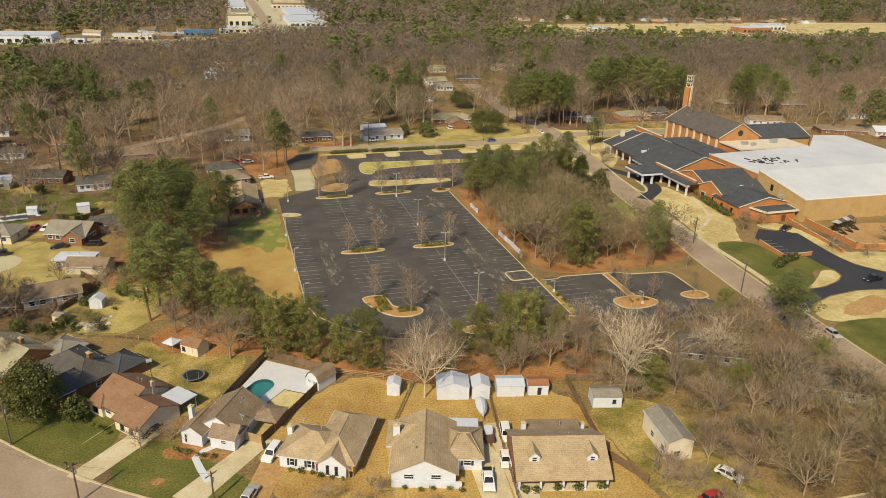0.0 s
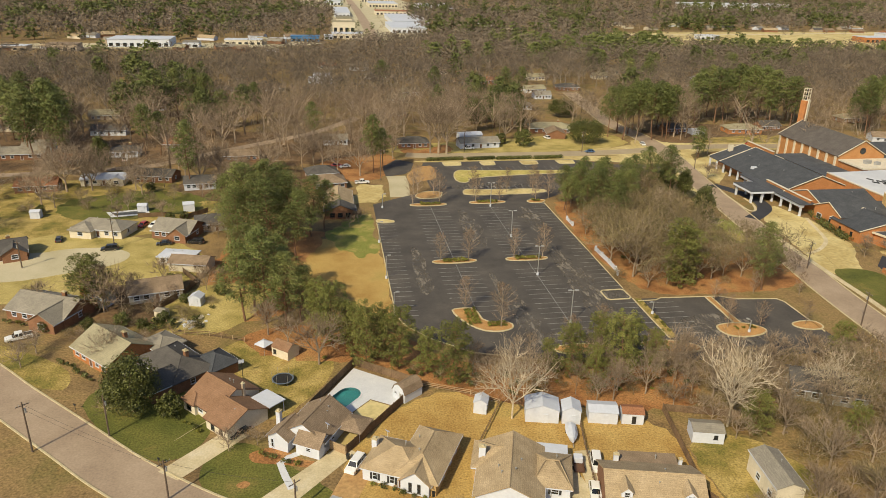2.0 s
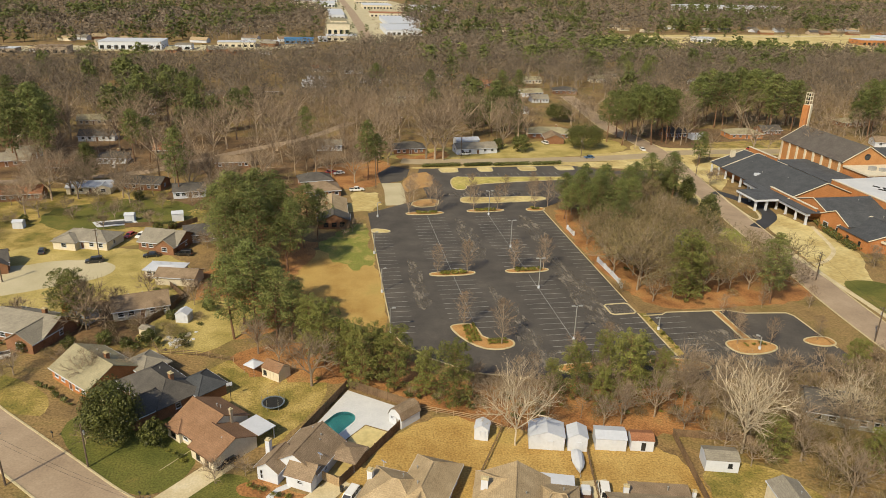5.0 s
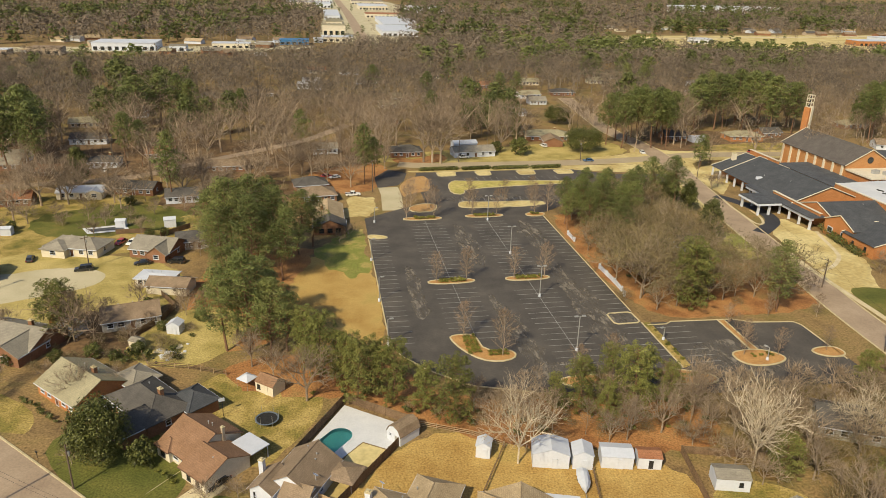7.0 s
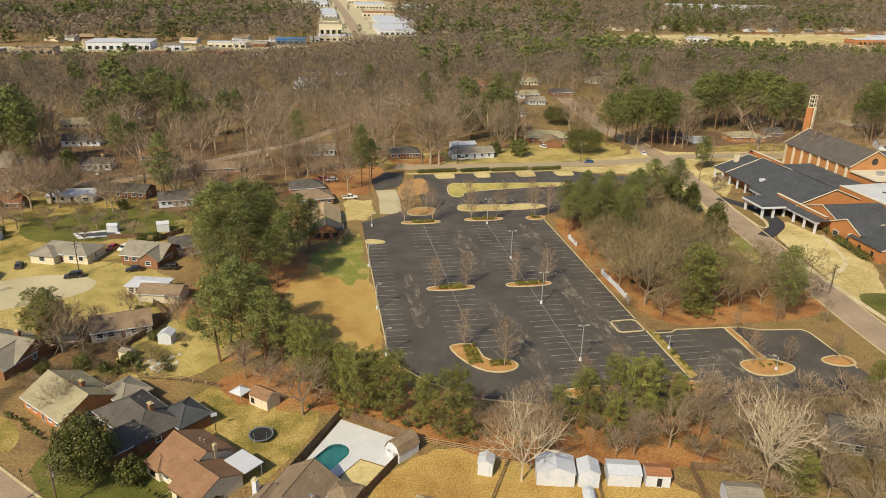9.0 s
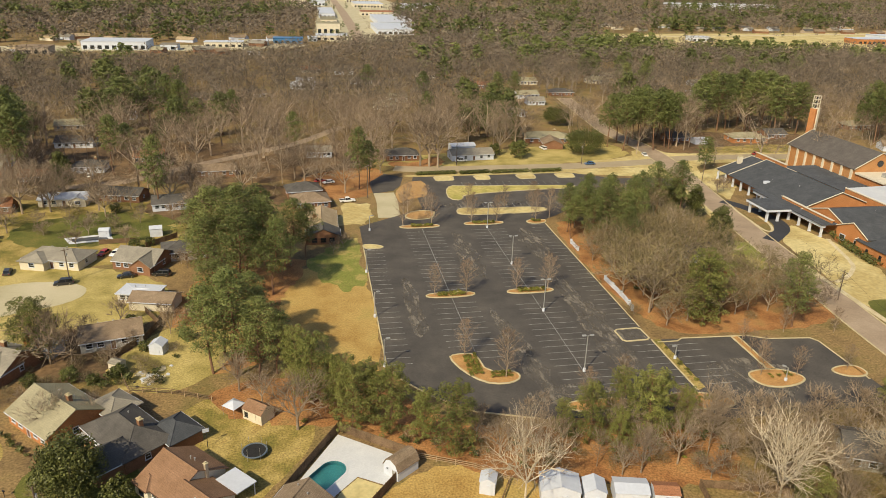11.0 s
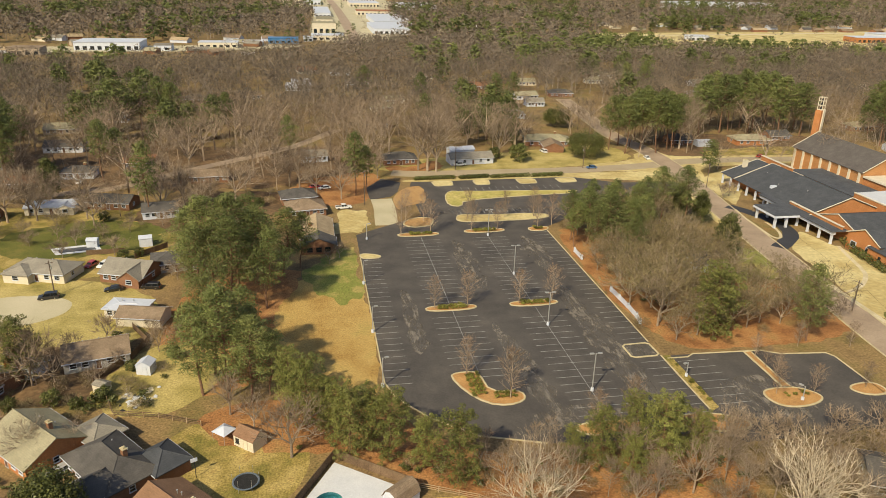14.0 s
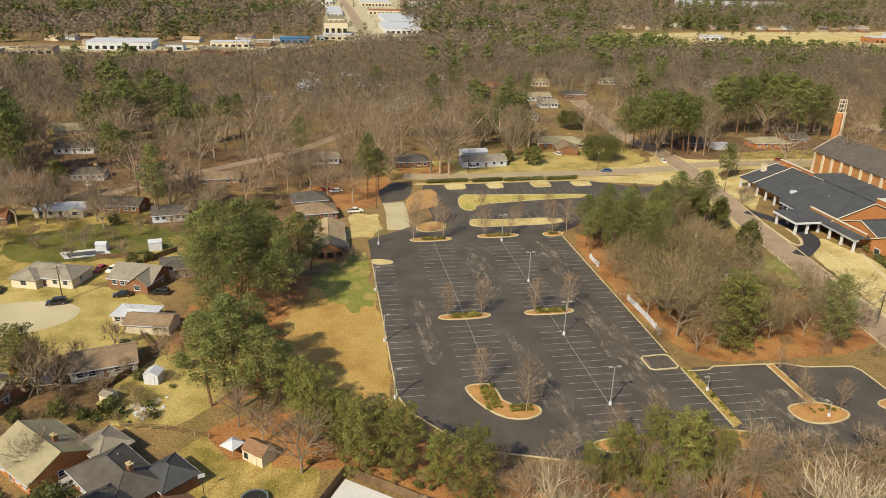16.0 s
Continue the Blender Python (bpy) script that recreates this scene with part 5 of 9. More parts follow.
plant("oak", 62, 58, 5.0, wide=0.6)
# pines further off
for x, y, h in ((-38.3, 137.5, 24), (-34, 142, 18), (52.6, 289, 23), (88.6, 188, 27), (84, 196, 26), (92, 204, 25), (99.7, 196, 28), (112.6, 190, 25), (118, 198, 26), (106, 206, 27),
                (104, 188, 28), (112, 193, 28), (103, 210, 27), (96, 200, 24), (109, 216, 25), (118, 214, 26), (144, 222, 29), (150, 232, 30), (158, 226, 31), (166, 231, 30), (172, 222, 31), (177, 238, 32), (182, 211, 32), (180, 230, 32), (188, 224, 30), (192, 238, 31), (198, 216, 28), (204, 230, 26), (210, 236, 22), (184, 248, 30), (164, 246, 30),
                (225, 191, 29), (233, 198, 28), (264, 240, 25), (270, 232, 26), (276, 246, 24), (-131.4, 164.6, 24), (-127, 170, 20), (-161.7, 158, 30), (-168, 165, 34), (-174, 160, 30), (-180, 172, 31), (-170, 178, 29), (-186, 182, 30), (-140, 232, 29), (-132, 240, 28), (-126, 254, 27), (-118, 246, 25), (-146, 246, 27), (-107, 120, 26), (-62.4, 184.4, 21), (-92, 236, 22),
                (-176, 201, 26), (-198, 205, 28), (66, 300, 22), (120, 236, 24), (240, 182, 25), (250, 200, 27), (10, 300, 22), (-20, 330, 22), (150, 330, 24), (158, 322, 23), (166, 334, 24), (-210, 230, 27), (-218, 222, 26), (-206, 246, 26)):
    plant("tall", x, y, h, wide=tr.uniform(0.95, 1.25))
# pale sycamores and other marked bare trees
plant("pale", -23.3, -35, 18.5, 0, 0.85)
plant("pale", 16.2, -42.5, 19.5, 1, 0.78)
plant("pale", 41, -38, 13, 0, 1.0)
plant("bare", -59.2, -11, 13.5, 1, 1.1)
plant("bare", -70.7, 3.3, 10.5, 3)
plant("bare", -66, -2, 9, 1)
for x, y, h in ((26.2, 25.8, 19), (33, 42, 17), (28, 50, 14)):
    plant("limby", x, y, h, wide=1.3)
for x, y, h in ((24.5, 38, 16), (30, 32, 18), (36, 48, 15), (27, 52, 15), (40, 36, 14), (45, 28, 13), (52, 24, 12), (24.5, 60, 12), (46, 50, 15), (38, 58, 15), (52, 40, 13), (28, 28, 16), (33, 36, 17), (27, 44, 16), (36, 29, 15), (42, 44, 15), (31, 55, 15)):
    plant("limby", x, y, h, wide=1.2)
for x, y, h in ((-7, 167, 29), (-3.5, 166, 28), (-10.5, 169, 27), (-25.4, 176.4, 22), (-46, 173.5, 17), (28, 185, 21), (18.6, 209, 18), (103, 235, 18), (119, 187, 26), (-30, 186, 24), (-40, 190, 22), (0, 196, 24), (8, 204, 23), (30, 205, 22), (38, 214, 21)):
    plant("bare", x, y, h, wide=0.95)
plant("shrub", 35, 178.6, 8.5)
plant("shrub", 25.6, 184.4, 5.5)
plant("oak", 75.4, 247, 11)
plant("cedar", 41, 207.4, 15.5, wide=0.6)
# island trees
for x, y, h in ((-25.2, 42, 9.5), (-16.9, 42, 10.5), (-3.6, 42, 10), (5.1, 42, 11), (-24, 10.2, 10), (-17, 1, 12), (-27, 94, 13), (-17.5, 95, 12), (-4.3, 95, 11), (4.5, 96, 10), (17.7, 95, 12), (23.5, 98, 11.5),
                (-24, 107, 12), (-18, 106, 11), (-3, 106.5, 11), (10, 107, 10), (20, 107, 11), (-4, -11, 9), (3, -11, 11), (10, -21, 10), (37, -5.4, 8.3), (44.6, -6.6, 7.6), (57, -6, 6.7), (40.8, 8.2, 6.6), (40.7, 4.2, 6.0), (40.7, 0.4, 6.4), (54, 12, 7), (66, 10, 7)):
    plant("lot", x, y, h)
for x, y, h in ((-74.5, -38.5, 5.5), (-69.8, -37.2, 4.5), (-98, -25, 5), (-110, 3, 5), (-100, 36, 8), (-126, 24, 8), (108, 39, 6), (103, 33, 6.5), (112, 35, 6), (125, 4, 6), (118, 11, 6), (141, 12, 8), (97, 118, 8), (102, 122, 7), (-47, 78, 6), (-50, 74, 5),
                (98, 98, 5), (64, 30, 7), (70, 34, 7), (74, 24, 6), (104, -32, 6), (-46, -60, 5), (-41, -63, 4.5), (-38, -60, 5), (-30, -66, 4), (9, -66, 6), (10.6, -69, 7), (8, -70.5, 6), (12, -72.5, 7), (18.5, -66.5, 8), (20.5, -63, 8), (22, -66.5, 7), (19, -74, 7), (15, -77, 6), (-106, 31, 6), (-95, 24, 5), (-113, 28, 7)):
    plant("low", x, y, h)

KEEP_CLEAR = [
    ([(-43, 98), (-43, 8), (-30, -8), (-4, -17), (24, -17), (68, -16), (68, 10), (48, 12), (22, 14), (22, 98), (50, 116), (96, 128), (96, 150), (-20, 154), (-20, 110)]),
    ([(-58, 74), (-42, 96), (-42, 0), (-60, 10)]),
    ([(-130, -40), (-60, 4), (-38, -20), (6, -36), (8, -80), (-60, -90), (-130, -60)]),
    ([(82, 0), (96, 150), (220, 150), (220, -60), (82, -60)]),
    ([(8, -70), (8, -48), (24, -48), (24, -74)]),
    ([(60, 46), (84, 46), (84, 76), (60, 76)]),
    ([(-14, 152), (95, 152), (95, 172), (-14, 172)]),
    ([(0, 172), (26, 172), (26, 190), (0, 190)]),
    ([(46, 190), (74, 190), (74, 218), (46, 218)]),
    ([(102, 160), (230, 156), (230, 196), (196, 206), (150, 200), (118, 184), (102, 184)]),
    ([(132, 188), (200, 196), (200, 204), (132, 204)]),
    ([(-14, 172), (60, 172), (60, 198), (-14, 194)]),
    ([(-26, 174), (-8, 174), (-8, 190), (-26, 190)]),
    ([(-160, 26), (-88, 20), (-86, 66), (-114, 86), (-160, 92)]),
    ([(-58, 76), (-46, 78), (-30, 100), (-30, 150), (-46, 128), (-62, 124)]),
]
for ln, w in ((ROAD_E, 12), (ROAD_N, 11), (ROAD_W, 12), (ROAD_NW, 9)):
    KEEP_CLEAR.append(ribbon(ln, w))


def clear(x, y):
    return not any(inside(x, y, p) for p in KEEP_CLEAR)


def scatter(kind, area, count, lo, hi, gap, wide=1.1):
    """Plants trees by chance inside an outline, keeping clear of paving and houses."""
    xs, ys = [p[0] for p in area], [p[1] for p in area]
    made = tries = 0
    while made < count and tries < count * 60:
        tries += 1
        x, y = tr.uniform(min(xs), max(xs)), tr.uniform(min(ys), max(ys))
        if not inside(x, y, area) or not clear(x, y):
            continue
        if any((x - a) ** 2 + (y - b) ** 2 < gap * gap for a, b, _ in PLANTED):
            continue
        plant(kind, x, y, tr.uniform(lo, hi), wide=wide)
        made += 1


scatter("bare", [(-60, -6), (-44, -14), (-30, -17), (20, -18), (20, -34), (-20, -31), (-40, -21), (-58, -10)], 26, 7, 12, 3.2, 0.9)
scatter("low", [(14, -30), (24, -20), (64, -19), (66, -31), (24, -32)], 18, 6, 9, 3.2)
scatter("bare", [(12, -44), (24, -33), (66, -32), (69, -44), (66, -120), (14, -100), (24, -72), (24, -48), (10, -46)], 26, 9, 14, 5, 1.1)
scatter("limby", [(24, -40), (40, -34), (58, -36), (58, -120), (20, -110), (26, -72), (26, -48)], 34, 9, 15, 5.0, 1.15)
scatter("brush", [(12, -30), (24, -20), (62, -20), (58, -36), (58, -110), (20, -100), (26, -72), (25, -48), (14, -40)], 70, 2.2, 4.5, 2.6, 1.2)
scatter("brush", [(-60, -6), (-44, -14), (-30, -17), (20, -18), (20, -34), (-20, -31), (-40, -21), (-58, -10)], 26, 1.6, 3.2, 2.2, 1.1)
scatter("brush", [(22, 18), (22, 96), (56, 112), (74, 104), (60, 70), (60, 46), (76, 44), (70, 18)], 26, 1.6, 3.6, 2.6, 1.1)
scatter("brush", [(-118, 8), (-118, 34), (-88, 36), (-82, 8), (-96, 4)], 16, 1.6, 3.4, 2.4, 1.1)
scatter("brush", [(-190, 90), (-190, 150), (-60, 158), (-62, 128), (-88, 92), (-112, 100)], 22, 1.6, 3.4, 3, 1.1)
scatter("low", [(8, -36), (22, -19), (64, -18), (69, -44), (66, -120), (14, -100), (24, -72), (24, -48), (10, -46)], 24, 5, 9, 3.0)
scatter("bushy", [(10, -30), (24, -19), (62, -20), (60, -60), (20, -50)], 6, 7, 11, 4.0)
scatter("limby", [(22, 18), (22, 96), (56, 112), (74, 104), (60, 70), (60, 46), (76, 44), (70, 18)], 46, 10, 16, 3.3, 1.2)
scatter("bare", [(-190, 118), (-190, 150), (-60, 158), (-62, 138), (-84, 118), (-112, 112)], 26, 11, 19, 6.0)
scatter("bare", [(-190, 60), (-190, 118), (-150, 116), (-140, 84), (-150, 70)], 14, 10, 16, 6.0)
scatter("low", [(-190, 60), (-190, 150), (-60, 158), (-62, 128), (-88, 76), (-112, 86)], 34, 4, 8, 4.0)
for x, y, h in ((-90, 68, 6), (-87, 66, 7), (-85, 72, 6), (-92, 71, 5), (-88, 74, 7), (-82, 62, 6), (-110, 19, 15), (-106, 19.5, 10.5), (-88, 29.5, 7.5), (-91, 38, 5), (-97, 17, 6), (-84, 33, 6), (-80, 38, 7), (-136, 98, 6), (-130, 104, 6), (-124, 106, 6), (-117, 103, 6), (-110, 107, 6)):
    plant("low", x, y, h)
for x, y, s in ((-111, 10, 3.2), (-104, 11, 3.6), (-99, 9, 2.8), (-95, 12, 3.0), (-92, 22, 2.6), (-85, 40, 3.0), (-83, 46, 2.6), (-84, 26, 3.0), (-104, 30, 2.4), (-116, 30, 3.4), (-120, 10, 3.0), (-107, 84, 3.2), (-103, 86, 2.8), (-78, 80, 3.4), (-98, 36, 2.4), (-82, 56, 3.0), (-150, 96, 3.0), (-120, 118, 3.6), (-90, 120, 3.2), (-86, 130, 3.5), (-70, 112, 3.0), (-72, 128, 3.4)):
    plant("shrub", x, y, s)
scatter("bare", [(-150, 0), (-96, 24), (-84, 4), (-92, -4), (-118, -6)], 4, 6, 9, 5)
scatter("bare", [(-60, 134), (-60, 170), (-28, 170), (-28, 138), (-40, 128)], 7, 13, 20, 6.0, 1.0)


# distant woods, joined
def small_bare(seed, h, limbs, subs, twigs, w, seg=2):
    """A coarse leafless crown: limbs fanning from a low fork to a dome of twigs."""
    rnd = random.Random(seed)
    wv, wf, tv, tf = [], [], [], []

    def blade(v, f, p, q, r0, r1=0.0):
        d = q - p
        s = d.orthogonal().normalized()
        s.rotate(Matrix.Rotation(rnd.uniform(0, 6.28), 3, d.normalized()))
        i0 = len(v)
        if r1:
            v.extend((p - s * r0, p + s * r0, q + s * r1, q - s * r1))
            f.append((i0, i0 + 1, i0 + 2))
            f.append((i0, i0 + 2, i0 + 3))
        else:
            v.extend((p - s * r0, p + s * r0, q))
            f.append((i0, i0 + 1, i0 + 2))

    fork = Vector((rnd.gauss(0, 0.02) * h, rnd.gauss(0, 0.02) * h, h * rnd.uniform(0.2, 0.3)))
    for _ in range(2):
        blade(wv, wf, Vector((0, 0, -0.1)), fork, w * 3.4, w * 2.6)
    turn = rnd.uniform(0, 6.28)
    for i in range(limbs):
        az = turn + 2.4 * i + rnd.uniform(-0.4, 0.4)
        el = rnd.uniform(0.3, 0.85) if i % 3 else rnd.uniform(0.9, 1.5)
        ln = h * rnd.uniform(0.46, 0.62) * (0.8 if el < 0.6 else 1)
        d = Vector((math.cos(az) * math.cos(el), math.sin(az) * math.cos(el), math.sin(el)))
        p = fork + Vector((0, 0, h * rnd.uniform(-0.02, 0.14)))
        mid = p + d * ln * 0.5
        d2 = (d + Vector((rnd.gauss(0, 0.2), rnd.gauss(0, 0.2), 0.25))).normalized()
        e = mid + d2 * ln * 0.5
        blade(wv, wf, p, mid, w * 1.8, w * 1.1)
        blade(wv, wf, mid, e, w * 1.1)
        for j in range(subs):
            u = rnd.uniform(0.3, 1)
            q = p.lerp(mid, u * 2) if u < 0.5 else mid.lerp(e, u * 2 - 1)
            out = Vector((rnd.gauss(0, 1), rnd.gauss(0, 1), rnd.gauss(0.1, 0.7))).normalized()
            dd = (d2 * 0.7 + out + Vector((0, 0, 0.15))).normalized()
            sl = h * rnd.uniform(0.12, 0.24)
            q2 = q + dd * sl
            blade(wv, wf, q, q2, w * 0.6)
            for _ in range(twigs):
                a = q.lerp(q2, rnd.uniform(0.3, 1))
                o2 = (dd + Vector((rnd.gauss(0, 0.8), rnd.gauss(0, 0.8), rnd.gauss(0.1, 0.7)))).normalized()
                blade(tv, tf, a, a + o2 * h * rnd.uniform(0.06, 0.13), w * 0.5)
    pack = lambda v, f: (np.array([tuple(a) for a in v], dtype=np.float32), np.array(f, dtype=np.int32).reshape(-1, 3))
    return pack(wv, wf), pack(tv, tf)


def small_pine(seed, h, puffs, per, size, low=0.36):
    """A coarse pine: a pole and rounded puffs of needles, fuller towards the top."""
    rnd = random.Random(seed)
    wv, wf, v, f = [Vector((-0.22, 0, 0)), Vector((0.22, 0, 0)), Vector((0, 0, h * 0.8)), Vector((0, -0.22, 0)), Vector((0, 0.22, 0)), Vector((0, 0, h * 0.8))], [(0, 1, 2), (3, 4, 5)], [], []
    for i in range(puffs):
        u = low + (0.95 - low) * (i + rnd.random()) / puffs
        g = (u - low) / (1 - low)
        rr = h * 0.19 * (0.6 + 0.4 * min(1, g / 0.3)) * max(0.1, 1 - max(0, (g - 0.3) / 0.7) ** 2.2) * rnd.uniform(0.45, 1.05)
        az = 2.4 * i + rnd.uniform(-0.5, 0.5)
        tuft(rnd, v, f, Vector((math.cos(az) * rr, math.sin(az) * rr, u * h)), h * rnd.uniform(0.075, 0.115), per, size, 0.75, 0.3, 0.4)
    pack = lambda v, f: (np.array([tuple(a) for a in v], dtype=np.float32), np.array(f, dtype=np.int32).reshape(-1, 3))
    return pack(wv, wf), pack(v, f)


def dome_bare(seed, h, limbs, n, ln, w, mid=0.6, broad=0.3, soft=False):
    """A leafless crown seen from far: a pole, a few limbs and a dome of fine twigs."""
    rnd = random.Random(seed)
    wv, wf, tv, tf = [], [], [], []

    def blade(p, q, r):
        d = (q - p).normalized()
        s = d.orthogonal().normalized()
        s.rotate(Matrix.Rotation(rnd.uniform(0, 6.28), 3, d))
        i0 = len(wv)
        wv.extend((p - s * r, p + s * r, q))
        wf.append((i0, i0 + 1, i0 + 2))

    top = Vector((rnd.gauss(0, 0.02) * h, rnd.gauss(0, 0.02) * h, h * 0.8))
    blade(Vector((0, 0, -0.1)), top, 0.3)
    c = Vector((0, 0, h * mid))
    for i in range(limbs):
        az = 2.4 * i + rnd.uniform(-0.4, 0.4)
        b = Vector((0, 0, h * rnd.uniform(0.28, 0.5)))
        blade(b, c + Vector((math.cos(az) * h * 0.26, math.sin(az) * h * 0.3, h * rnd.uniform(0.0, 0.4))), 0.15)
        lob = c + Vector((math.cos(az) * h * broad * 0.62, math.sin(az) * h * broad * 0.62, h * rnd.uniform(-0.6, 0.9) * (0.9 - mid) * 0.8))
        if soft:
            tuft(rnd, tv, tf, lob, h * broad * rnd.uniform(0.45, 0.6), n // (limbs + 2), ln, 0.9, w, 0.35)
        else:
            haze(rnd, tv, tf, lob, h * broad * rnd.uniform(0.4, 0.6), h * 0.16, n // (limbs + 2), ln, w)
    if soft:
        tuft(rnd, tv, tf, c + Vector((0, 0, h * (1 - mid) * 0.45)), h * broad * 0.62, 2 * n // (limbs + 2), ln, 0.9, w, 0.35)
    else:
        haze(rnd, tv, tf, c + Vector((0, 0, h * (1 - mid) * 0.5)), h * broad * 0.6, h * (0.98 - mid) * 0.5, 2 * n // (limbs + 2), ln, w)
    pack = lambda v, f: (np.array([tuple(a) for a in v], dtype=np.float32), np.array(f, dtype=np.int32).reshape(-1, 3))
    return pack(wv, wf), pack(tv, tf)


def forest(name, protos, spots, material, label, wide=1.15):
    """Many trees joined into one mesh."""
    V, F, base = [], [], 0
    rs = np.random.RandomState(3)
    for x, y, h in spots:
        v, f = protos[rs.randint(len(protos))]
        a = rs.uniform(0, 6.283)
        c, s = math.cos(a), math.sin(a)
        k = h / 16.0
        w = v.copy()
        w[:, 0], w[:, 1] = (v[:, 0] * c - v[:, 1] * s) * k * wide + x, (v[:, 0] * s + v[:, 1] * c) * k * wide + y
        w[:, 2] = v[:, 2] * k
        V.append(w)
        F.append(f + base)
        base += len(v)
    ob = new(name, fast_mesh(name, np.concatenate(V), np.concatenate(F), material))
    return tagged(ob, label, "woods", kind="stuff")


OPEN_FAR = [
    ([(60, 200), (84, 250), (104, 330), (86, 330), (60, 250), (46, 222)]),
    ([(140, 190), (190, 190), (190, 214), (140, 214)]),
    ([(-900, 455), (-150, 465), (-60, 530), (-20, 600), (62, 640), (66, 800), (70, 930), (78, 1180), (150, 1370), (130, 1900), (-120, 1900), (-120, 1440), (-40, 1229), (-47, 911), (-52, 715), (-160, 668), (-420, 640), (-900, 640)]),
    ([(260, 620), (330, 590), (400, 560), (520, 545), (1500, 590), (1500, 880), (840, 890), (500, 850), (300, 820)]),
    ([(40, 265), (120, 265), (130, 330), (50, 330)]),
]
fr = random.Random(21)
# hidden houses keep a yard free of trees in front of them
YARDS = [(-90, 341), (-60, 372), (-55, 449), (-20, 394), (-54, 190), (-92, 163), (-171, 253), (-159, 216), (-203, 227), (-182, 172), (-125, 191), (-143, 174), (-153, 278), (-13, 298), (-6, 222), (97, 382), (111, 335),
         (58, 274), (313, 262), (333, 256), (251, 249), (273, 210), (-120, 330), (-30, 440), (30, 420), (60, 372), (170, 420), (230, 380), (300, 420), (360, 360), (240, 300), (200, 330), (-19, 254), (82, 309), (83, 333)]


def far_spots(y0, y1, step, lo, hi, keep=1.0):
    out = []
    y = y0
    while y < y1:
        x = -55 - 0.46 * (y + 150) - 30
        x1 = -55 + (1.2 * (y + 150) + 30 if y < 700 else 1.1 * (y + 150) + 30)
        while x < x1:
            px, py = x + fr.uniform(-0.5, 0.5) * step, y + fr.uniform(-0.5, 0.5) * step
            x += step
            if fr.random() > keep or any(inside(px, py, p) for p in OPEN_FAR):
                continue
            if y < 300 and ((-60 < px < 92 and y < 200) or not clear(px, py) or any((px - a) ** 2 + (py - b) ** 2 < 9 for a, b, _ in PLANTED)):
                continue
            if any(abs(px - a) < 9 and -13 < py - b < 7 for a, b in YARDS):
                continue
            out.append((px, py, fr.uniform(lo, hi)))
        y += step
    return out


def split(spots, share, scale):
    """Sorts trees into leafless and evergreen stands by a smooth chance."""
    a, b = [], []
    for s in spots:
        v = noise.noise((s[0] * scale, s[1] * scale, 4.2)) * 0.9 + fr.uniform(-0.28, 0.28)
        (b if v > share(s) else a).append(s)
    return a, b


near_bare = [small_bare(190 + i, 16, 11, 7, 8, 0.045) for i in range(3)] + [dome_bare(200 + i, 16, 14, 520, 1.4, 0.06, 0.58, 0.38) for i in range(6)]
near_pine = [small_pine(215 + i, 16, 36, 36, 0.75, 0.25) for i in range(4)]
mid_bare = [dome_bare(230 + i, 16, 12, 300, 1.6, 0.09, 0.53, 0.4) for i in range(7)]
mid_pine = [small_pine(220 + i, 16, 24, 26, 1.1, 0.22) for i in range(4)]
far_bare = [dome_bare(240 + i, 16, 10, 160, 1.5, 0.16, 0.48, 0.42, True) for i in range(6)]
hazy_bare = [dome_bare(250 + i, 16, 7, 62, 2.1, 0.26, 0.46, 0.44, True) for i in range(6)]
hazy_pine = [small_pine(270 + i, 16, 9, 11, 2.2, 0.1) for i in range(5)]
far_pine = [small_pine(260 + i, 16, 15, 16, 1.6, 0.15) for i in range(4)]
n1, n2 = split(far_spots(152, 262, 10.5, 14, 24, 0.85), lambda s: 0.2 if s[0] < -120 else 0.4, 0.02)
m1, m2 = split(far_spots(262, 430, 12.0, 14, 23, 0.97), lambda s: 0.34 if s[0] > 90 else 0.4 if s[0] < -110 else 0.62, 0.013)
f1, f2 = split(far_spots(430, 640, 12.5, 14, 22, 0.97), lambda s: 0.2 if s[0] > 110 else 0.55, 0.01)
g1, g2 = split(far_spots(640, 1150, 16.5, 14, 22, 0.98), lambda s: 0.14, 0.012)
loose = [q for q in ((fr.uniform(-420, 900), fr.uniform(470, 830), fr.uniform(7, 12)) for _ in range(300)) if not inside(q[0], q[1], [(180, 640), (900, 610), (900, 780), (260, 765)]) and not inside(q[0], q[1], [(-420, 470), (-120, 470), (-40, 560), (-40, 660), (-150, 690), (-420, 680)])]
town = [(fr.choice((-1, 1)) * fr.uniform(10, 80), fr.uniform(650, 1800), fr.uniform(6, 10)) for _ in range(60)]
g1 += loose[::2] + town[::2]
g2 += loose[1::2] + town[1::2]
h1, h2 = split(far_spots(1150, 1900, 25, 16, 24, 0.98), lambda s: 0.12, 0.008)
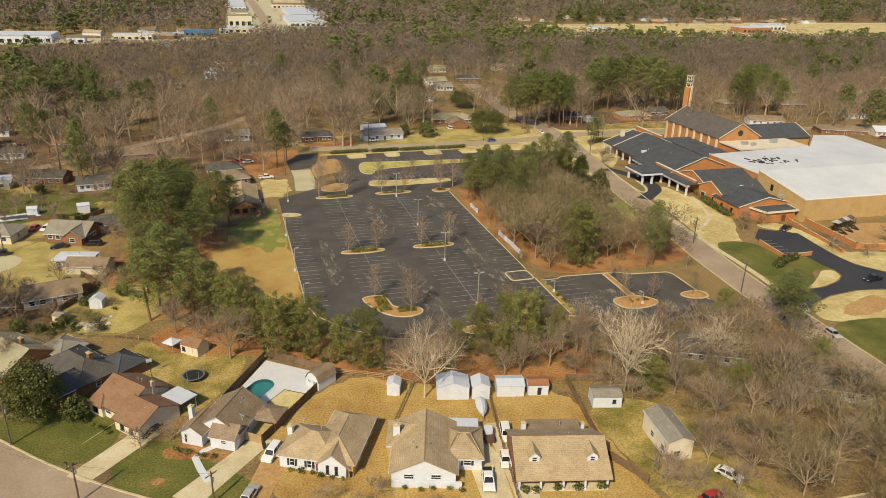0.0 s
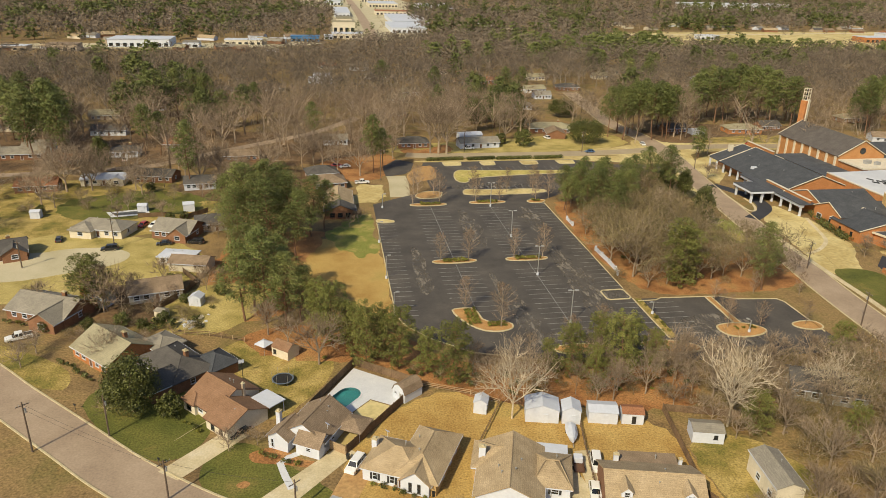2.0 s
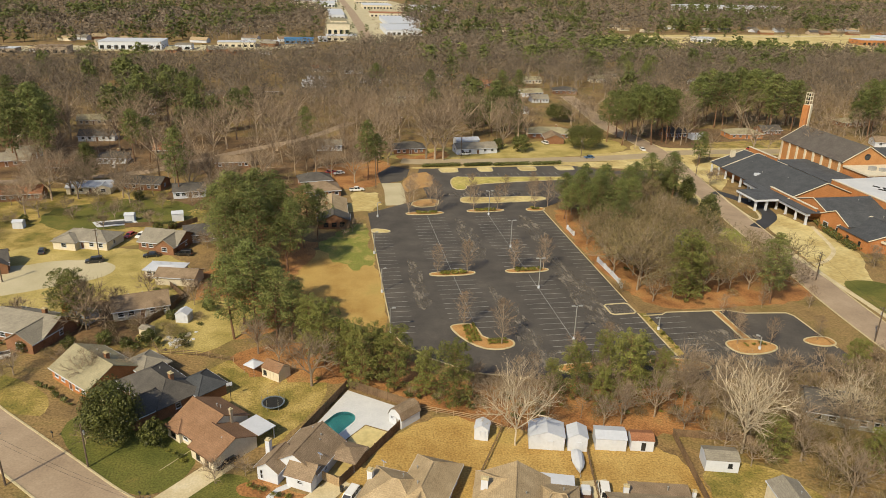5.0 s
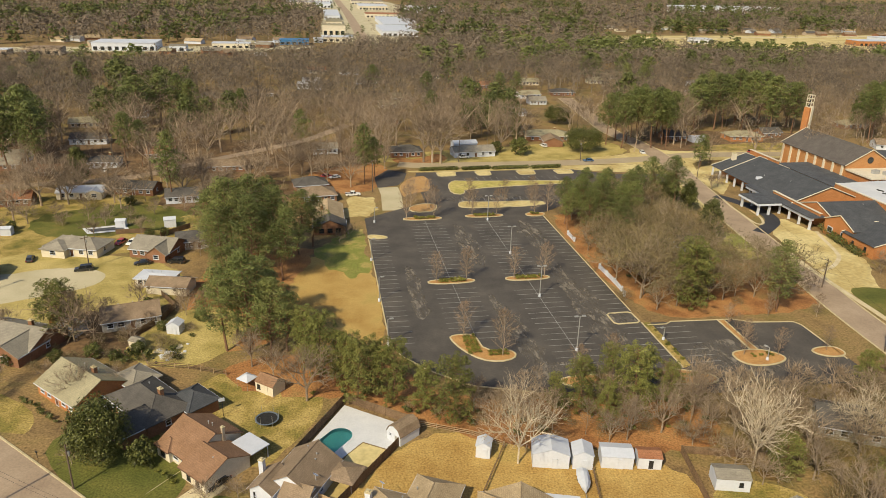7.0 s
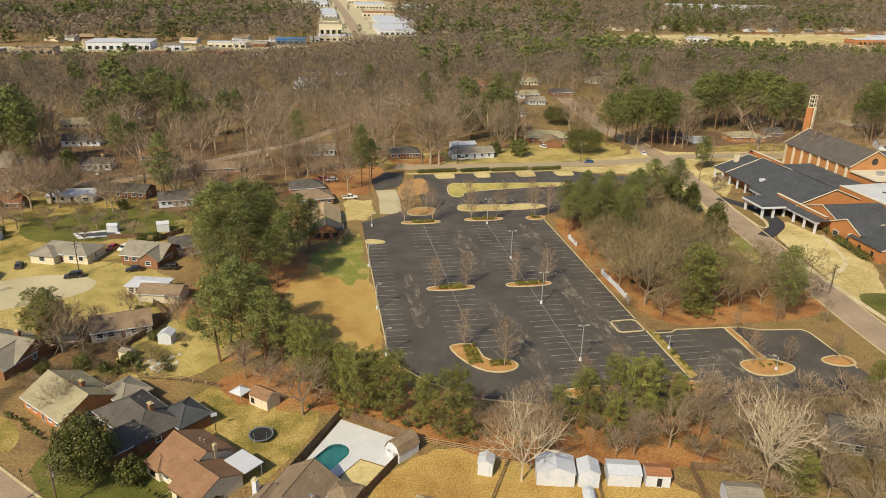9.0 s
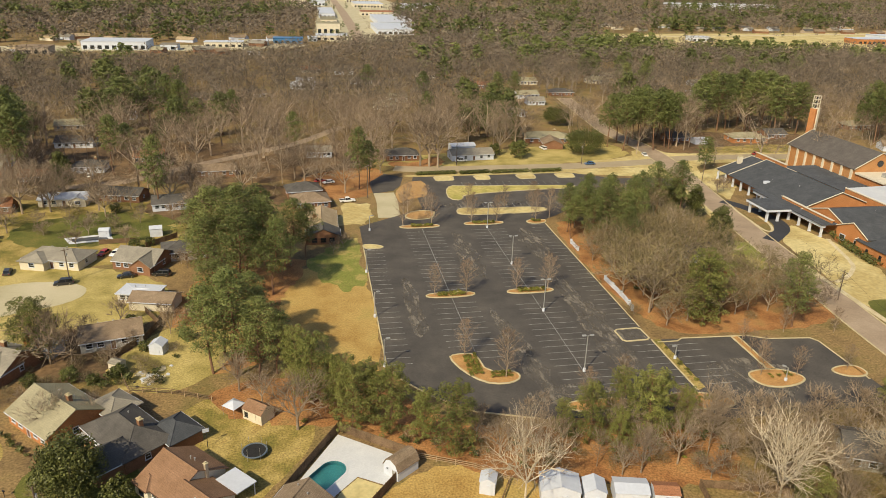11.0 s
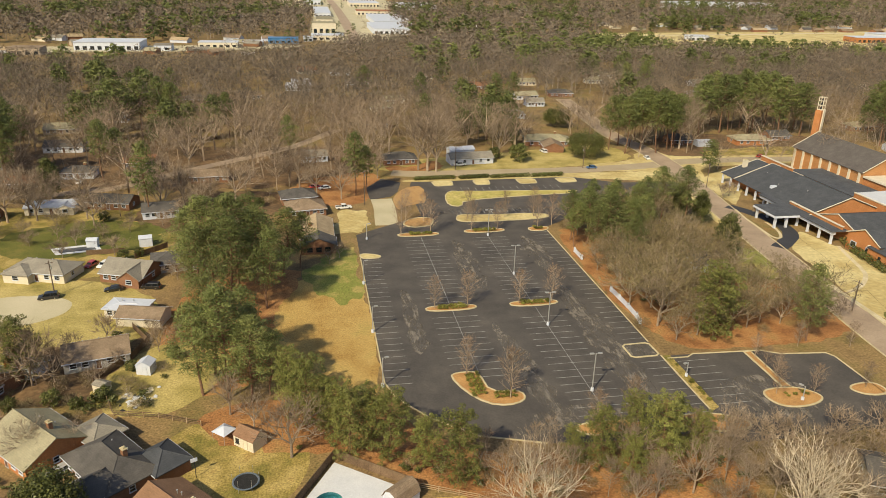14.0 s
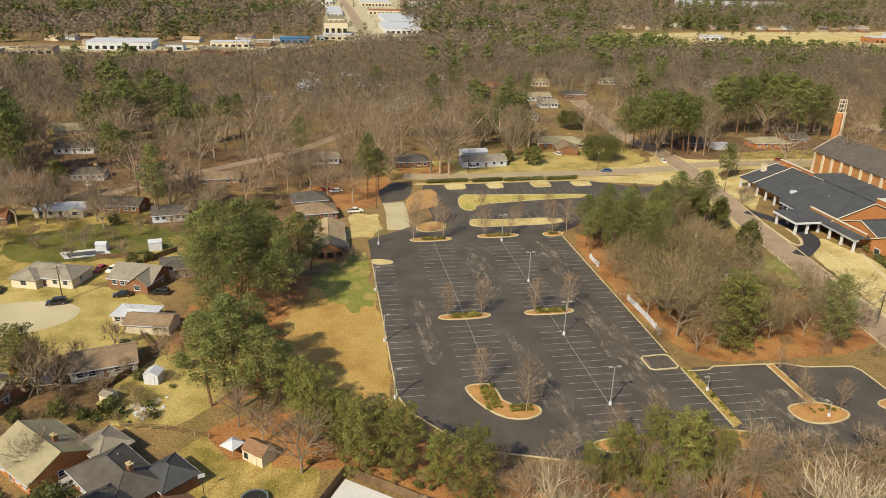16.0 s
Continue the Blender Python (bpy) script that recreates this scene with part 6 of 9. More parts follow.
for nm, protos, spots, wood, leaf, lab, wide in (
    ("woods_near", near_bare, n1, BARK, TWIG, "leafless winter trees between the houses", 1.25),
    ("woods_near_pines", near_pine, n2, PINE_BARK, NEEDLES, "pines among leafless trees and houses", 1.2),
    ("woods_middle", mid_bare, m1, WOODS_BARK, HAZED_TWIG, "dense leafless winter woods among houses", 1.2),
    ("woods_middle_pines", mid_pine, m2, PINE_BARK, NEEDLES, "scattered pines among leafless woods", 1.25),
    ("woods_far", far_bare, f1, WOODS_BARK, HAZED_TWIG, "distant leafless winter woods", 1.2),
    ("woods_far_pines", far_pine, f2, PINE_BARK, NEEDLES, "distant dark pine woods", 1.4),
    ("woods_horizon", hazy_bare, g1 + h1, WOODS_BARK, HAZED_TWIG, "leafless woods near the horizon", 1.2),
    ("woods_horizon_pines", hazy_pine, g2 + h2, PINE_BARK, NEEDLES, "pine woods near the horizon", 1.5),
):
    forest(nm, [p[1] for p in protos], spots, leaf, lab, wide)
    forest(nm + "_trunks", [p[0] for p in protos], spots, wood, "trunks and limbs of the " + lab, wide)


# ---- shrubs of the islands and hedges ----
def shrub_mesh(seed, w, h, n=90, size=0.22):
    rnd = random.Random(seed)
    v, f = [], []
    for i in range(10):
        a = rnd.uniform(0, 6.28)
        r = w * 0.28 * rnd.random() ** 0.5
        leaves(rnd, v, f, Vector((math.cos(a) * r, math.sin(a) * r, h * rnd.uniform(0.35, 0.68))), w * 0.24, n // 10, size, h / w, 0.5)
    return mesh_from("shrub", v, f, SHRUB_LEAF)


SHRUBS = [shrub_mesh(300 + i, 1.3, 0.9) for i in range(3)]
DARK_SHRUBS = []
for i in range(3):
    sm = shrub_mesh(310 + i, 1.6, 1.2, 110, 0.24)
    sm.materials[0] = DARK_LEAF
    DARK_SHRUBS.append(sm)


def shrub(x, y, s=1.0, z=0.2, dark=False, label="small clipped yellow-green shrub in an island"):
    o = new("clipped_shrub", (DARK_SHRUBS if dark else SHRUBS)[tr.randrange(3)])
    s *= 1.2
    o.matrix_world = pose(x, y, z, 0, 0, tr.uniform(0, 360)) @ Matrix.Diagonal((s, s, s * tr.uniform(0.8, 1.1), 1))
    tagged(o, label, "shrub", "clipped shrubs")
    return o


for cx, cy in ((-21, 41.7), (0.5, 41.7), (-21, 94), (0, 95), (18, 95)):
    n = 7 if cx < 10 else 3
    for i in range(n):
        for r in (-0.55, 0.55):
            shrub(cx + (i - n / 2 + 0.5) * 1.05 + tr.uniform(-0.2, 0.2), cy + r, tr.uniform(0.85, 1.1))
for r in range(3):
    for i in range(8):
        shrub(-21.8 - r * 1.1 + tr.uniform(-0.15, 0.15), 10.4 - i * 1.05 - r * 0.3 + tr.uniform(-0.2, 0.2), tr.uniform(0.75, 0.95))
for r in range(2):
    for i in range(5):
        shrub(-19.6 + i * 0.95 + tr.uniform(-0.15, 0.15), 2.5 - r * 1.2 + tr.uniform(-0.15, 0.15), tr.uniform(0.75, 0.95))
for i in range(14):
    shrub(16.5 + 6.5 * tr.random(), -13.2 + 1.8 * tr.random(), tr.uniform(0.7, 1.0), -0.2)
for i in range(6):
    shrub(37 + 7 * tr.random(), -6.5 + tr.uniform(-1, 1), tr.uniform(0.6, 0.9))
for i in range(8):
    shrub(21.8 + tr.uniform(-0.4, 0.4), -8 + 17 * tr.random(), tr.uniform(0.6, 0.9), 0.04)


def hedge(pts, w, h, label):
    """A clipped hedge along a line, as one leafy mesh."""
    rnd = random.Random(int(pts[0][0] * 10))
    v, f = [], []
    L = spline(pts, 8)
    for i in range(len(L) - 1):
        a, b = Vector(L[i]), Vector(L[i + 1])
        k = max(1, int((b - a).length / 0.9))
        for j in range(k):
            p = a.lerp(b, (j + 0.5) / k)
            leaves(rnd, v, f, Vector((p.x, p.y, h * 0.52)), w * 0.55, 80, 0.42, h / w, 0.55)
    return tagged(new("hedge", mesh_from("hedge", v, f, DARK_LEAF)), label, "hedge", "hedges")


for x0, x1 in ((-14, 2), (4, 16), (17, 33), (34, 47)):
    hedge([(x0, 154.6), ((x0 + x1) / 2, 155.2), (x1, 155.6)], 2.0, 1.5, "clipped dark hedge along the north kerb")
hedge([(112.5, 72), (109.4, 62), (108, 56)], 4.0, 2.2, "rounded dark hedge in front of the brick church hall")
hedge([(107.4, 54), (107, 46)], 3.4, 2.0, "rounded dark hedge in front of the brick church hall")
hedge([(92, 4), (97, 7), (103, 9)], 3.0, 1.6, "low dark hedge by the church drive")

# ---- buildings ----


def gable_wall(bm, cx, cy, w, d, h, rise, axis):
    """Four walls with gable triangles, as one solid."""
    x0, x1, y0, y1 = cx - w / 2, cx + w / 2, cy - d / 2, cy + d / 2
    if axis == "x":
        v = [(x0, y0, 0), (x1, y0, 0), (x1, y1, 0), (x0, y1, 0), (x0, y0, h), (x1, y0, h), (x1, y1, h), (x0, y1, h), (x0, cy, h + rise), (x1, cy, h + rise)]
        f = [(0, 1, 2, 3), (0, 1, 5, 4), (2, 3, 7, 6), (1, 2, 6, 9, 5), (3, 0, 4, 8, 7), (4, 5, 9, 8), (6, 7, 8, 9)]
    else:
        v = [(x0, y0, 0), (x1, y0, 0), (x1, y1, 0), (x0, y1, 0), (x0, y0, h), (x1, y0, h), (x1, y1, h), (x0, y1, h), (cx, y0, h + rise), (cx, y1, h + rise)]
        f = [(0, 1, 2, 3), (1, 2, 6, 5), (3, 0, 4, 7), (0, 1, 5, 8, 4), (2, 3, 7, 9, 6), (5, 6, 9, 8), (7, 4, 8, 9)]
    solid(bm, v, f)


def gable_roof(bm, cx, cy, w, d, h, rise, axis, over=0.45, th=0.16):
    """Two roof slabs with eaves and verges."""
    run = (d if axis == "x" else w) / 2
    length = (w if axis == "x" else d) / 2 + over * 0.7
    k = rise / run
    e = run + over
    for s in (-1, 1):
        prof = [(0, h + rise), (s * e, h - over * k), (s * e, h - over * k + th), (0, h + rise + th)]
        a, b = [], []
        for u, z in prof:
            a.append((cx - length, cy + u, z) if axis == "x" else (cx + u, cy - length, z))
            b.append((cx + length, cy + u, z) if axis == "x" else (cx + u, cy + length, z))
        solid(bm, a + b, [(0, 1, 2, 3), (4, 5, 6, 7), (0, 1, 5, 4), (1, 2, 6, 5), (2, 3, 7, 6), (3, 0, 4, 7)])


def hip_roof(bm, cx, cy, w, d, h, rise, axis, over=0.45, th=0.16):
    x0, x1, y0, y1 = cx - w / 2 - over, cx + w / 2 + over, cy - d / 2 - over, cy + d / 2 + over
    z = h - 0.12
    if axis == "x":
        r = max(0.2, (w - d) / 2)
        a, b = (cx - r, cy, h + rise), (cx + r, cy, h + rise)
        top = [(4, 5, 9, 8), (5, 6, 9), (6, 7, 8, 9), (7, 4, 8)]
    else:
        r = max(0.2, (d - w) / 2)
        a, b = (cx, cy - r, h + rise), (cx, cy + r, h + rise)
        top = [(4, 5, 8), (5, 6, 9, 8), (6, 7, 9), (7, 4, 8, 9)]
    v = [(x0, y0, z), (x1, y0, z), (x1, y1, z), (x0, y1, z), (x0, y0, z + th), (x1, y0, z + th), (x1, y1, z + th), (x0, y1, z + th), a, b]
    solid(bm, v, [(0, 1, 2, 3), (0, 1, 5, 4), (1, 2, 6, 5), (2, 3, 7, 6), (3, 0, 4, 7)] + top)


def ridge_cap(bm, cx, cy, w, d, h, rise, axis, over=0.45, hip=False):
    """Caps along the ridge, and along the hips of a hipped roof."""
    z = h + rise + 0.15
    if not hip:
        L = (w if axis == "x" else d) / 2 + over * 0.7
        p, q = ((cx - L, cy, z), (cx + L, cy, z)) if axis == "x" else ((cx, cy - L, z), (cx, cy + L, z))
        rod(bm, p, q, 0.13, n=6)
        return
    r = max(0.2, abs(w - d) / 2)
    z = h + rise - 0.02
    p, q = (Vector((cx - r, cy, z)), Vector((cx + r, cy, z))) if axis == "x" else (Vector((cx, cy - r, z)), Vector((cx, cy + r, z)))
    rod(bm, p, q, 0.13, n=6)
    for sx in (-1, 1):
        for sy in (-1, 1):
            c = Vector((cx + sx * (w / 2 + over), cy + sy * (d / 2 + over), h + 0.04))
            e = (p if sx < 0 else q) if axis == "x" else (p if sy < 0 else q)
            rod(bm, c, e, 0.1, n=5)


def opening(kind, parent, cx, cy, w, d, side, u, z, ow, oh, trim=None, shutters=None):
    """A framed window or door set in a wing's wall: frame, pane or leaf, sill, shutters."""
    at = {"s": (cx + u, cy - d / 2, 0), "n": (cx + u, cy + d / 2, 180), "w": (cx - w / 2, cy + u, -90), "e": (cx + w / 2, cy + u, 90)}[side]
    m = pose(at[0], at[1], z, 0, 0, at[2])
    trim = trim or WHITE
    b = bmesh.new()
    for bx, bz, sx, sz in ((-ow / 2, 0, 0.1, oh), (ow / 2, 0, 0.1, oh), (0, 0, ow + 0.1, 0.1), (0, oh - 0.1, ow + 0.1, 0.1)):
        box(b, bx, -0.02, bz, sx, 0.12, sz)
    if kind == "window":
        box(b, 0, -0.02, oh / 2 - 0.03, ow, 0.1, 0.06)
    o = part(kind, b, trim, parent)
    o.matrix_basis = m
    b = bmesh.new()
    box(b, 0, -0.005, 0.06, ow - 0.08, 0.05, oh - 0.12)
    part("pane" if kind == "window" else "door_leaf", b, PANE if kind == "window" else (shutters or BROWN_DOOR), o)
    if kind == "window":
        b = bmesh.new()
        box(b, 0, -0.07, -0.07, ow + 0.25, 0.16, 0.07)
        part("sill", b, trim, o)
        if shutters:
            for sx in (-1, 1):
                b = bmesh.new()
                box(b, sx * (ow / 2 + 0.26), -0.04, 0, 0.38, 0.06, oh)
                part("shutter", b, shutters, o)
    return o


BROWN_DOOR = surface("brown_door", [(0.1, 0.05, 0.03), (0.14, 0.075, 0.045)], scale=1, rough=0.5, bump=0.05)
DARK_SHUTTER = surface("dark_shutters", [(0.03, 0.03, 0.032), (0.05, 0.05, 0.052)], scale=1, rough=0.6, bump=0.05)


def wing(h_ob, cx, cy, w, d, h, rise, axis, style, wall, roof, gable=None, over=0.45):
    b = bmesh.new()
    if style == "gable":
        gable_wall(b, cx, cy, w, d, h, rise - 0.02, axis)
    else:
        box(b, cx, cy, 0, w, d, h)
    part("wall", b, wall, h_ob)
    b = bmesh.new()
    (gable_roof if style == "gable" else hip_roof)(b, cx, cy, w, d, h, rise, axis, over)
    r = part("roof", b, roof, h_ob)
    b = bmesh.new()
    ridge_cap(b, cx, cy, w, d, h, rise, axis, over, style == "hip")
    part("ridge_cap", b, roof, r)
    # fascia boards along the eaves
    for s in (-1, 1):
        k = rise / ((d if axis == "x" else w) / 2)
        b = bmesh.new()
        if axis == "x":
            box(b, cx, cy + s * (d / 2 + over + 0.02), h - (over * k if style == "gable" else 0.12) - 0.04, w + over * 1.4, 0.05, 0.2)
        else:
            box(b, cx + s * (w / 2 + over + 0.02), cy, h - (over * k if style == "gable" else 0.12) - 0.04, 0.05, d + over * 1.4, 0.2)
        part("fascia", b, gable or WHITE, r)
    return r


def chimney(h_ob, x, y, top, sx=1.0, sy=0.7, matl=None):
    b = bmesh.new()
    box(b, x, y, 0.0, sx, sy, top)
    c = part("chimney", b, matl or BROWN_BRICK, h_ob)
    b = bmesh.new()
    box(b, x, y, top, sx + 0.16, sy + 0.16, 0.12)
    box(b, x, y, top + 0.1, sx * 0.5, sy * 0.5, 0.25)
    part("chimney_cap", b, KERB, c)


def vents(h_ob, spots):
    for x, y, z in spots:
        b = bmesh.new()
        rod(b, (x, y, z - 0.5), (x, y, z + 0.35), 0.07, n=8)
        rod(b, (x, y, z + 0.3), (x, y, z + 0.42), 0.14, n=8)
        part("roof_vent", b, GALV, h_ob)


def dish(h_ob, x, y, z, r=0.5):
    """A satellite dish on a short mast."""
    b = bmesh.new()
    rod(b, (x, y, z - 0.6), (x, y, z + 0.4), 0.04, n=6)
    m = pose(x, y, z + 0.55, 40, 0, 150)
    res = bmesh.ops.create_uvsphere(b, u_segments=14, v_segments=8, radius=1, matrix=m @ Matrix.Diagonal((r, r, r * 0.25, 1)))
    bmesh.ops.delete(b, geom=[v for v in res["verts"] if (m.inverted() @ v.co).z > 0.01], context="VERTS")
    part("satellite_dish", b, WHITE, h_ob)


def house(x, y, ang, label, name="house", group="houses of the neighbourhood"):
    return thing(name, x, y, 0, ang, label, "house", group)


def ranch(x, y, ang, w, d, roofm, wallm, label, style="gable", rise=2.0, ell=None, chim=True, h=2.6, trim=None, shut=None):
    """A one-storey house with windows, a door and perhaps a cross wing (ell: side, width, depth)."""
    o = house(x, y, ang, label)
    wing(o, 0, 0, w, d, h, rise, "x", style, wallm, roofm, trim)
    for i, u in enumerate((-0.36, -0.18, 0.2, 0.38)):
        for sd in ("s", "n"):
            opening("window", o, 0, 0, w, d, sd, u * w, 0.95, 1.3, 1.25, trim, shut if sd == "s" else None)
    opening("window", o, 0, 0, w, d, "w", 0.5, 0.95, 1.0, 1.2, trim)
    opening("window", o, 0, 0, w, d, "e", -0.5, 0.95, 1.0, 1.2, trim)
    opening("door", o, 0, 0, w, d, "s", 0.02 * w, 0.02, 1.0, 2.1, trim)
    if ell:
        sx, ew, ed = ell
        cx, cy = sx * (w / 2 - ew / 2 - 0.3), -d / 2 - ed / 2 + d * 0.25
        wing(o, cx, cy, ew, ed + d * 0.5, h - 0.06, rise * 0.86, "y", style, wallm, roofm, trim)
        opening("window", o, cx, cy, ew, ed + d * 0.5, "s", 0, 0.9, 1.6, 1.3, trim, shut)
    if chim:
        chimney(o, w * 0.18, d * 0.12, h + rise + 0.7)
    vents(o, [(-w * 0.2, d * 0.2, h + rise * 0.62), (w * 0.05, d * 0.28, h + rise * 0.5)])
    return o


# dormer house
o = house(-7.0, -60.0, -13.1, "tan-roofed house with two white dormers and a columned porch")
W4, D4, H4, R4 = 15.0, 12.6, 2.6, 3.2
b = bmesh.new()
gable_wall(b, 0, 1.0, W4, D4 - 2.0, H4, R4 - 0.55, "x")
part("wall", b, BROWN_BRICK, o)
b = bmesh.new()
gable_roof(b, 0, 0, W4, D4, H4, R4, "x", 0.5)
r = part("roof", b, TAN_ROOF, o)
b = bmesh.new()
ridge_cap(b, 0, 0, W4, D4, H4, R4, "x", 0.5)
part("ridge_cap", b, TAN_ROOF, r)
b = bmesh.new()
box(b, 0, -D4 / 2 + 0.1, H4 - 0.45, W4 + 0.6, 0.25, 0.3)
part("beam", b, WHITE, o)
for u in (-7.2, -3.7, 0.0, 3.6, 7.2):
    b = bmesh.new()
    box(b, u, -D4 / 2 + 0.25, 0, 0.34, 0.34, H4 - 0.3)
    box(b, u, -D4 / 2 + 0.25, 0, 0.5, 0.5, 0.18)
    box(b, u, -D4 / 2 + 0.25, H4 - 0.55, 0.5, 0.5, 0.14)
    part("porch_column", b, WHITE, o)
b = bmesh.new()
box(b, 0, -D4 / 2 + 1.0, 0, W4 - 0.4, 2.2, 0.14)
part("porch_floor", b, CONCRETE, o)
for u in (-5.4, -1.9, 1.7, 5.4):
    opening("window", o, 0, 1.0, W4, D4 - 2.0, "s", u, 0.7, 1.7, 1.5, WHITE)
opening("door", o, 0, 1.0, W4, D4 - 2.0, "s", 3.5, 0.1, 1.0, 2.1, WHITE)
for u in (-4.6, 5.0):
    b = bmesh.new()
    gable_wall(b, u, -2.6, 1.7, 2.6, 4.9, 0.7, "y")
    dm = part("dormer", b, WHITE, o, "small white dormer")
    b = bmesh.new()
    gable_roof(b, u, -2.4, 1.7, 3.0, 4.9, 0.75, "y", 0.22, 0.1)
    part("dormer_roof", b, TAN_ROOF, dm)
    w_ = opening("window", o, u, -2.6, 1.7, 2.6, "s", 0, 3.9, 0.8, 1.0, WHITE)
b = bmesh.new()
box(b, 1.0, D4 / 2 + 1.6, 2.3, 9.6, 3.6, 0.2)
part("rear_roof", b, UMBER_ROOF, o, "flat brown rear addition roof")
b = bmesh.new()
box(b, 1.0, D4 / 2 + 1.5, 0, 9.0, 3.0, 2.3)
part("rear_wall", b, BROWN_BRICK, o)
chimney(o, -4.6, D4 / 2 + 0.4, 3.9, 0.8, 0.6, WHITE)
chimney(o, 6.0, D4 / 2 + 0.4, 3.7, 0.5, 0.5, WHITE)
vents(o, [(2.2, D4 / 2 + 1.6, 2.9), (0.6, -1.6, 5.1), (2.2, 1.8, 5.0)])

# white gable house
o = house(-30.0 + 0.284 * 6.9, -59.2 + 0.959 * 6.9, -16.5, "tan-roofed house with a broad white front gable")
wing(o, 0, 0, 10.4, 13.8, 2.5, 2.5, "y", "gable", WHITE, TAN_ROOF)
wing(o, 6.6, 1.2, 6.0, 8.2, 2.46, 2.05, "x", "hip", WHITE, TAN_ROOF)
wing(o, -2.2, 3.4, 8.0, 6.6, 2.44, 2.0, "x", "hip", TAN_BRICK, TAN_ROOF)
b = bmesh.new()
box(b, 6.6, 6.6, 2.35, 5.6, 3.4, 0.14)
part("patio_roof", b, METAL_WHITE, o, "white metal patio cover")
for u in (4.2, 9.0):
    b = bmesh.new()
    box(b, u, 8.0, 0, 0.12, 0.12, 2.35)
    part("patio_post", b, WHITE, o)
b = bmesh.new()
box(b, 0.5, -7.3, 0, 11.4, 0.5, 1.1)
part("planter_wall", b, WHITE, o, "low white garden wall")
for u in (-2.4, 2.0):
    opening("window", o, 0, 0, 10.4, 13.8, "s", u, 1.2, 1.6, 1.0, WHITE)
opening("window", o, 6.6, 1.2, 6.0, 8.2, "s", 0.6, 1.0, 1.2, 1.1, WHITE, DARK_SHUTTER)
opening("door", o, 6.6, 1.2, 6.0, 8.2, "s", -2.0, 0.05, 0.95, 2.05, WHITE)
chimney(o, -4.9, 2.0, 5.2, 1.1, 0.8, WHITE)
vents(o, [(1.6, 0.4, 4.4), (-2.0, -1.6, 4.3), (7.4, 2.8, 3.9), (0.8, -2.6, 4.8), (-1.4, -3.4, 4.6)])

# tan house with a small front gable
o = house(-51.8 + 0.894 * 6.1 + 0.448 * 6.4, -49.0 - 0.448 * 6.1 + 0.894 * 6.4, -26.6, "tan-roofed house with white front walls and dark shutters")
wing(o, -1.6, -2.0, 9.6, 8.4, 2.5, 2.3, "x", "hip", WHITE, TAN_ROOF)
wing(o, 2.7, 0.5, 7.2, 13.4, 2.54, 2.5, "y", "hip", TAN_BRICK, TAN_ROOF)
wing(o, 2.9, -5.2, 4.8, 3.4, 2.5, 1.9, "y", "gable", WHITE, TAN_ROOF)
for u in (-0.75, 0.75):
    opening("window", o, 2.9, -5.2, 4.8, 3.4, "s", u, 0.5, 0.45, 1.7, DARK_SHUTTER)
for u in (-2.6, 0.4):
    opening("window", o, -1.6, -2.0, 9.6, 8.4, "s", u, 0.6, 0.8, 1.5, WHITE, DARK_SHUTTER)
opening("door", o, -1.6, -2.0, 9.6, 8.4, "s", 2.0, 0.05, 1.0, 2.1, WHITE)
for u in (-3.0, 1.0, 4.0):
    opening("window", o, 2.7, 0.5, 7.2, 13.4, "e", u, 0.9, 0.9, 1.3, WHITE)
chimney(o, -6.5, -0.6, 4.2, 0.9, 0.9, WHITE)
dish(o, -5.4, 2.4, 3.4)
vents(o, [(1.8, -1.6, 4.6), (-1.0, -0.4, 4.3), (0.2, 3.0, 3.6)])

# pool house
o = house(-60.3, -36.45, -30, "white house with a steep brown roof beside a swimming pool")
wing(o, 0.2, 1.4, 8.2, 9.2, 2.7, 2.5, "y", "gable", WHITE, UMBER_ROOF)
wing(o, -3.6, -2.6, 3.9, 5.4, 2.6, 1.3, "y", "gable", WHITE, UMBER_ROOF)
wing(o, 2.0, -2.9, 4.6, 4.0, 2.5, 1.4, "x", "gable", WHITE, UMBER_ROOF)
b = bmesh.new()
hip_roof(b, 6.2, 4.0, 4.6, 4.2, 2.3, 1.0, "x")
part("porch_roof", b, UMBER_ROOF, o, "small hipped back porch roof")
for px, py in ((8.3, 2.1), (8.3, 5.9), (4.4, 5.9)):
    b = bmesh.new()
    box(b, px, py, 0, 0.16, 0.16, 2.3)
    part("porch_post", b, WHITE, o)
opening("window", o, 2.0, -2.9, 4.6, 4.0, "s", 0.2, 1.1, 0.9, 0.8, WHITE)
opening("window", o, -3.6, -2.6, 3.9, 5.4, "s", -1.1, 0.4, 0.5, 1.8, WHITE)
opening("door", o, 0.2, 1.4, 8.2, 9.2, "s", -1.0, 0.05, 1.0, 2.1, WHITE)
opening("window", o, 0.2, 1.4, 8.2, 9.2, "e", -1.6, 1.1, 0.8, 0.9, WHITE)
chimney(o, -5.9, -1.2, 4.9, 0.8, 0.8, WHITE)
dish(o, 3.6, -0.6, 3.9)
vents(o, [(-0.8, 4.6, 4.7), (1.4, 3.6, 4.5), (1.7, 2.6, 4.2)])

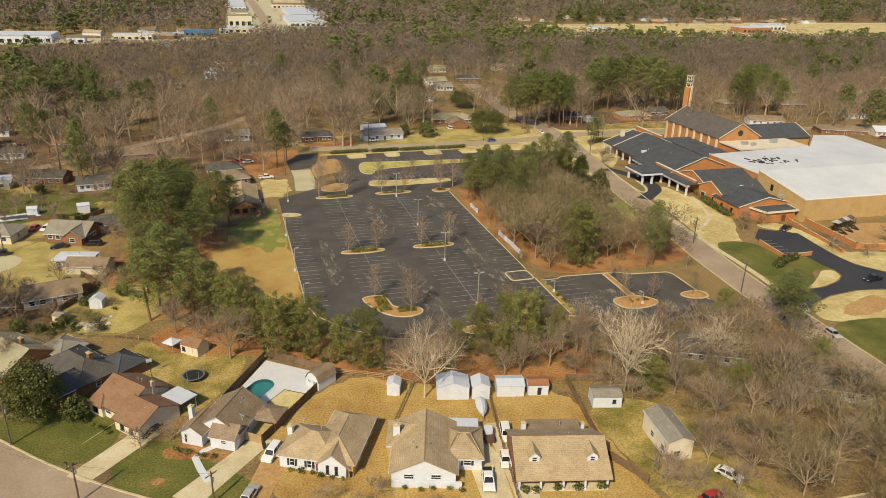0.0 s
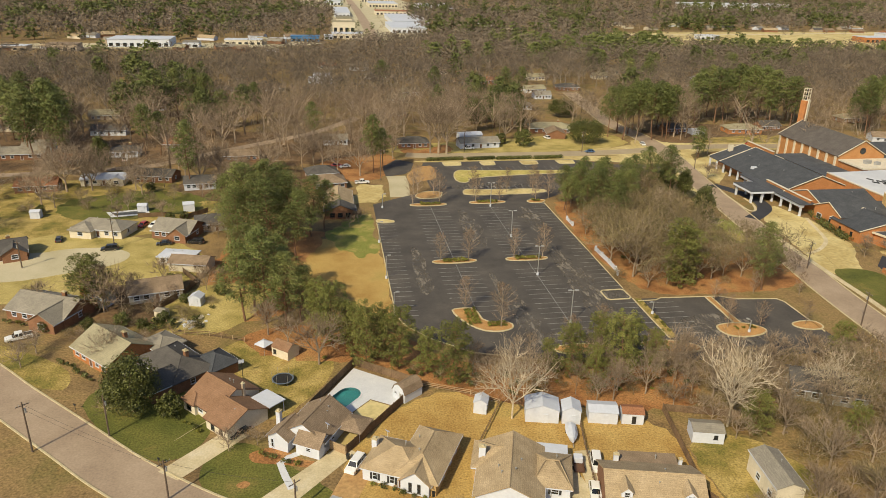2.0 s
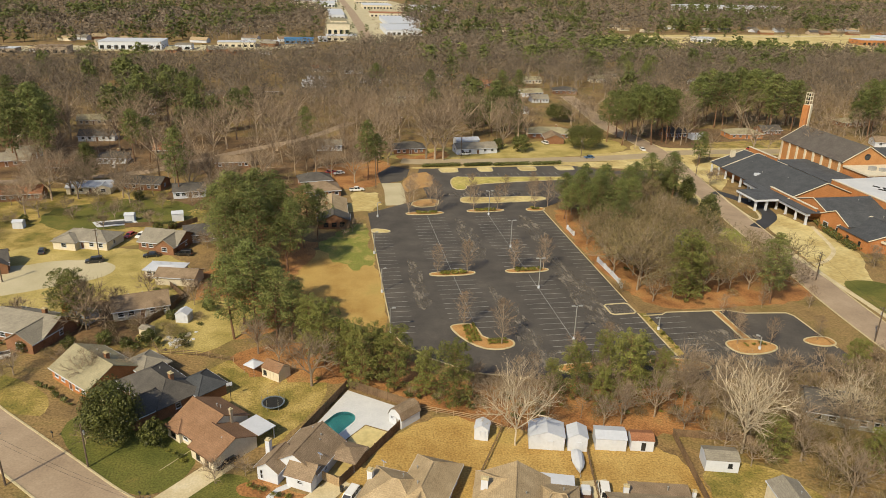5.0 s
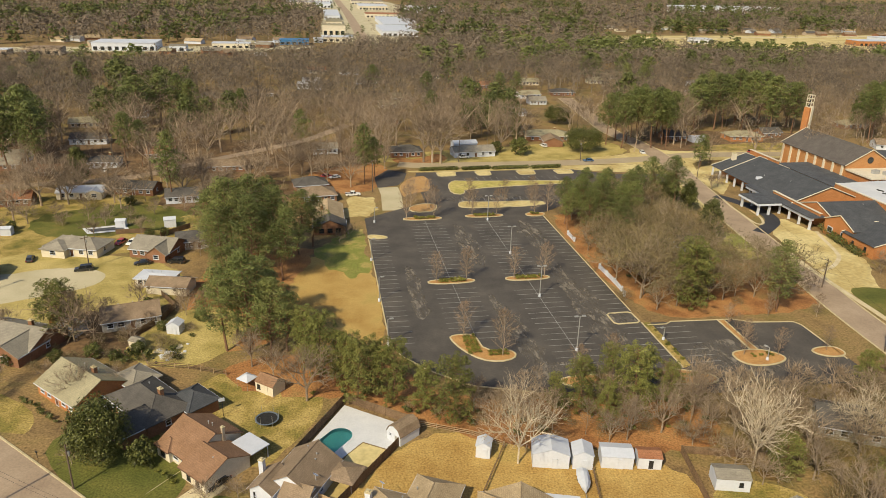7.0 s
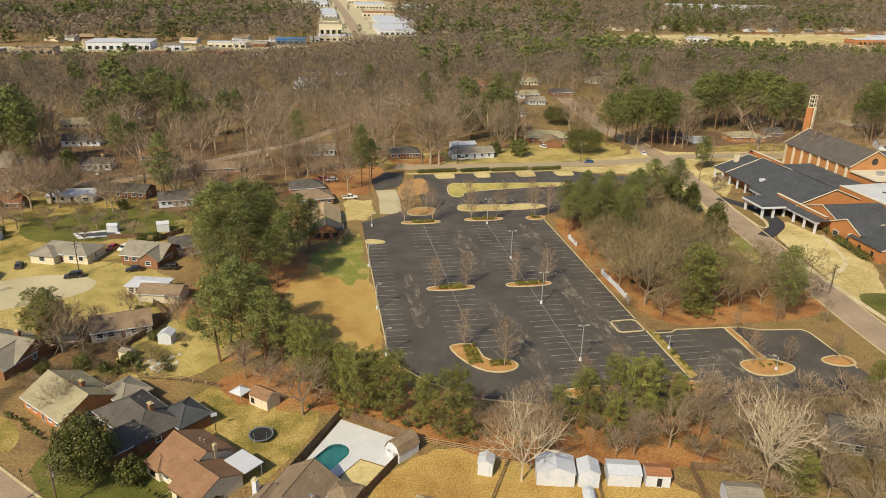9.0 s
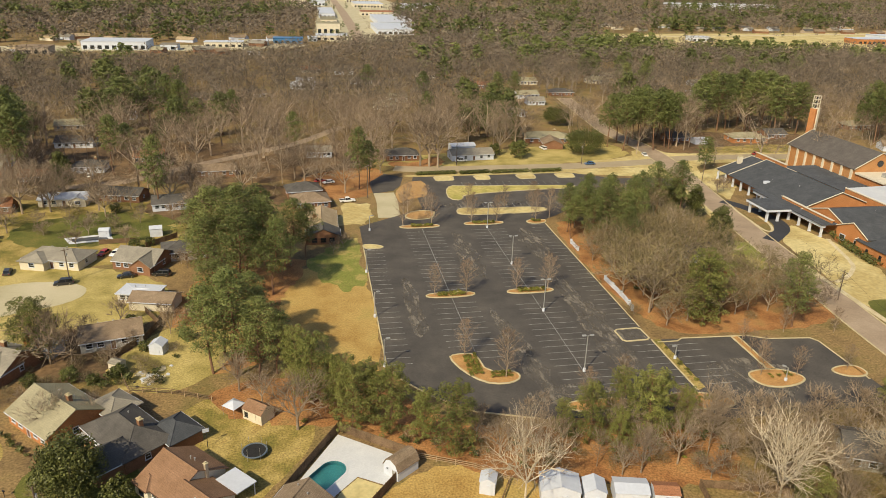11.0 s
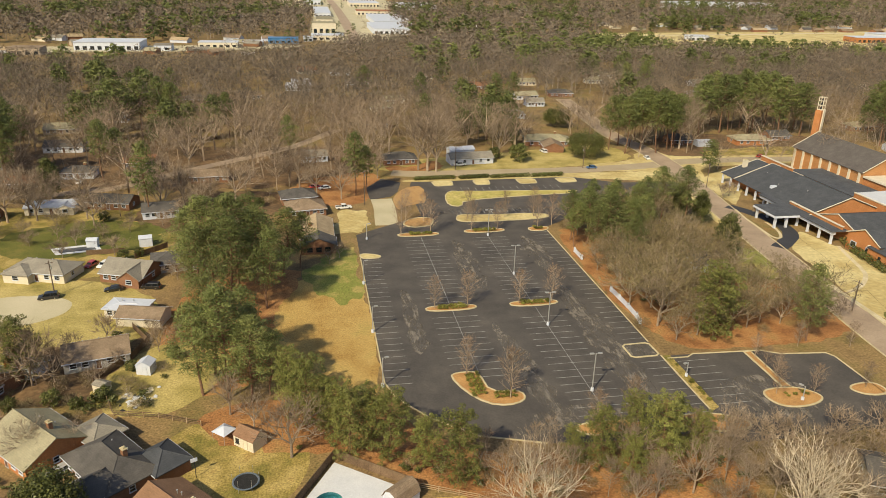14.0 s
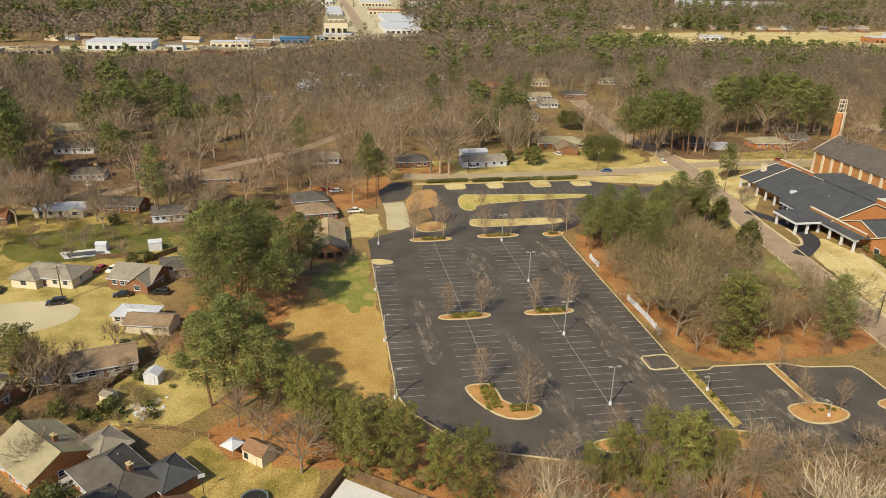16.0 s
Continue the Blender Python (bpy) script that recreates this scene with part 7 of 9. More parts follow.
# brown house
o = house(-75.6, -27.4, -47, "brown-roofed cream house with a white patio cover")
wing(o, -3.8, 1.4, 8.6, 10.2, 2.5, 2.6, "x", "gable", CREAM, BROWN_ROOF, BROWN_DOOR)
wing(o, 3.4, -0.8, 6.4, 8.8, 2.45, 2.0, "x", "gable", CREAM, BROWN_ROOF, BROWN_DOOR)
wing(o, -6.4, -2.6, 3.6, 3.4, 2.42, 1.0, "x", "hip", CREAM, BROWN_ROOF, BROWN_DOOR)
b = bmesh.new()
box(b, 4.4, 5.6, 2.5, 5.4, 3.8, 0.16)
part("patio_roof", b, METAL_WHITE, o, "white flat patio cover")
for px in (2.0, 6.8):
    b = bmesh.new()
    box(b, px, 7.2, 0, 0.14, 0.14, 2.5)
    part("patio_post", b, WHITE, o)
for u in (-1.2, 1.2):
    opening("window", o, 3.4, -0.8, 6.4, 8.8, "s", u, 0.5, 0.9, 1.5, DARK_SHUTTER)
opening("window", o, -6.4, -2.6, 3.6, 3.4, "s", 0, 0.6, 1.2, 1.5, DARK_SHUTTER)
opening("door", o, -3.8, 1.4, 8.6, 10.2, "s", 2.4, 0.05, 1.0, 2.1, WHITE)
opening("window", o, -3.8, 1.4, 8.6, 10.2, "s", 0.2, 0.9, 1.4, 1.3, WHITE)
chimney(o, 0.6, 3.0, 5.6, 0.5, 0.5, TAN)
vents(o, [(-2.6, 3.2, 4.6), (-3.4, 3.0, 4.7), (4.4, -1.8, 3.8)])

# houses west of it
o = ranch(-88.0, -11.2, -50, 14.5, 9.0, DARK_ROOF, BROWN_BRICK, "dark grey-roofed brick house behind an evergreen", "hip", 2.6, (1, 6.5, 4.5))
wing(o, 5.0, 6.0, 7.0, 6.0, 2.5, 1.8, "x", "hip", BROWN_BRICK, SLATE_ROOF)
o = ranch(-102.0, -2.6, -45, 13.5, 11.0, OLIVE_ROOF, BRICK, "buff-roofed brick house with a side wing", "gable", 2.8, None)
wing(o, 6.0, 7.4, 7.0, 6.0, 2.4, 1.5, "x", "hip", BROWN_BRICK, GREY_ROOF)
o = ranch(-121.5, 19.5, -25, 16.5, 10.5, GREY_ROOF, BROWN_BRICK, "grey-roofed brick house with a carport", "gable", 2.4, (1, 7.0, 3.0))
chimney(o, 4.2, 5.6, 5.6, 0.9, 0.9, BRICK)
wing(o, 7.0, 8.0, 5.0, 4.0, 2.3, 0.5, "x", "gable", WHITE, METAL_WHITE)
ranch(-124.5, 75.5, -18, 16.0, 8.5, GREY_ROOF, CREAM, "low grey-roofed cream house", "hip", 2.0, (-1, 7.0, 2.0), False)
ranch(-102.0, 72.0, -20, 12.5, 10.0, GREY_ROOF, BROWN_BRICK, "grey-roofed brick house with twin gables", "gable", 2.3, (1, 5.5, 2.0), False)
o = ranch(-98.0, 49.0, -14, 9.5, 5.5, METAL_WHITE, CREAM, "small cream house with a flat white roof", "hip", 0.25, None, False)
wing(o, 5.0, -3.2, 10.5, 6.0, 2.4, 1.2, "x", "gable", CREAM, UMBER_ROOF)
ranch(-100.0, 28.0, 14, 12.5, 8.5, UMBER_ROOF, GREY_SIDING, "brown-roofed house behind bare trees", "gable", 1.9, None, False)
ranch(-148.0, 58.5, 20, 14.0, 9.0, DARK_ROOF, BROWN_BRICK, "dark-roofed brick house at the turnaround", "gable", 2.0, (1, 6.0, 2.0))
ranch(-92.0, 78.0, 10, 12.0, 9.0, DARK_ROOF, GREY_SIDING, "dark-roofed house half hidden by trees", "hip", 1.8, None, False)
# houses beside and beyond the lot
o = house(-53.0, 93.5, 0, "tan-roofed brick house beside the parking lot")
wing(o, 0, 1.0, 9.4, 22.0, 2.6, 1.9, "y", "gable", BROWN_BRICK, TAN_ROOF)
wing(o, 0.3, -8.6, 9.8, 6.6, 2.66, 2.2, "y", "gable", BROWN_BRICK, DARK_ROOF)
for u in (-2.6, 0, 2.6):
    opening("window", o, 0.3, -8.6, 9.8, 6.6, "s", u, 0.6, 1.6, 1.6, BROWN_DOOR)
for u in (-6, 0, 6):
    opening("window", o, 0, 1.0, 9.4, 22.0, "e", u, 0.9, 1.4, 1.2, WHITE)
chimney(o, -2.0, 2.0, 5.2)
ranch(-56.5, 120.0, 8, 12.5, 10.0, UMBER_ROOF, BROWN_BRICK, "brown-roofed brick house beside a drive", "hip", 2.2, None, False)
ranch(-59.0, 133.0, 10, 12.0, 9.0, DARK_ROOF, BROWN_BRICK, "dark-roofed house under pines", "hip", 2.2, None, False)
ranch(-139.0, 131.0, 2, 15.5, 8.0, METAL_WHITE, CREAM, "long low house with a white metal roof", "gable", 1.1, (1, 5.0, 1.5), False)
ranch(-121.0, 134.0, -14, 15.0, 8.0, DARK_ROOF, BROWN_BRICK, "low dark-roofed brick house", "gable", 1.7, None, False)
ranch(-103.5, 122.5, 8, 11.0, 7.5, DARK_ROOF, WHITE, "dark-roofed house with a white gable end", "gable", 1.9, None, False)
ranch(-157.0, 160.0, 0, 12.0, 8.0, RED_ROOF, BROWN_BRICK, "russet-roofed house among trees", "gable", 1.6, None, False)
ranch(-160.0, 124.0, 5, 14.0, 8.0, RED_ROOF, BROWN_BRICK, "russet-roofed brick house by trees", "gable", 1.8, None)
ranch(-142.0, 173.0, 0, 12.0, 8.0, DARK_ROOF, WHITE, "dark-roofed house among trees", "hip", 1.8, None)
ranch(-92.5, 163.0, 4, 14.0, 8.0, UMBER_ROOF, BROWN_BRICK, "brown-roofed house on the wooded street", "gable", 1.6, None, False)
ranch(-52.5, 190.0, 0, 11.0, 8.0, GREY_ROOF, WHITE, "pale house among bare trees", "gable", 1.7, None, False)
ranch(-17.0, 182.0, 2, 14.0, 9.0, DARK_ROOF, BROWN_BRICK, "dark hip-roofed house facing the street", "hip", 2.2, None, False)
o = ranch(13.5, 180.0, 6, 19.0, 8.0, GREY_ROOF, WHITE, "white house with a raised white back storey", "gable", 1.8, None, False)
wing(o, -2.0, 7.0, 11.0, 6.0, 4.6, 0.7, "x", "gable", WHITE, METAL_WHITE)
o = ranch(58.0, 210.0, -8, 22.0, 11.0, OLIVE_ROOF, BROWN_BRICK, "broad tan-roofed brick house by the street", "hip", 2.3, None)
wing(o, 0.5, -11.5, 9.0, 11.0, 2.5, 1.9, "y", "gable", BROWN_BRICK, UMBER_ROOF)
for x, y, a, w, d, rf, wl, lab, st in (
    (161, 203, -4, 18, 10, OLIVE_ROOF, BRICK, "low tan-roofed brick house among pines", "hip"),
    (124, 206, 0, 12, 8, DARK_ROOF, BROWN_BRICK, "dark brick house under pines", "gable"),
    (180, 210, 5, 12, 8, DARK_ROOF, BROWN_BRICK, "dark-roofed house by pines", "gable"),
    (229, 178, -20, 19, 9, UMBER_ROOF, WHITE, "brown-roofed house with white columns", "gable"),
    (255, 151, -20, 24, 11, UMBER_ROOF, BROWN_BRICK, "broad brown-roofed brick house near trees", "hip"),
    (276, 143, -15, 14, 9, METAL_WHITE, CREAM, "pale-roofed cream house near trees", "gable"),
    (243, 228, 0, 15, 9, OLIVE_ROOF, BROWN_BRICK, "tan-roofed house among trees", "hip"),
    (320, 269, 0, 17, 10, DARK_ROOF, CREAM, "dark-roofed distant house among trees", "gable"),
    (281, 219, -10, 16, 9, GREY_ROOF, BROWN_BRICK, "grey-roofed distant house among trees", "hip"),
    (323, 236, -10, 16, 9, OLIVE_ROOF, BROWN_BRICK, "tan-roofed distant house among trees", "hip"),
    (298, 185, -10, 12, 9, UMBER_ROOF, WHITE, "brown-roofed distant house among trees", "gable"),
    (83, 333, 10, 15, 9, OLIVE_ROOF, WHITE, "distant pale house in a clearing", "gable"),
    (110, 342, -10, 16, 10, DARK_ROOF, BROWN_BRICK, "distant dark-roofed house in a clearing", "hip"),
    (82, 309, 0, 11, 8, GREY_ROOF, WHITE, "distant grey-roofed white house", "gable"),
    (375, 263, -10, 20, 10, RED_ROOF, CREAM, "distant russet-roofed cream house", "gable"),
    (155, 395, 0, 15, 9, OLIVE_ROOF, CREAM, "distant tan-roofed cream house", "gable"),
    (100, 389, 0, 13, 9, OLIVE_ROOF, CREAM, "distant tan-roofed cream house", "gable"),
    (-3, 322, 5, 12, 8, OLIVE_ROOF, CREAM, "tan house hidden in woods", "gable"),
    (-19, 254, 0, 12, 8, UMBER_ROOF, BROWN_BRICK, "brown house hidden in woods", "gable"),
    (-59, 390, 0, 12, 9, METAL_WHITE, WHITE, "white-roofed house hidden in woods", "gable"),
    (-122, 186, 0, 12, 8, RED_ROOF, BROWN_BRICK, "russet-roofed house in woods", "gable"),
    (-180, 184, 0, 12, 8, GREY_ROOF, WHITE, "pale house in bare woods", "gable"),
    (-90, 341, 4, 15, 9, UMBER_ROOF, TAN, "brown two-tone house deep in bare woods", "gable"),
    (-60, 372, -8, 16, 9, METAL_WHITE, WHITE, "white house with a pale roof in bare woods", "gable"),
    (-55, 449, 10, 14, 9, RED_ROOF, CREAM, "russet-roofed cream house far in the woods", "gable"),
    (-20, 394, 0, 16, 9, GREY_ROOF, WHITE, "grey-roofed white house in bare woods", "hip"),
    (-171, 253, 6, 15, 9, OLIVE_ROOF, TAN, "tan house between pines", "gable"),
    (-159, 216, 0, 16, 9, DARK_ROOF, WHITE, "dark-roofed house with a white fascia under pines", "gable"),
    (-203, 227, 0, 16, 9, GREY_ROOF, CREAM, "grey-roofed cream house in bare woods", "hip"),
    (-182, 172, 4, 18, 9, GREY_ROOF, BROWN_BRICK, "long grey-roofed brick house among trees", "gable"),
    (-153, 278, 0, 14, 9, METAL_WHITE, WHITE, "white house glimpsed between bare trees", "gable"),
    (-13, 298, 4, 12, 8, OLIVE_ROOF, CREAM, "yellow-cream house between bare trunks", "gable"),
    (58, 274, -6, 14, 9, GREY_ROOF, WHITE, "grey-roofed white house behind a hedge", "hip"),
    (-120, 330, 0, 14, 9, DARK_ROOF, BROWN_BRICK, "dark-roofed brick house in bare woods", "hip"),
    (-30, 440, 0, 15, 9, GREY_ROOF, WHITE, "grey-roofed white house far in the woods", "gable"),
    (30, 420, 6, 14, 9, UMBER_ROOF, CREAM, "brown-roofed cream house far in the woods", "gable"),
    (60, 372, -4, 14, 9, RED_ROOF, BROWN_BRICK, "russet-roofed brick house in bare woods", "gable"),
    (170, 420, 0, 15, 9, OLIVE_ROOF, CREAM, "tan-roofed cream house far in the woods", "hip"),
    (230, 380, 8, 15, 9, GREY_ROOF, WHITE, "grey-roofed white house far in the woods", "gable"),
    (300, 420, -6, 16, 9, OLIVE_ROOF, TAN, "tan house far in the woods", "hip"),
    (360, 360, 0, 15, 9, UMBER_ROOF, CREAM, "brown-roofed cream house far in the woods", "gable"),
    (240, 300, -8, 15, 9, UMBER_ROOF, BROWN_BRICK, "brown-roofed brick house between bare trees", "hip"),
    (200, 330, 0, 14, 9, METAL_WHITE, CREAM, "pale-roofed cream house between bare trees", "gable"),
    (42, -34, -25, 14, 9, DARK_ROOF, GREY_SIDING, "dark-roofed house hidden by bare trees", "gable"),
    (58, -52, -30, 13, 9, DARK_ROOF, WHITE, "dark-roofed white house behind bare trees", "gable"),
    (55, 58, 10, 10, 7, DARK_ROOF, WHITE, "small white house hidden by trees", "gable"),
):
    ranch(x, y, a, w, d, rf, wl, lab, st, 2.0, None, False)
# pale house in the southeast trees
o = house(14.9, -59.4, 84, "cream house with a grey roof among bare trees")
wing(o, 0, 0, 9.6, 4.6, 3.9, 0.9, "x", "gable", CREAM, GREY_ROOF, None, 0.3)
opening("window", o, 0, 0, 9.6, 4.6, "w", 0.6, 0.9, 1.2, 1.2, WHITE)
opening("window", o, 0, 0, 9.6, 4.6, "n", 1.0, 1.0, 1.2, 1.2, WHITE)
opening("window", o, 0, 0, 9.6, 4.6, "n", -3.0, 1.0, 1.2, 1.2, WHITE)
vents(o, [(1.0, -1.0, 4.6)])


# ---- church ----
church = thing("church", 0, 0, 0, 0, "red-brick church with slate-grey roofs and a bell tower", "church")


def block(name, pts, z0, z1, matl, label="", parent=church):
    b = bmesh.new()
    prism(b, pts, z0, z1)
    return part(name, b, matl, parent, label)


def turned(cx, cy, ang, pts):
    c, s = math.cos(radians(ang)), math.sin(radians(ang))
    return [(cx + x * c - y * s, cy + x * s + y * c) for x, y in pts]



def church_wing(cx, cy, ang, w, d, h, rise, axis, roofm, wallm, over=0.6, parapet=False, label="", recess=0.0):
    """One wing of the church: wall, roof slabs, ridge and pale verge trim."""
    e = Matrix.Translation((cx, cy, 0)) @ Matrix.Rotation(radians(ang), 4, "Z")
    b = bmesh.new()
    if recess:
        box(b, recess / 2, 0, 0, w - recess, d, h)
        for yy in (-d / 2 + 0.2, d / 2 - 0.2):
            solid(b, [(-w / 2 + 0.2, yy - 0.15, h), (w / 2 - 0.2, yy - 0.15, h), (0, yy - 0.15, h + rise - 0.1), (-w / 2 + 0.2, yy + 0.15, h), (w / 2 - 0.2, yy + 0.15, h), (0, yy + 0.15, h + rise - 0.1)],
                  [(0, 1, 2), (3, 4, 5), (0, 1, 4, 3), (1, 2, 5, 4), (2, 0, 3, 5)])
    else:
        gable_wall(b, 0, 0, w, d, h, rise - 0.02, axis)
    o1 = part("wall", b, wallm, church, label)
    o1.matrix_basis = e
    b = bmesh.new()
    gable_roof(b, 0, 0, w, d, h, rise, axis, over, 0.22)
    o2 = part("roof", b, roofm, church)
    o2.matrix_basis = e
    # pale verge trim at both gable ends
    run = (d if axis == "x" else w) / 2
    L = (w if axis == "x" else d) / 2 + over * 0.7
    k = rise / run
    for sgn in (-1, 1):
        b = bmesh.new()
        for s in (-1, 1):
            p = (sgn * L, 0, h + rise + 0.26) if axis == "x" else (0, sgn * L, h + rise + 0.26)
            q = (sgn * L, s * (run + over), h - over * k + 0.26) if axis == "x" else (s * (run + over), sgn * L, h - over * k + 0.26)
            rod(b, p, q, 0.17, n=5)
        part("verge", b, CREAM, o2)
    return o1, o2


# fellowship wing with the long slate roof, along the street
church_wing(123.6, 107.5, 0, 30.0, 44.0, 4.2, 5.6, "y", SLATE_ROOF, BRICK, 0.5, recess=4.0)
church_wing(123.6, 134.6, 0, 29.0, 10.0, 4.0, 4.8, "y", SLATE_ROOF, BRICK, 0.5, recess=4.0)
# lower hall south of it: a gable to the street and a gable to the south
church_wing(123.0, 60.8, 0, 27.0, 13.4, 5.0, 2.9, "x", SLATE_ROOF, BRICK, 0.4)
church_wing(124.0, 76.0, 0, 24.0, 18.0, 4.6, 3.0, "x", SLATE_ROOF, BRICK, 0.3)
church_wing(120.0, 50.5, 0, 22.6, 14.0, 3.9, 2.7, "y", SLATE_ROOF, BRICK, 0.4)
# nave
nave_wall, nave_roof = church_wing(163.5, 137.0, 0, 21.0, 42.0, 9.4, 5.9, "y", NAVE_ROOF, NAVE_BRICK, 0.7)
for i in range(8):
    b = bmesh.new()
    box(b, -10.75, -19.6 + i * 5.6, 0.0, 0.7, 0.9, 9.0)
    part("pilaster", b, CREAM, nave_wall, "pale pilaster")
    if i < 7:
        b = bmesh.new()
        box(b, -10.6, -16.8 + i * 5.6, 0.0, 0.35, 4.2, 1.1)
        box(b, -10.6, -16.8 + i * 5.6, 8.3, 0.35, 4.6, 1.0)
        part("brick_band", b, NAVE_BRICK, nave_wall)
b = bmesh.new()
rod(b, (0.0, -21.25, 11.2), (0.0, -20.9, 11.2), 1.3, n=20)
part("round_window", b, PANE, nave_wall, "round gable window")
block("gallery_wall", [(138.5, 96), (138.5, 138), (152.8, 138), (152.8, 97)], 0, 4.6, BRICK)
block("gallery_roof", [(138.3, 96), (138.3, 138.3), (152.9, 138.3), (152.9, 97)], 4.6, 4.9, FLAT_ROOF)
# transept to the east and flat link
church_wing(190.0, 131.0, 0, 32.0, 22.0, 7.0, 4.2, "x", SLATE_ROOF, TAN_BRICK, 0.6)
block("link_wall", [(153.6, 101.5), (187.6, 101.5), (187.6, 115.8), (153.6, 115.8)], 0, 7.4, BRICK)
block("link_roof", [(153.0, 101.0), (188.2, 101.0), (188.2, 115.8), (153.0, 115.8)], 7.4, 8.0, CREAM, "flat pale roof slab")
for i in range(6):
    b = bmesh.new()
    box(b, 156.0 + i * 5.8, 101.4, 1.0, 0.5, 0.4, 6.3)
    part("pilaster", b, CREAM, church)
# large flat-roofed hall and sloping gymnasium, both with white membrane roofs
HALL = [(134.0, 96.6), (134.0, 60.2), (216.0, 60.2), (222.0, 116.0), (207.0, 119.6), (188.4, 101.0)]
block("hall_wall", HALL, 0, 7.8, BRICK)
block("hall_roof", [(134.3, 96.2), (134.3, 60.5), (215.6, 60.5), (221.6, 115.6), (207.0, 119.0), (188.4, 100.6)], 7.8, 8.06, MEMBRANE, "flat white membrane roof")
b = bmesh.new()
solid(b, [(128.4, 35.6, 0), (214.0, 34.0, 0), (214.0, 60.0, 0), (128.4, 60.0, 0), (128.4, 35.6, 7.6), (214.0, 34.0, 7.6), (214.0, 60.0, 11.2), (128.4, 60.0, 11.2)], [(0, 1, 2, 3), (4, 5, 6, 7), (0, 1, 5, 4), (1, 2, 6, 5), (2, 3, 7, 6), (3, 0, 4, 7)])
part("gym_wall", b, TAN_BRICK, church, "tall plain brick gymnasium wall")
b = bmesh.new()
solid(b, [(128.7, 35.9, 7.66), (213.7, 34.3, 7.66), (213.7, 59.7, 11.24), (128.7, 59.7, 11.24), (128.7, 35.9, 7.86), (213.7, 34.3, 7.86), (213.7, 59.7, 11.44), (128.7, 59.7, 11.44)], [(0, 1, 2, 3), (4, 5, 6, 7), (0, 1, 5, 4), (1, 2, 6, 5), (2, 3, 7, 6), (3, 0, 4, 7)])
part("gym_roof", b, MEMBRANE, church, "sloping white membrane roof")
for a, c in (((128.5, 60.0, 11.4), (128.5, 35.7, 7.8)), ((128.4, 35.7, 7.8), (214.0, 34.1, 7.8)), ((134.1, 96.6, 8.0), (134.1, 60.4, 8.0))):
    b = bmesh.new()
    rod(b, a, c, 0.28, n=5)
    part("parapet", b, CREAM, church)
for i in range(3):
    b = bmesh.new()
    box(b, 133.95, 90.0 - i * 9.0, 3.2, 0.3, 1.3, 2.2)
    part("window", b, PANE, church)
b = bmesh.new()
box(b, 128.35, 52.0, 6.2, 0.3, 1.2, 2.2)
part("window", b, PANE, church)
# portico along the west front
for i in range(13):
    b = bmesh.new()
    py = 70.6 + 68.0 * i / 12
    px = 106.6 if py < 109 else 109.0
    box(b, px, py, 0, 0.62, 0.62, 3.4)
    box(b, px, py, 0, 0.8, 0.8, 0.25)
    part("portico_column", b, WHITE, church, "square white column")
block("portico_beam", [(105.9, 69.9), (107.3, 69.9), (107.3, 109.0), (105.9, 109.0)], 3.3, 4.3, WHITE)
block("portico_roof", [(105.4, 69.4), (111.4, 69.4), (111.4, 109.4), (105.4, 109.4)], 4.3, 4.6, FLAT_ROOF)
block("portico_parapet", [(109.5, 70.5), (110.1, 70.5), (110.1, 97.0), (109.5, 97.0)], 4.6, 5.5, BRICK, "low brick roof parapet")
block("parapet_cap", [(109.3, 70.3), (110.3, 70.3), (110.3, 97.2), (109.3, 97.2)], 5.5, 5.66, CREAM)
block("ridge_parapet", [(127.6, 123.2), (128.3, 123.2), (128.3, 143.0), (127.6, 143.0)], 7.6, 9.6, BRICK, "brick parapet behind the ridge")
block("ridge_parapet_cap", [(127.4, 123.0), (128.5, 123.0), (128.5, 143.2), (127.4, 143.2)], 9.6, 9.78, CREAM)
block("canopy_roof", [(96.4, 85.4), (105.4, 85.4), (105.4, 97.6), (96.4, 97.6)], 4.3, 4.75, FLAT_ROOF, "flat drop-off canopy")
block("canopy_fascia", [(96.2, 85.2), (105.5, 85.2), (105.5, 97.8), (96.2, 97.8)], 3.8, 4.45, WHITE)
for px, py in ((97.4, 86.4), (97.4, 96.6), (101.6, 86.4), (101.6, 96.6)):
    b = bmesh.new()
    box(b, px, py, 0, 0.7, 0.7, 3.8)
    part("canopy_column", b, WHITE, church)
# entry with a flat roof at the south end
block("entry_wall", [(113.6, 43.2), (115.0, 37.6), (127.2, 37.8), (128.0, 43.2)], 0, 3.4, BRICK)
block("entry_roof", [(112.8, 43.4), (114.6, 36.9), (128.0, 37.1), (128.6, 43.4)], 3.4, 3.95, CREAM)
block("entry_deck", [(113.4, 43.1), (115.1, 37.5), (127.4, 37.7), (128.0, 43.1)], 3.95, 4.02, FLAT_ROOF)
b = bmesh.new()
box(b, 122.5, 37.7, 0, 1.6, 0.2, 2.4)
part("door", b, BROWN_DOOR, church)
for py in (64.4, 58.0):
    b = bmesh.new()
    box(b, 109.45, py, 1.2, 0.3, 2.4, 2.0)
    part("window", b, METAL_WHITE, church)
    b = bmesh.new()
    box(b, 109.4, py, 1.4, 0.3, 2.0, 1.6)
    part("pane", b, PANE, church)
for py in (52.5, 47.0):
    b = bmesh.new()
    box(b, 108.65, py, 1.0, 0.3, 0.9, 1.7)
    part("window", b, PANE, church)
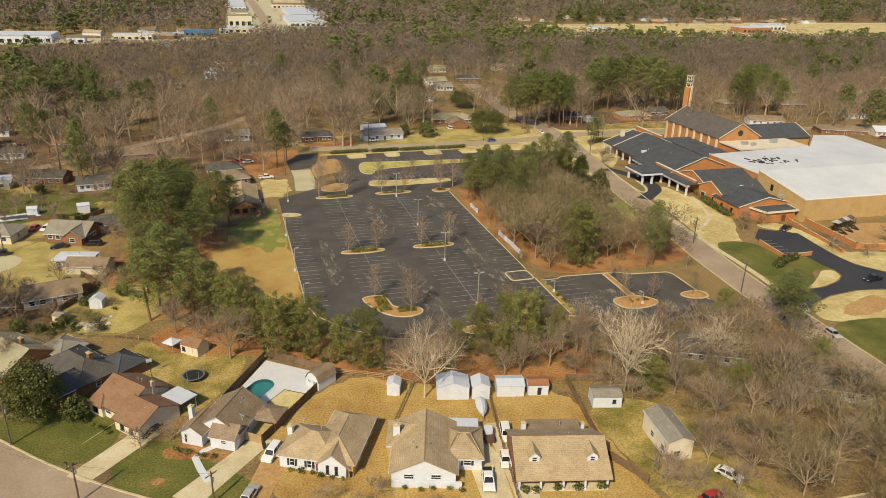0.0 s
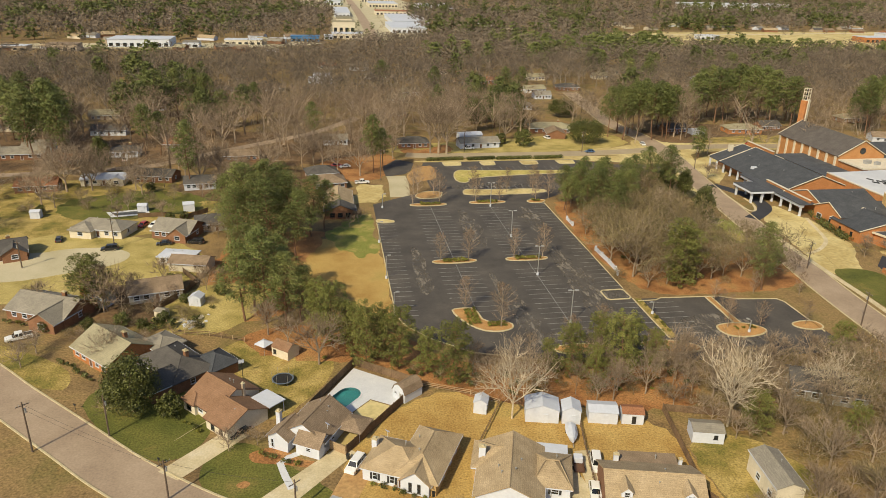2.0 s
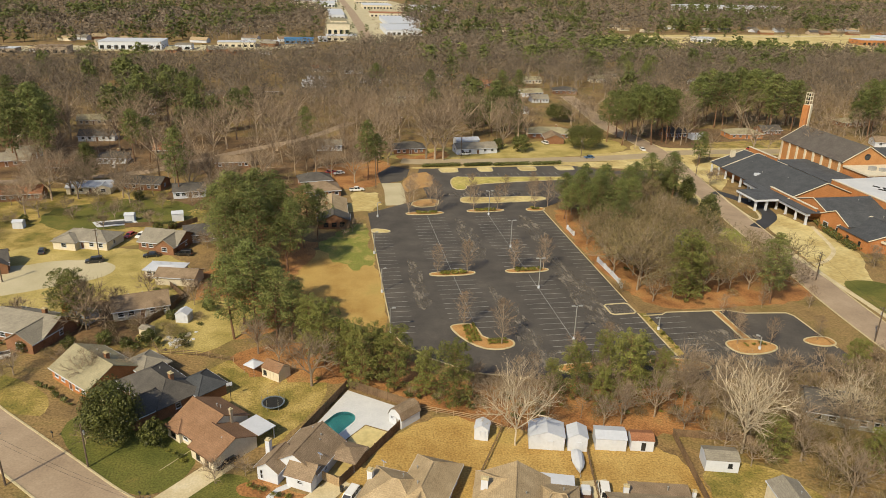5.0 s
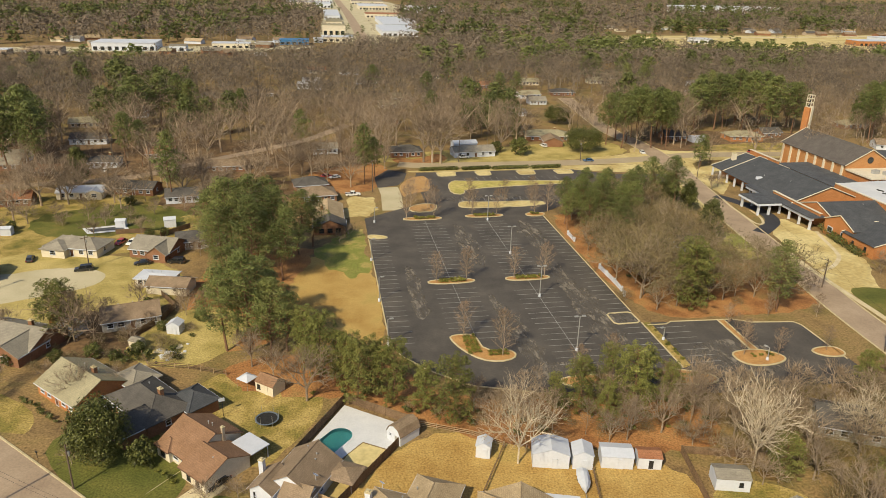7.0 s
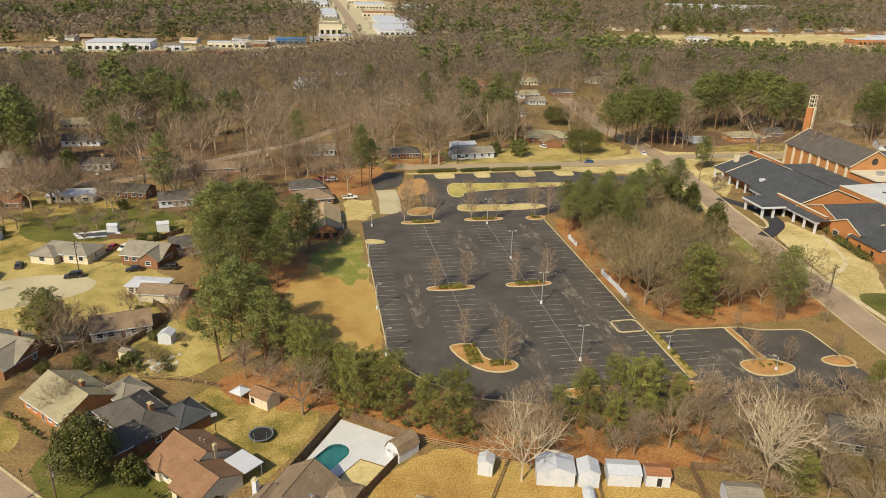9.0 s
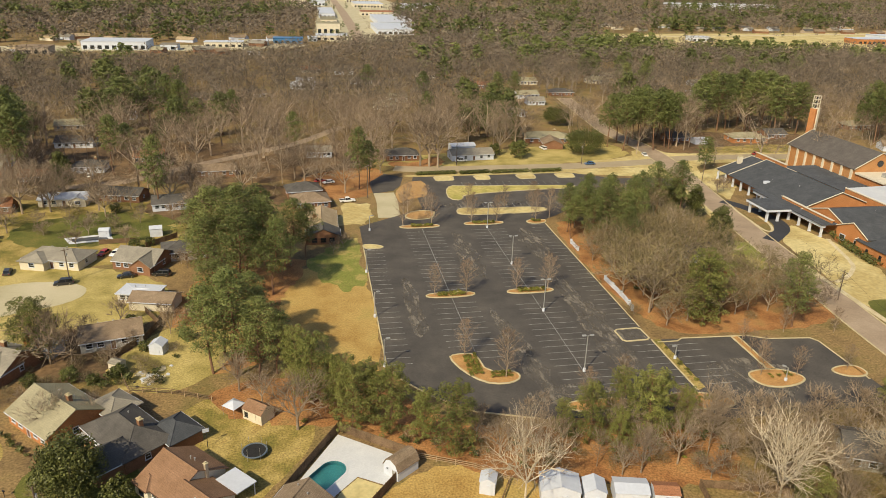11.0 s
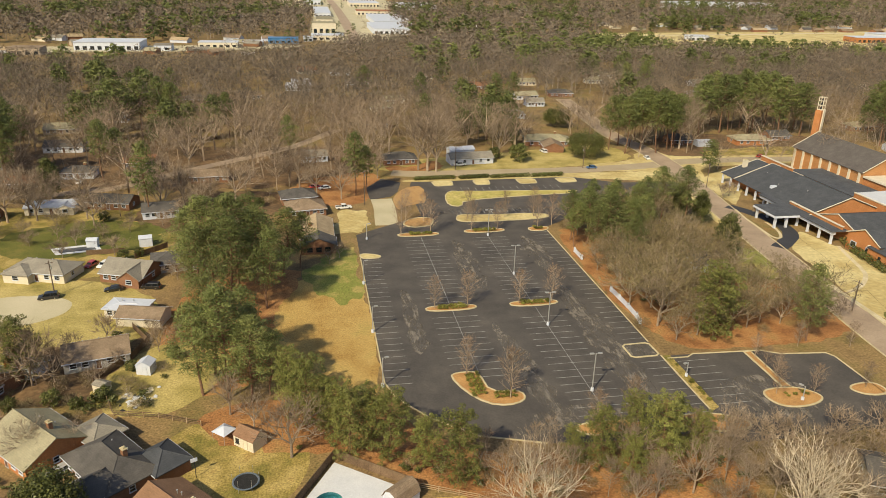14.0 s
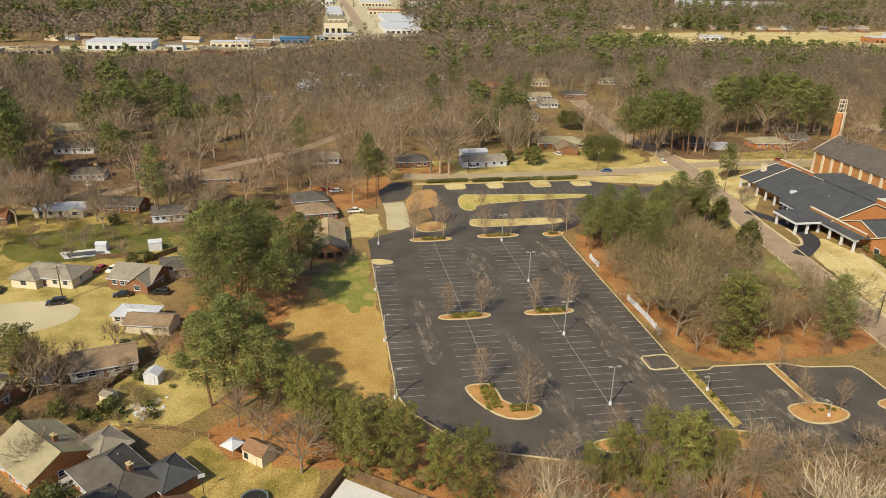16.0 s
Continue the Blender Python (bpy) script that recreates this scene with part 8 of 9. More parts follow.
# roof equipment
for x, y, z, s in ((160, 108, 8.0, 1.8), (163, 106, 8.0, 1.5), (176, 109, 8.0, 2.0), (128, 46.5, 5.4, 1.3), (130, 52, 4.6, 1.2)):
    b = bmesh.new()
    box(b, x, y, z - 0.3, s * 1.5, s, s * 0.8 + 0.3, 10, 0.06)
    rod(b, (x, y, z + s * 0.8), (x, y, z + s * 0.8 + 0.15), s * 0.35, n=14)
    part("roof_unit", b, GALV, church)
scraps = thing("roof_debris", 152, 82, 8.06, 0, "dark scraps of roofing lying on the white roof", "debris")
for i in range(30):
    a = random.Random(i)
    b = bmesh.new()
    box(b, a.gauss(0, 5), a.gauss(0, 2.2), 0, a.uniform(0.8, 2.8), a.uniform(0.3, 1.0), a.uniform(0.08, 0.35), a.uniform(0, 180))
    part("scrap", b, BLACK_METAL, scraps)
vents(church, [(115, 112, 6.9), (118, 100, 7.9), (128, 92, 8.0), (128, 74, 6.9), (124, 57, 6.8), (118, 124, 7.6)])
b = bmesh.new()
box(b, 113.0, 112.0, 5.4, 2.2, 1.4, 1.2, 0, 0.1)
part("roof_unit", b, METAL_WHITE, church)
chimney(church, 117, 137.5, 9.6, 1.6, 1.6, CREAM)

# bell tower
tower = thing("bell_tower", 174.2, 173.5, 0, 25, "tall slender brick and white bell tower", "tower")
b = bmesh.new()
box(b, -1.15, 0, 0, 1.3, 2.8, 22.0)
part("brick_pier", b, BRICK, tower)
b = bmesh.new()
box(b, 1.3, 0.3, 0, 0.9, 2.6, 21.0)
part("brick_pier", b, BRICK, tower)
b = bmesh.new()
box(b, 0.15, -0.5, 0, 1.5, 2.8, 22.4)
part("white_pier", b, CREAM, tower, "white concrete pier")
for px, py in ((-1.1, -1.1), (1.1, -1.1), (1.1, 1.1), (-1.1, 1.1)):
    b = bmesh.new()
    box(b, px, py, 21.6, 0.24, 0.24, 6.2)
    part("belfry_post", b, CREAM, tower)
for z in (21.9, 24.0, 26.0, 27.6):
    b = bmesh.new()
    for px, py, sx, sy in ((0, -1.1, 2.4, 0.2), (0, 1.1, 2.4, 0.2), (-1.1, 0, 0.2, 2.0), (1.1, 0, 0.2, 2.0)):
        box(b, px, py, z, sx, sy, 0.22)
    part("belfry_ring", b, CREAM, tower)
for z, r in ((22.3, 0.75), (24.4, 0.65), (26.3, 0.5)):
    b = bmesh.new()
    rod(b, (0, 0, z), (0, 0, z + 1.0), r, r * 0.45, 12)
    rod(b, (0, 0, z + 0.9), (0, 0, z + 1.6), 0.08, n=6)
    part("bell", b, BLACK_METAL, tower)

# brick walls of the playground and the drive


def brick_wall(pts, h, label, matl=None, cap=True):
    o = thing("garden_wall", pts[0][0], pts[0][1], 0, 0, label, "wall", "low walls")
    x0, y0 = pts[0]
    for (ax, ay), (bx, by) in zip(pts, pts[1:]):
        L = math.hypot(bx - ax, by - ay)
        a = math.degrees(math.atan2(by - ay, bx - ax))
        b = bmesh.new()
        box(b, (ax + bx) / 2 - x0, (ay + by) / 2 - y0, 0, L, 0.3, h, a)
        w_ = part("wall_run", b, matl or BRICK, o)
        if cap:
            b = bmesh.new()
            box(b, (ax + bx) / 2 - x0, (ay + by) / 2 - y0, h, L, 0.42, 0.1, a)
            part("coping", b, KERB, w_)
        n = max(1, int(L / 5))
        for i in range(n + 1):
            b = bmesh.new()
            box(b, ax + (bx - ax) * i / n - x0, ay + (by - ay) * i / n - y0, 0, 0.55, 0.55, h + 0.25, a)
            part("pier", b, matl or BRICK, o)
    return o


brick_wall([(129.0, 34.4), (128.2, 22.0), (127.4, 11.2), (150.0, 4.0), (172.0, 4.0)], 1.8, "red-brick playground wall with piers")
brick_wall([(124.4, 37.4), (122.8, 26.0), (121.3, 14.9), (120.0, 9.0)], 1.1, "low red-brick wall along the drive")
brick_wall([(100.2, 21.5), (99.1, 9.6), (108.8, 9.7)], 1.1, "low red-brick retaining wall")
brick_wall([(22.9, 74.0), (22.9, 68.0)], 1.2, "white-painted wall beside the parking lot", WHITE, False)
brick_wall([(22.8, 46.0), (23.1, 36.0), (23.0, 30.6), (22.5, 27.5)], 1.25, "white-painted wall beside the parking lot", WHITE, False)


# ---- distant commercial buildings ----
def store(x, y, w, d, h, roofm, wallm, label, ang=0.0, windows=True):
    o = thing("commercial_building", x, y, 0, ang, label, "building", "distant commercial buildings seen far off")
    b = bmesh.new()
    box(b, 0, 0, 0, w, d, h)
    part("wall", b, wallm, o)
    b = bmesh.new()
    box(b, 0, 0, h, w + 0.8, d + 0.8, 0.4)
    part("roof", b, roofm, o)
    if windows:
        n = max(2, int(w / 6))
        for i in range(n):
            b = bmesh.new()
            box(b, -w / 2 + (i + 0.5) * w / n, -d / 2 - 0.05, 0.6, w / n * 0.55, 0.3, h * 0.45)
            part("window", b, PANE, o)
    return o


BLUE = surface("blue_metal", [(0.05, 0.16, 0.34), (0.07, 0.2, 0.4)], scale=0.2, rough=0.5, bump=0.05)
for x, y, w, d, h, rf, wl, lab in (
    (-231, 612, 56, 34, 7, METAL_WHITE, WHITE, "long white distant warehouse with dark bays"),
    (-183, 600, 15, 14, 5, GREY_ROOF, WHITE, "distant low white store beside a road"),
    (-137, 626, 36, 16, 5, METAL_WHITE, CREAM, "distant white-roofed store seen far off"),
    (-106, 646, 20, 14, 4, METAL_WHITE, GREY_SIDING, "distant white-roofed store seen far off"),
    (-77, 668, 30, 16, 5, BLUE, BLUE, "distant blue commercial building"),
    (-288, 566, 26, 18, 6, UMBER_ROOF, TAN, "distant tan building by trees"),
    (-330, 566, 24, 14, 4, METAL_WHITE, TAN, "distant low building by trees"),
    (-33, 770, 27, 20, 13, OLIVE_ROOF, CREAM, "distant three-storey cream hotel"),
    (-31, 706, 34, 22, 5, METAL_WHITE, CREAM, "distant flat white store by the main road"),
    (-52, 690, 10, 14, 4, METAL_WHITE, WHITE, "distant small white store by the main road"),
    (-28, 1120, 24, 160, 6, METAL_WHITE, WHITE, "distant long white-roofed shopping strip"),
    (47, 820, 44, 100, 6, METAL_WHITE, WHITE, "distant large white-roofed shopping centre"),
    (62, 960, 50, 150, 6, METAL_WHITE, WHITE, "distant large white-roofed shopping centre"),
    (60, 1120, 64, 40, 6, RED_ROOF, CREAM, "distant red-roofed restaurant by the main road"),
    (58, 1370, 56, 90, 7, METAL_WHITE, CREAM, "distant white store by the main road"),
    (150, 1290, 62, 110, 8, METAL_WHITE, WHITE, "distant white store behind trees"),
    (-90, 1440, 60, 60, 8, METAL_WHITE, CREAM, "distant pale store by the main road"),
    (-40, 1420, 34, 90, 7, METAL_WHITE, WHITE, "distant pale store by the main road"),
    (-28, 960, 22, 60, 5, OLIVE_ROOF, CREAM, "distant tan store by the main road"),
    (60, 1560, 70, 80, 7, GREY_ROOF, CREAM, "distant grey-roofed store by the main road"),
    (-40, 1600, 50, 80, 7, GREY_ROOF, WHITE, "distant grey-roofed store by the main road"),
    (278, 694, 33, 18, 5, METAL_WHITE, WHITE, "distant white building by a field"),
    (417, 726, 24, 18, 5, METAL_WHITE, WHITE, "distant white building by a field"),
    (335, 700, 16, 12, 4, SHRUB_LEAF, CREAM, "distant low building with a green roof"),
    (790, 1400, 160, 50, 15, METAL_WHITE, WHITE, "distant large white building above woods"),
    (964, 1480, 86, 40, 12, METAL_WHITE, WHITE, "distant white building near woods"),
    (642, 712, 46, 26, 6, METAL_WHITE, BRICK, "distant brick building with a white roof"),
    (700, 750, 40, 26, 7, METAL_WHITE, WHITE, "distant white building near woods"),
):
    store(x, y, w, d, h, rf, wl, lab)
sr = random.Random(77)
HOMES = [(-380, -90, 560, 700, 26), (120, 900, 840, 930, 34), (90, 260, 690, 800, 14), (-420, -120, 760, 1150, 16), (160, 1000, 980, 1300, 20)]
for x0, x1, y0, y1, n in HOMES:
    for i in range(n):
        x, y = sr.uniform(x0, x1), sr.uniform(y0, y1)
        if -262 < x < -120 and 585 < y < 660:
            continue
        o = thing("distant_house", x, y, 0, sr.uniform(-30, 30), "small distant house with a weathered roof among trees", "house", "distant houses")
        w, d, h = sr.uniform(11, 20), sr.uniform(8, 12), sr.uniform(2.6, 3.4)
        b = bmesh.new()
        gable_wall(b, 0, 0, w, d, h, 2.2, "x")
        part("wall", b, sr.choice((WHITE, CREAM, TAN, BROWN_BRICK)), o)
        b = bmesh.new()
        gable_roof(b, 0, 0, w, d, h, 2.3, "x", 0.5, 0.2)
        part("roof", b, sr.choice((GREY_ROOF, UMBER_ROOF, OLIVE_ROOF, DARK_ROOF, TAN_ROOF)), o)

# ---- pool garden ----
deck_outline = [(-64.4, -34.8), (-52.1, -13.6), (-40.4, -22.4), (-44.9, -28.4), (-49.3, -25.6), (-52.3, -28.8), (-56.2, -33.2), (-60.4, -36.6)]
bm = bmesh.new()
for ring in (deck_outline, POOL):
    vs = [bm.verts.new((x, y, 0.1)) for x, y in ring]
    for i in range(len(vs)):
        bm.edges.new((vs[i], vs[(i + 1) % len(vs)]))
bmesh.ops.triangle_fill(bm, edges=bm.edges[:], use_beauty=True)
for f in list(bm.faces):
    if f.normal.z < 0:
        f.normal_flip()
me = bpy.data.meshes.new("pool_deck")
bm.to_mesh(me)
bm.free()
me.materials.append(WHITE_CONCRETE)
tagged(new("pool_deck", me), "bright white concrete pool deck", "pool deck", kind="structure")
sheet("lawn_pool_garden", [(-49.3, -25.8), (-45.0, -28.6), (-55.0, -41.0), (-57.4, -39.4), (-52.3, -29.0)], 0.03, PALE_LAWN, "pale dry lawn beside the pool", rounds=0)
pool = thing("swimming_pool", 0, 0, 0, 0, "oblong swimming pool with rounded ends and turquoise water", "swimming pool")
b = bmesh.new()
rim = [b.verts.new((x, y, 0.1)) for x, y in POOL]
bot = [b.verts.new((x, y, -1.3)) for x, y in POOL]
n = len(POOL)
for i in range(n):
    b.faces.new((rim[i], rim[(i + 1) % n], bot[(i + 1) % n], bot[i]))
b.faces.new(bot)
part("basin", b, POOL_TILE, pool)
b = bmesh.new()
b.faces.new([b.verts.new((x, y, -0.06)) for x, y in POOL])
water = part("water", b, water_material(), pool, "still turquoise water")
if water.data.polygons[0].normal.z < 0:
    water.data.flip_normals()
kerb_ring(POOL, 0.4, 0.06, z=0.1, closed=True, name="coping", parent=pool, material=WHITE_CONCRETE)


# ---- fences ----
panel_cache = {}


def fence_panel(L, h, matl, style):
    key = (round(L, 1), h, matl.name, style)
    if key in panel_cache:
        return panel_cache[key]
    b = bmesh.new()
    if style == "boards":
        n = max(2, int(L / 0.2))
        rnd = random.Random(n)
        front = []
        for i in range(n):
            y, z = rnd.uniform(-0.012, 0.012), h + rnd.uniform(-0.05, 0.04)
            front += [(-L / 2 + i * L / n, y, z), (-L / 2 + (i + 0.9) * L / n, y, z), (-L / 2 + (i + 0.92) * L / n, y + 0.03, h - 0.1)]
        lo = [b.verts.new((x, y, 0.04)) for x, y, z in front]
        hi = [b.verts.new((x, y, z)) for x, y, z in front]
        lo2 = [b.verts.new((x, y + 0.04, 0.04)) for x, y, z in front]
        hi2 = [b.verts.new((x, y + 0.04, z)) for x, y, z in front]
        for i in range(len(front) - 1):
            b.faces.new((lo[i], lo[i + 1], hi[i + 1], hi[i]))
            b.faces.new((lo2[i], hi2[i], hi2[i + 1], lo2[i + 1]))
            b.faces.new((hi[i], hi[i + 1], hi2[i + 1], hi2[i]))
    else:
        for z in (h * 0.3, h * 0.62, h * 0.94):
            box(b, 0, 0, z, L, 0.05, 0.12)
    m = bpy.data.meshes.new("panel")
    b.to_mesh(m)
    b.free()
    m.materials.append(matl)
    panel_cache[key] = m
    return m


post_cache = {}


def fence(pts, h, matl, label, style="boards", step=2.4):
    f = thing("fence", pts[0][0], pts[0][1], 0, 0, label, "fence", "garden fences")
    if h not in post_cache:
        b = bmesh.new()
        box(b, 0, 0, 0, 0.12, 0.12, h + 0.12)
        m = bpy.data.meshes.new("post")
        b.to_mesh(m)
        b.free()
        m.materials.append(matl)
        post_cache[h] = m
    x0, y0 = pts[0]
    for j, ((ax, ay), (bx, by)) in enumerate(zip(pts, pts[1:])):
        L = math.hypot(bx - ax, by - ay)
        n = max(1, round(L / step))
        a = math.degrees(math.atan2(by - ay, bx - ax))
        for i in range(n + (j == len(pts) - 2)):
            o = part("post", post_cache[h], None, f)
            o.matrix_basis = pose(ax + (bx - ax) * i / n - x0, ay + (by - ay) * i / n - y0, 0, 0, 0, a)
        for i in range(n):
            u = (i + 0.5) / n
            o = part("panel", fence_panel(L / n - 0.12, h, matl, style), None, f)
            o.matrix_basis = pose(ax + (bx - ax) * u - x0, ay + (by - ay) * u - y0, 0, 0, 0, a)
    return f


fence([(-65.0, -34.6), (-52.0, -12.4), (-39.0, -22.2), (-54.4, -41.8)], 1.9, WOOD_FENCE, "tall weathered wooden privacy fence round the pool")
fence([(-54.6, -41.9), (-57.2, -39.9)], 1.8, NEW_FENCE, "pale wooden gate fence by the driveway")
fence([(-38.8, -22.2), (-29.6, -26.4), (-24.6, -30.4)], 1.2, NEW_FENCE, "low wooden rail fence at the end of a yard", "rails", 3.0)
fence([(-24.8, -30.8), (-33.2, -46.2)], 1.2, WOOD_FENCE, "low weathered rail fence between yards", "rails", 3.0)
fence([(-10.2, -34.0), (-12.4, -44.4), (-17.2, -71.0)], 1.1, WOOD_FENCE, "low weathered rail fence between driveways", "rails", 3.0)
fence([(6.2, -36.4), (2.6, -60.0), (6.0, -68.0)], 1.7, WOOD_FENCE, "weathered wooden fence beside a back yard")
fence([(6.2, -36.2), (20.0, -40.0)], 1.6, WOOD_FENCE, "weathered wooden fence behind a shed")
fence([(-75.6, 0.4), (-83.6, 4.0), (-92.0, 6.0), (-96.5, 16.0)], 1.2, WOOD_FENCE, "low weathered fence behind the yards", "rails", 3.0)
fence([(-95.7, 41.1), (-91.1, 33.8), (-93.0, 27.0), (-98.6, 18.4)], 1.6, WOOD_FENCE, "dark wooden fence behind a brown-roofed house")
fence([(-107.7, 89.6), (-118.0, 89.0)], 1.5, WOOD_FENCE, "dark wooden fence behind a covered pool")
sheet("pool_terrace", [(-129.5, 95.2), (-117.4, 97.9), (-114.6, 92.2), (-126.6, 89.9)], 0.06, WHITE_CONCRETE, "pale concrete terrace round a covered pool", "terrace", rounds=0)
sheet("pool_cover", [(-127.4, 94.0), (-118.2, 96.1), (-116.4, 93.2), (-125.8, 91.4)], 0.12, FLAT_ROOF, "dark cover stretched over a garden pool", "pool cover", rounds=0)
fence([(-104.0, 84.5), (-96.5, 92.5)], 1.7, WOOD_FENCE, "dark wooden yard fence")


# ---- sheds and small structures ----
def shed(x, y, ang, w, d, h, wallm, roofm, label, rise=0.6, style="gable", axis="x", door=True):
    o = thing("garden_shed", x, y, 0, ang, label, "shed", "garden sheds")
    b = bmesh.new()
    gable_wall(b, 0, 0, w, d, h, rise - 0.02, axis)
    part("wall", b, wallm, o)
    b = bmesh.new()
    gable_roof(b, 0, 0, w, d, h, rise, axis, 0.15, 0.08)
    part("roof", b, roofm, o)
    if door:
        opening("door", o, 0, 0, w, d, "s", 0.1 * w, 0.02, 0.9, 1.9, wallm, wallm)
    return o


shed(-28.6, -31.6, -20, 2.5, 2.7, 2.4, WHITE, METAL_WHITE, "small white metal garden shed with a gable", 0.7, axis="y")
shed(-17.6, -34.8, -13, 6.2, 4.6, 2.7, WHITE, METAL_WHITE, "large white metal garden shed with a low gable", 1.0, axis="y")
shed(-12.4, -36.4, -13, 3.4, 3.6, 2.8, WHITE, METAL_WHITE, "narrow white metal garden shed with a gable", 0.8, axis="y")
shed(-6.4, -36.9, -13, 5.4, 3.8, 2.4, WHITE, METAL_WHITE, "wide white metal garden shed", 0.5)
o = shed(-1.0, -38.2, -13, 4.0, 3.0, 2.3, WHITE, RED_ROOF, "white garden shed with a rusty roof and dark doorway", 0.5, door=False)
opening("door", o, 0, 0, 4.0, 3.0, "s", 0.2, 0.02, 0.9, 1.9, WHITE, BLACK_METAL)
o = shed(10.4, -45.0, -14, 5.6, 3.8, 2.4, WHITE, GREY_ROOF, "white shed with a leaf-strewn roof under a big tree", 0.6, door=False)
opening("window", o, 0, 0, 5.6, 3.8, "s", 1.3, 1.0, 0.6, 0.8, BLACK_METAL)
o = shed(-66.4, -6.2, -40, 4.6, 3.4, 2.2, CREAM, BROWN_ROOF, "cream playhouse shed with a brown roof", 1.2)
opening("window", o, 0, 0, 4.6, 3.4, "s", -1.4, 0.7, 0.7, 1.0, DARK_SHUTTER)
shed(-89.0, 21.4, -15, 3.0, 2.8, 2.2, WHITE, METAL_WHITE, "small white metal shed", 0.8, axis="y")
shed(-96.0, 15.0, -30, 2.6, 2.2, 1.9, CREAM, GREY_ROOF, "small old shed by bushes", 0.4)
shed(-103.0, 95.0, 10, 3.6, 3.0, 2.6, WHITE, METAL_WHITE, "white shed by a dark fence", 0.6)
shed(-118.0, 96.0, 0, 3.0, 2.6, 2.2, WHITE, METAL_WHITE, "white shed on a lawn", 0.5)
shed(-150.0, 92.0, 0, 3.0, 2.6, 2.2, WHITE, METAL_WHITE, "white shed on a lawn", 0.5)
shed(134.0, 200.0, 0, 7.0, 5.0, 2.6, WHITE, METAL_WHITE, "open white carport beside pine trees", 0.5)
# gambrel pool shed
o = thing("pool_shed", -42.0, -25.0, 0, 38, "white barn-shaped pool shed with a brown gambrel roof", "shed", "garden sheds")
prof = [(-1.7, 0), (1.7, 0), (1.7, 1.9), (1.1, 3.0), (0, 3.5), (-1.1, 3.0), (-1.7, 1.9)]
b = bmesh.new()
solid(b, [(-2.4, y, z) for y, z in prof] + [(2.4, y, z) for y, z in prof], [tuple(range(6, -1, -1)), tuple(range(7, 14))] + [(i, (i + 1) % 7, 7 + (i + 1) % 7, 7 + i) for i in range(7)])
part("wall", b, WHITE, o)
b = bmesh.new()
rp = [(1.85, 1.8), (1.2, 3.05), (0, 3.58), (-1.2, 3.05), (-1.85, 1.8)]
for (ya, za), (yb, zb) in zip(rp, rp[1:]):
    solid(b, [(-2.55, ya, za), (2.55, ya, za), (2.55, yb, zb), (-2.55, yb, zb), (-2.55, ya, za + 0.1), (2.55, ya, za + 0.1), (2.55, yb, zb + 0.1), (-2.55, yb, zb + 0.1)],
          [(0, 1, 2, 3), (4, 5, 6, 7), (0, 1, 5, 4), (1, 2, 6, 5), (2, 3, 7, 6), (3, 0, 4, 7)])
part("roof", b, UMBER_ROOF, o)
opening("door", o, 0, 0, 4.8, 3.4, "w", -0.7, 0.02, 0.9, 1.9, WHITE, GREY_SIDING)
opening("window", o, 0, 0, 4.8, 3.4, "w", 0.8, 1.2, 0.7, 0.6, WHITE)
# broken concrete in the yard
rb = random.Random(88)
for k in range(26):
    b = bmesh.new()
    L = rb.uniform(0.35, 1.0)
    box(b, 0, 0, 0, L, L * rb.uniform(0.5, 0.9), rb.uniform(0.08, 0.22), 0, 0.03)
    for v in b.verts:
        v.co += Vector((rb.gauss(0, 0.06), rb.gauss(0, 0.06), 0))
    o = part("rubble_slab", b, WHITE_CONCRETE if k % 4 else BLACK_METAL, None)
    o.matrix_world = pose(-88.9 + rb.gauss(0, 1.9), 11.4 + rb.gauss(0, 1.7), 0.03, 0, 0, rb.uniform(0, 180))
    tagged(o, "broken pale concrete slab lying in dry grass" if k % 4 else "dark scrap lying among broken concrete", "rubble", "rubble in the yard")
# canopy tent
o = thing("canopy_tent", -71.0, -4.2, 0, -40, "small white canopy tent on a back lawn", "canopy")
for px, py in ((-1.4, -1.4), (1.4, -1.4), (1.4, 1.4), (-1.4, 1.4)):
    b = bmesh.new()
    rod(b, (px, py, 0), (px, py, 2.1), 0.03, n=6)
    part("leg", b, GALV, o)
b = bmesh.new()
solid(b, [(-1.55, -1.55, 2.0), (1.55, -1.55, 2.0), (1.55, 1.55, 2.0), (-1.55, 1.55, 2.0), (0, 0, 2.9)], [(0, 1, 4), (1, 2, 4), (2, 3, 4), (3, 0, 4), (3, 2, 1, 0)])
part("canopy", b, METAL_WHITE, o)
# trampoline
o = thing("trampoline", -66.4, -17.2, 0, 0, "round trampoline with a black mat and net poles", "trampoline")
b = bmesh.new()
bmesh.ops.create_circle(b, cap_ends=True, segments=32, radius=1.95, matrix=pose(0, 0, 0.85))
part("mat", b, RUBBER, o)
ring = [(math.cos(i * math.pi / 16) * 2.05, math.sin(i * math.pi / 16) * 2.05) for i in range(32)]
kerb_ring(ring, 0.3, 0.08, z=0.84, closed=True, name="rim", parent=o, material=surface("blue_grey_vinyl", [(0.1, 0.13, 0.17), (0.14, 0.17, 0.2)], scale=1, rough=0.5, bump=0.05))
for i in range(6):
    a = i * math.pi / 3
    b = bmesh.new()
    rod(b, (math.cos(a) * 2.1, math.sin(a) * 2.1, 0), (math.cos(a) * 2.1, math.sin(a) * 2.1, 2.5), 0.03, n=6)
    part("net_pole", b, GALV, o)
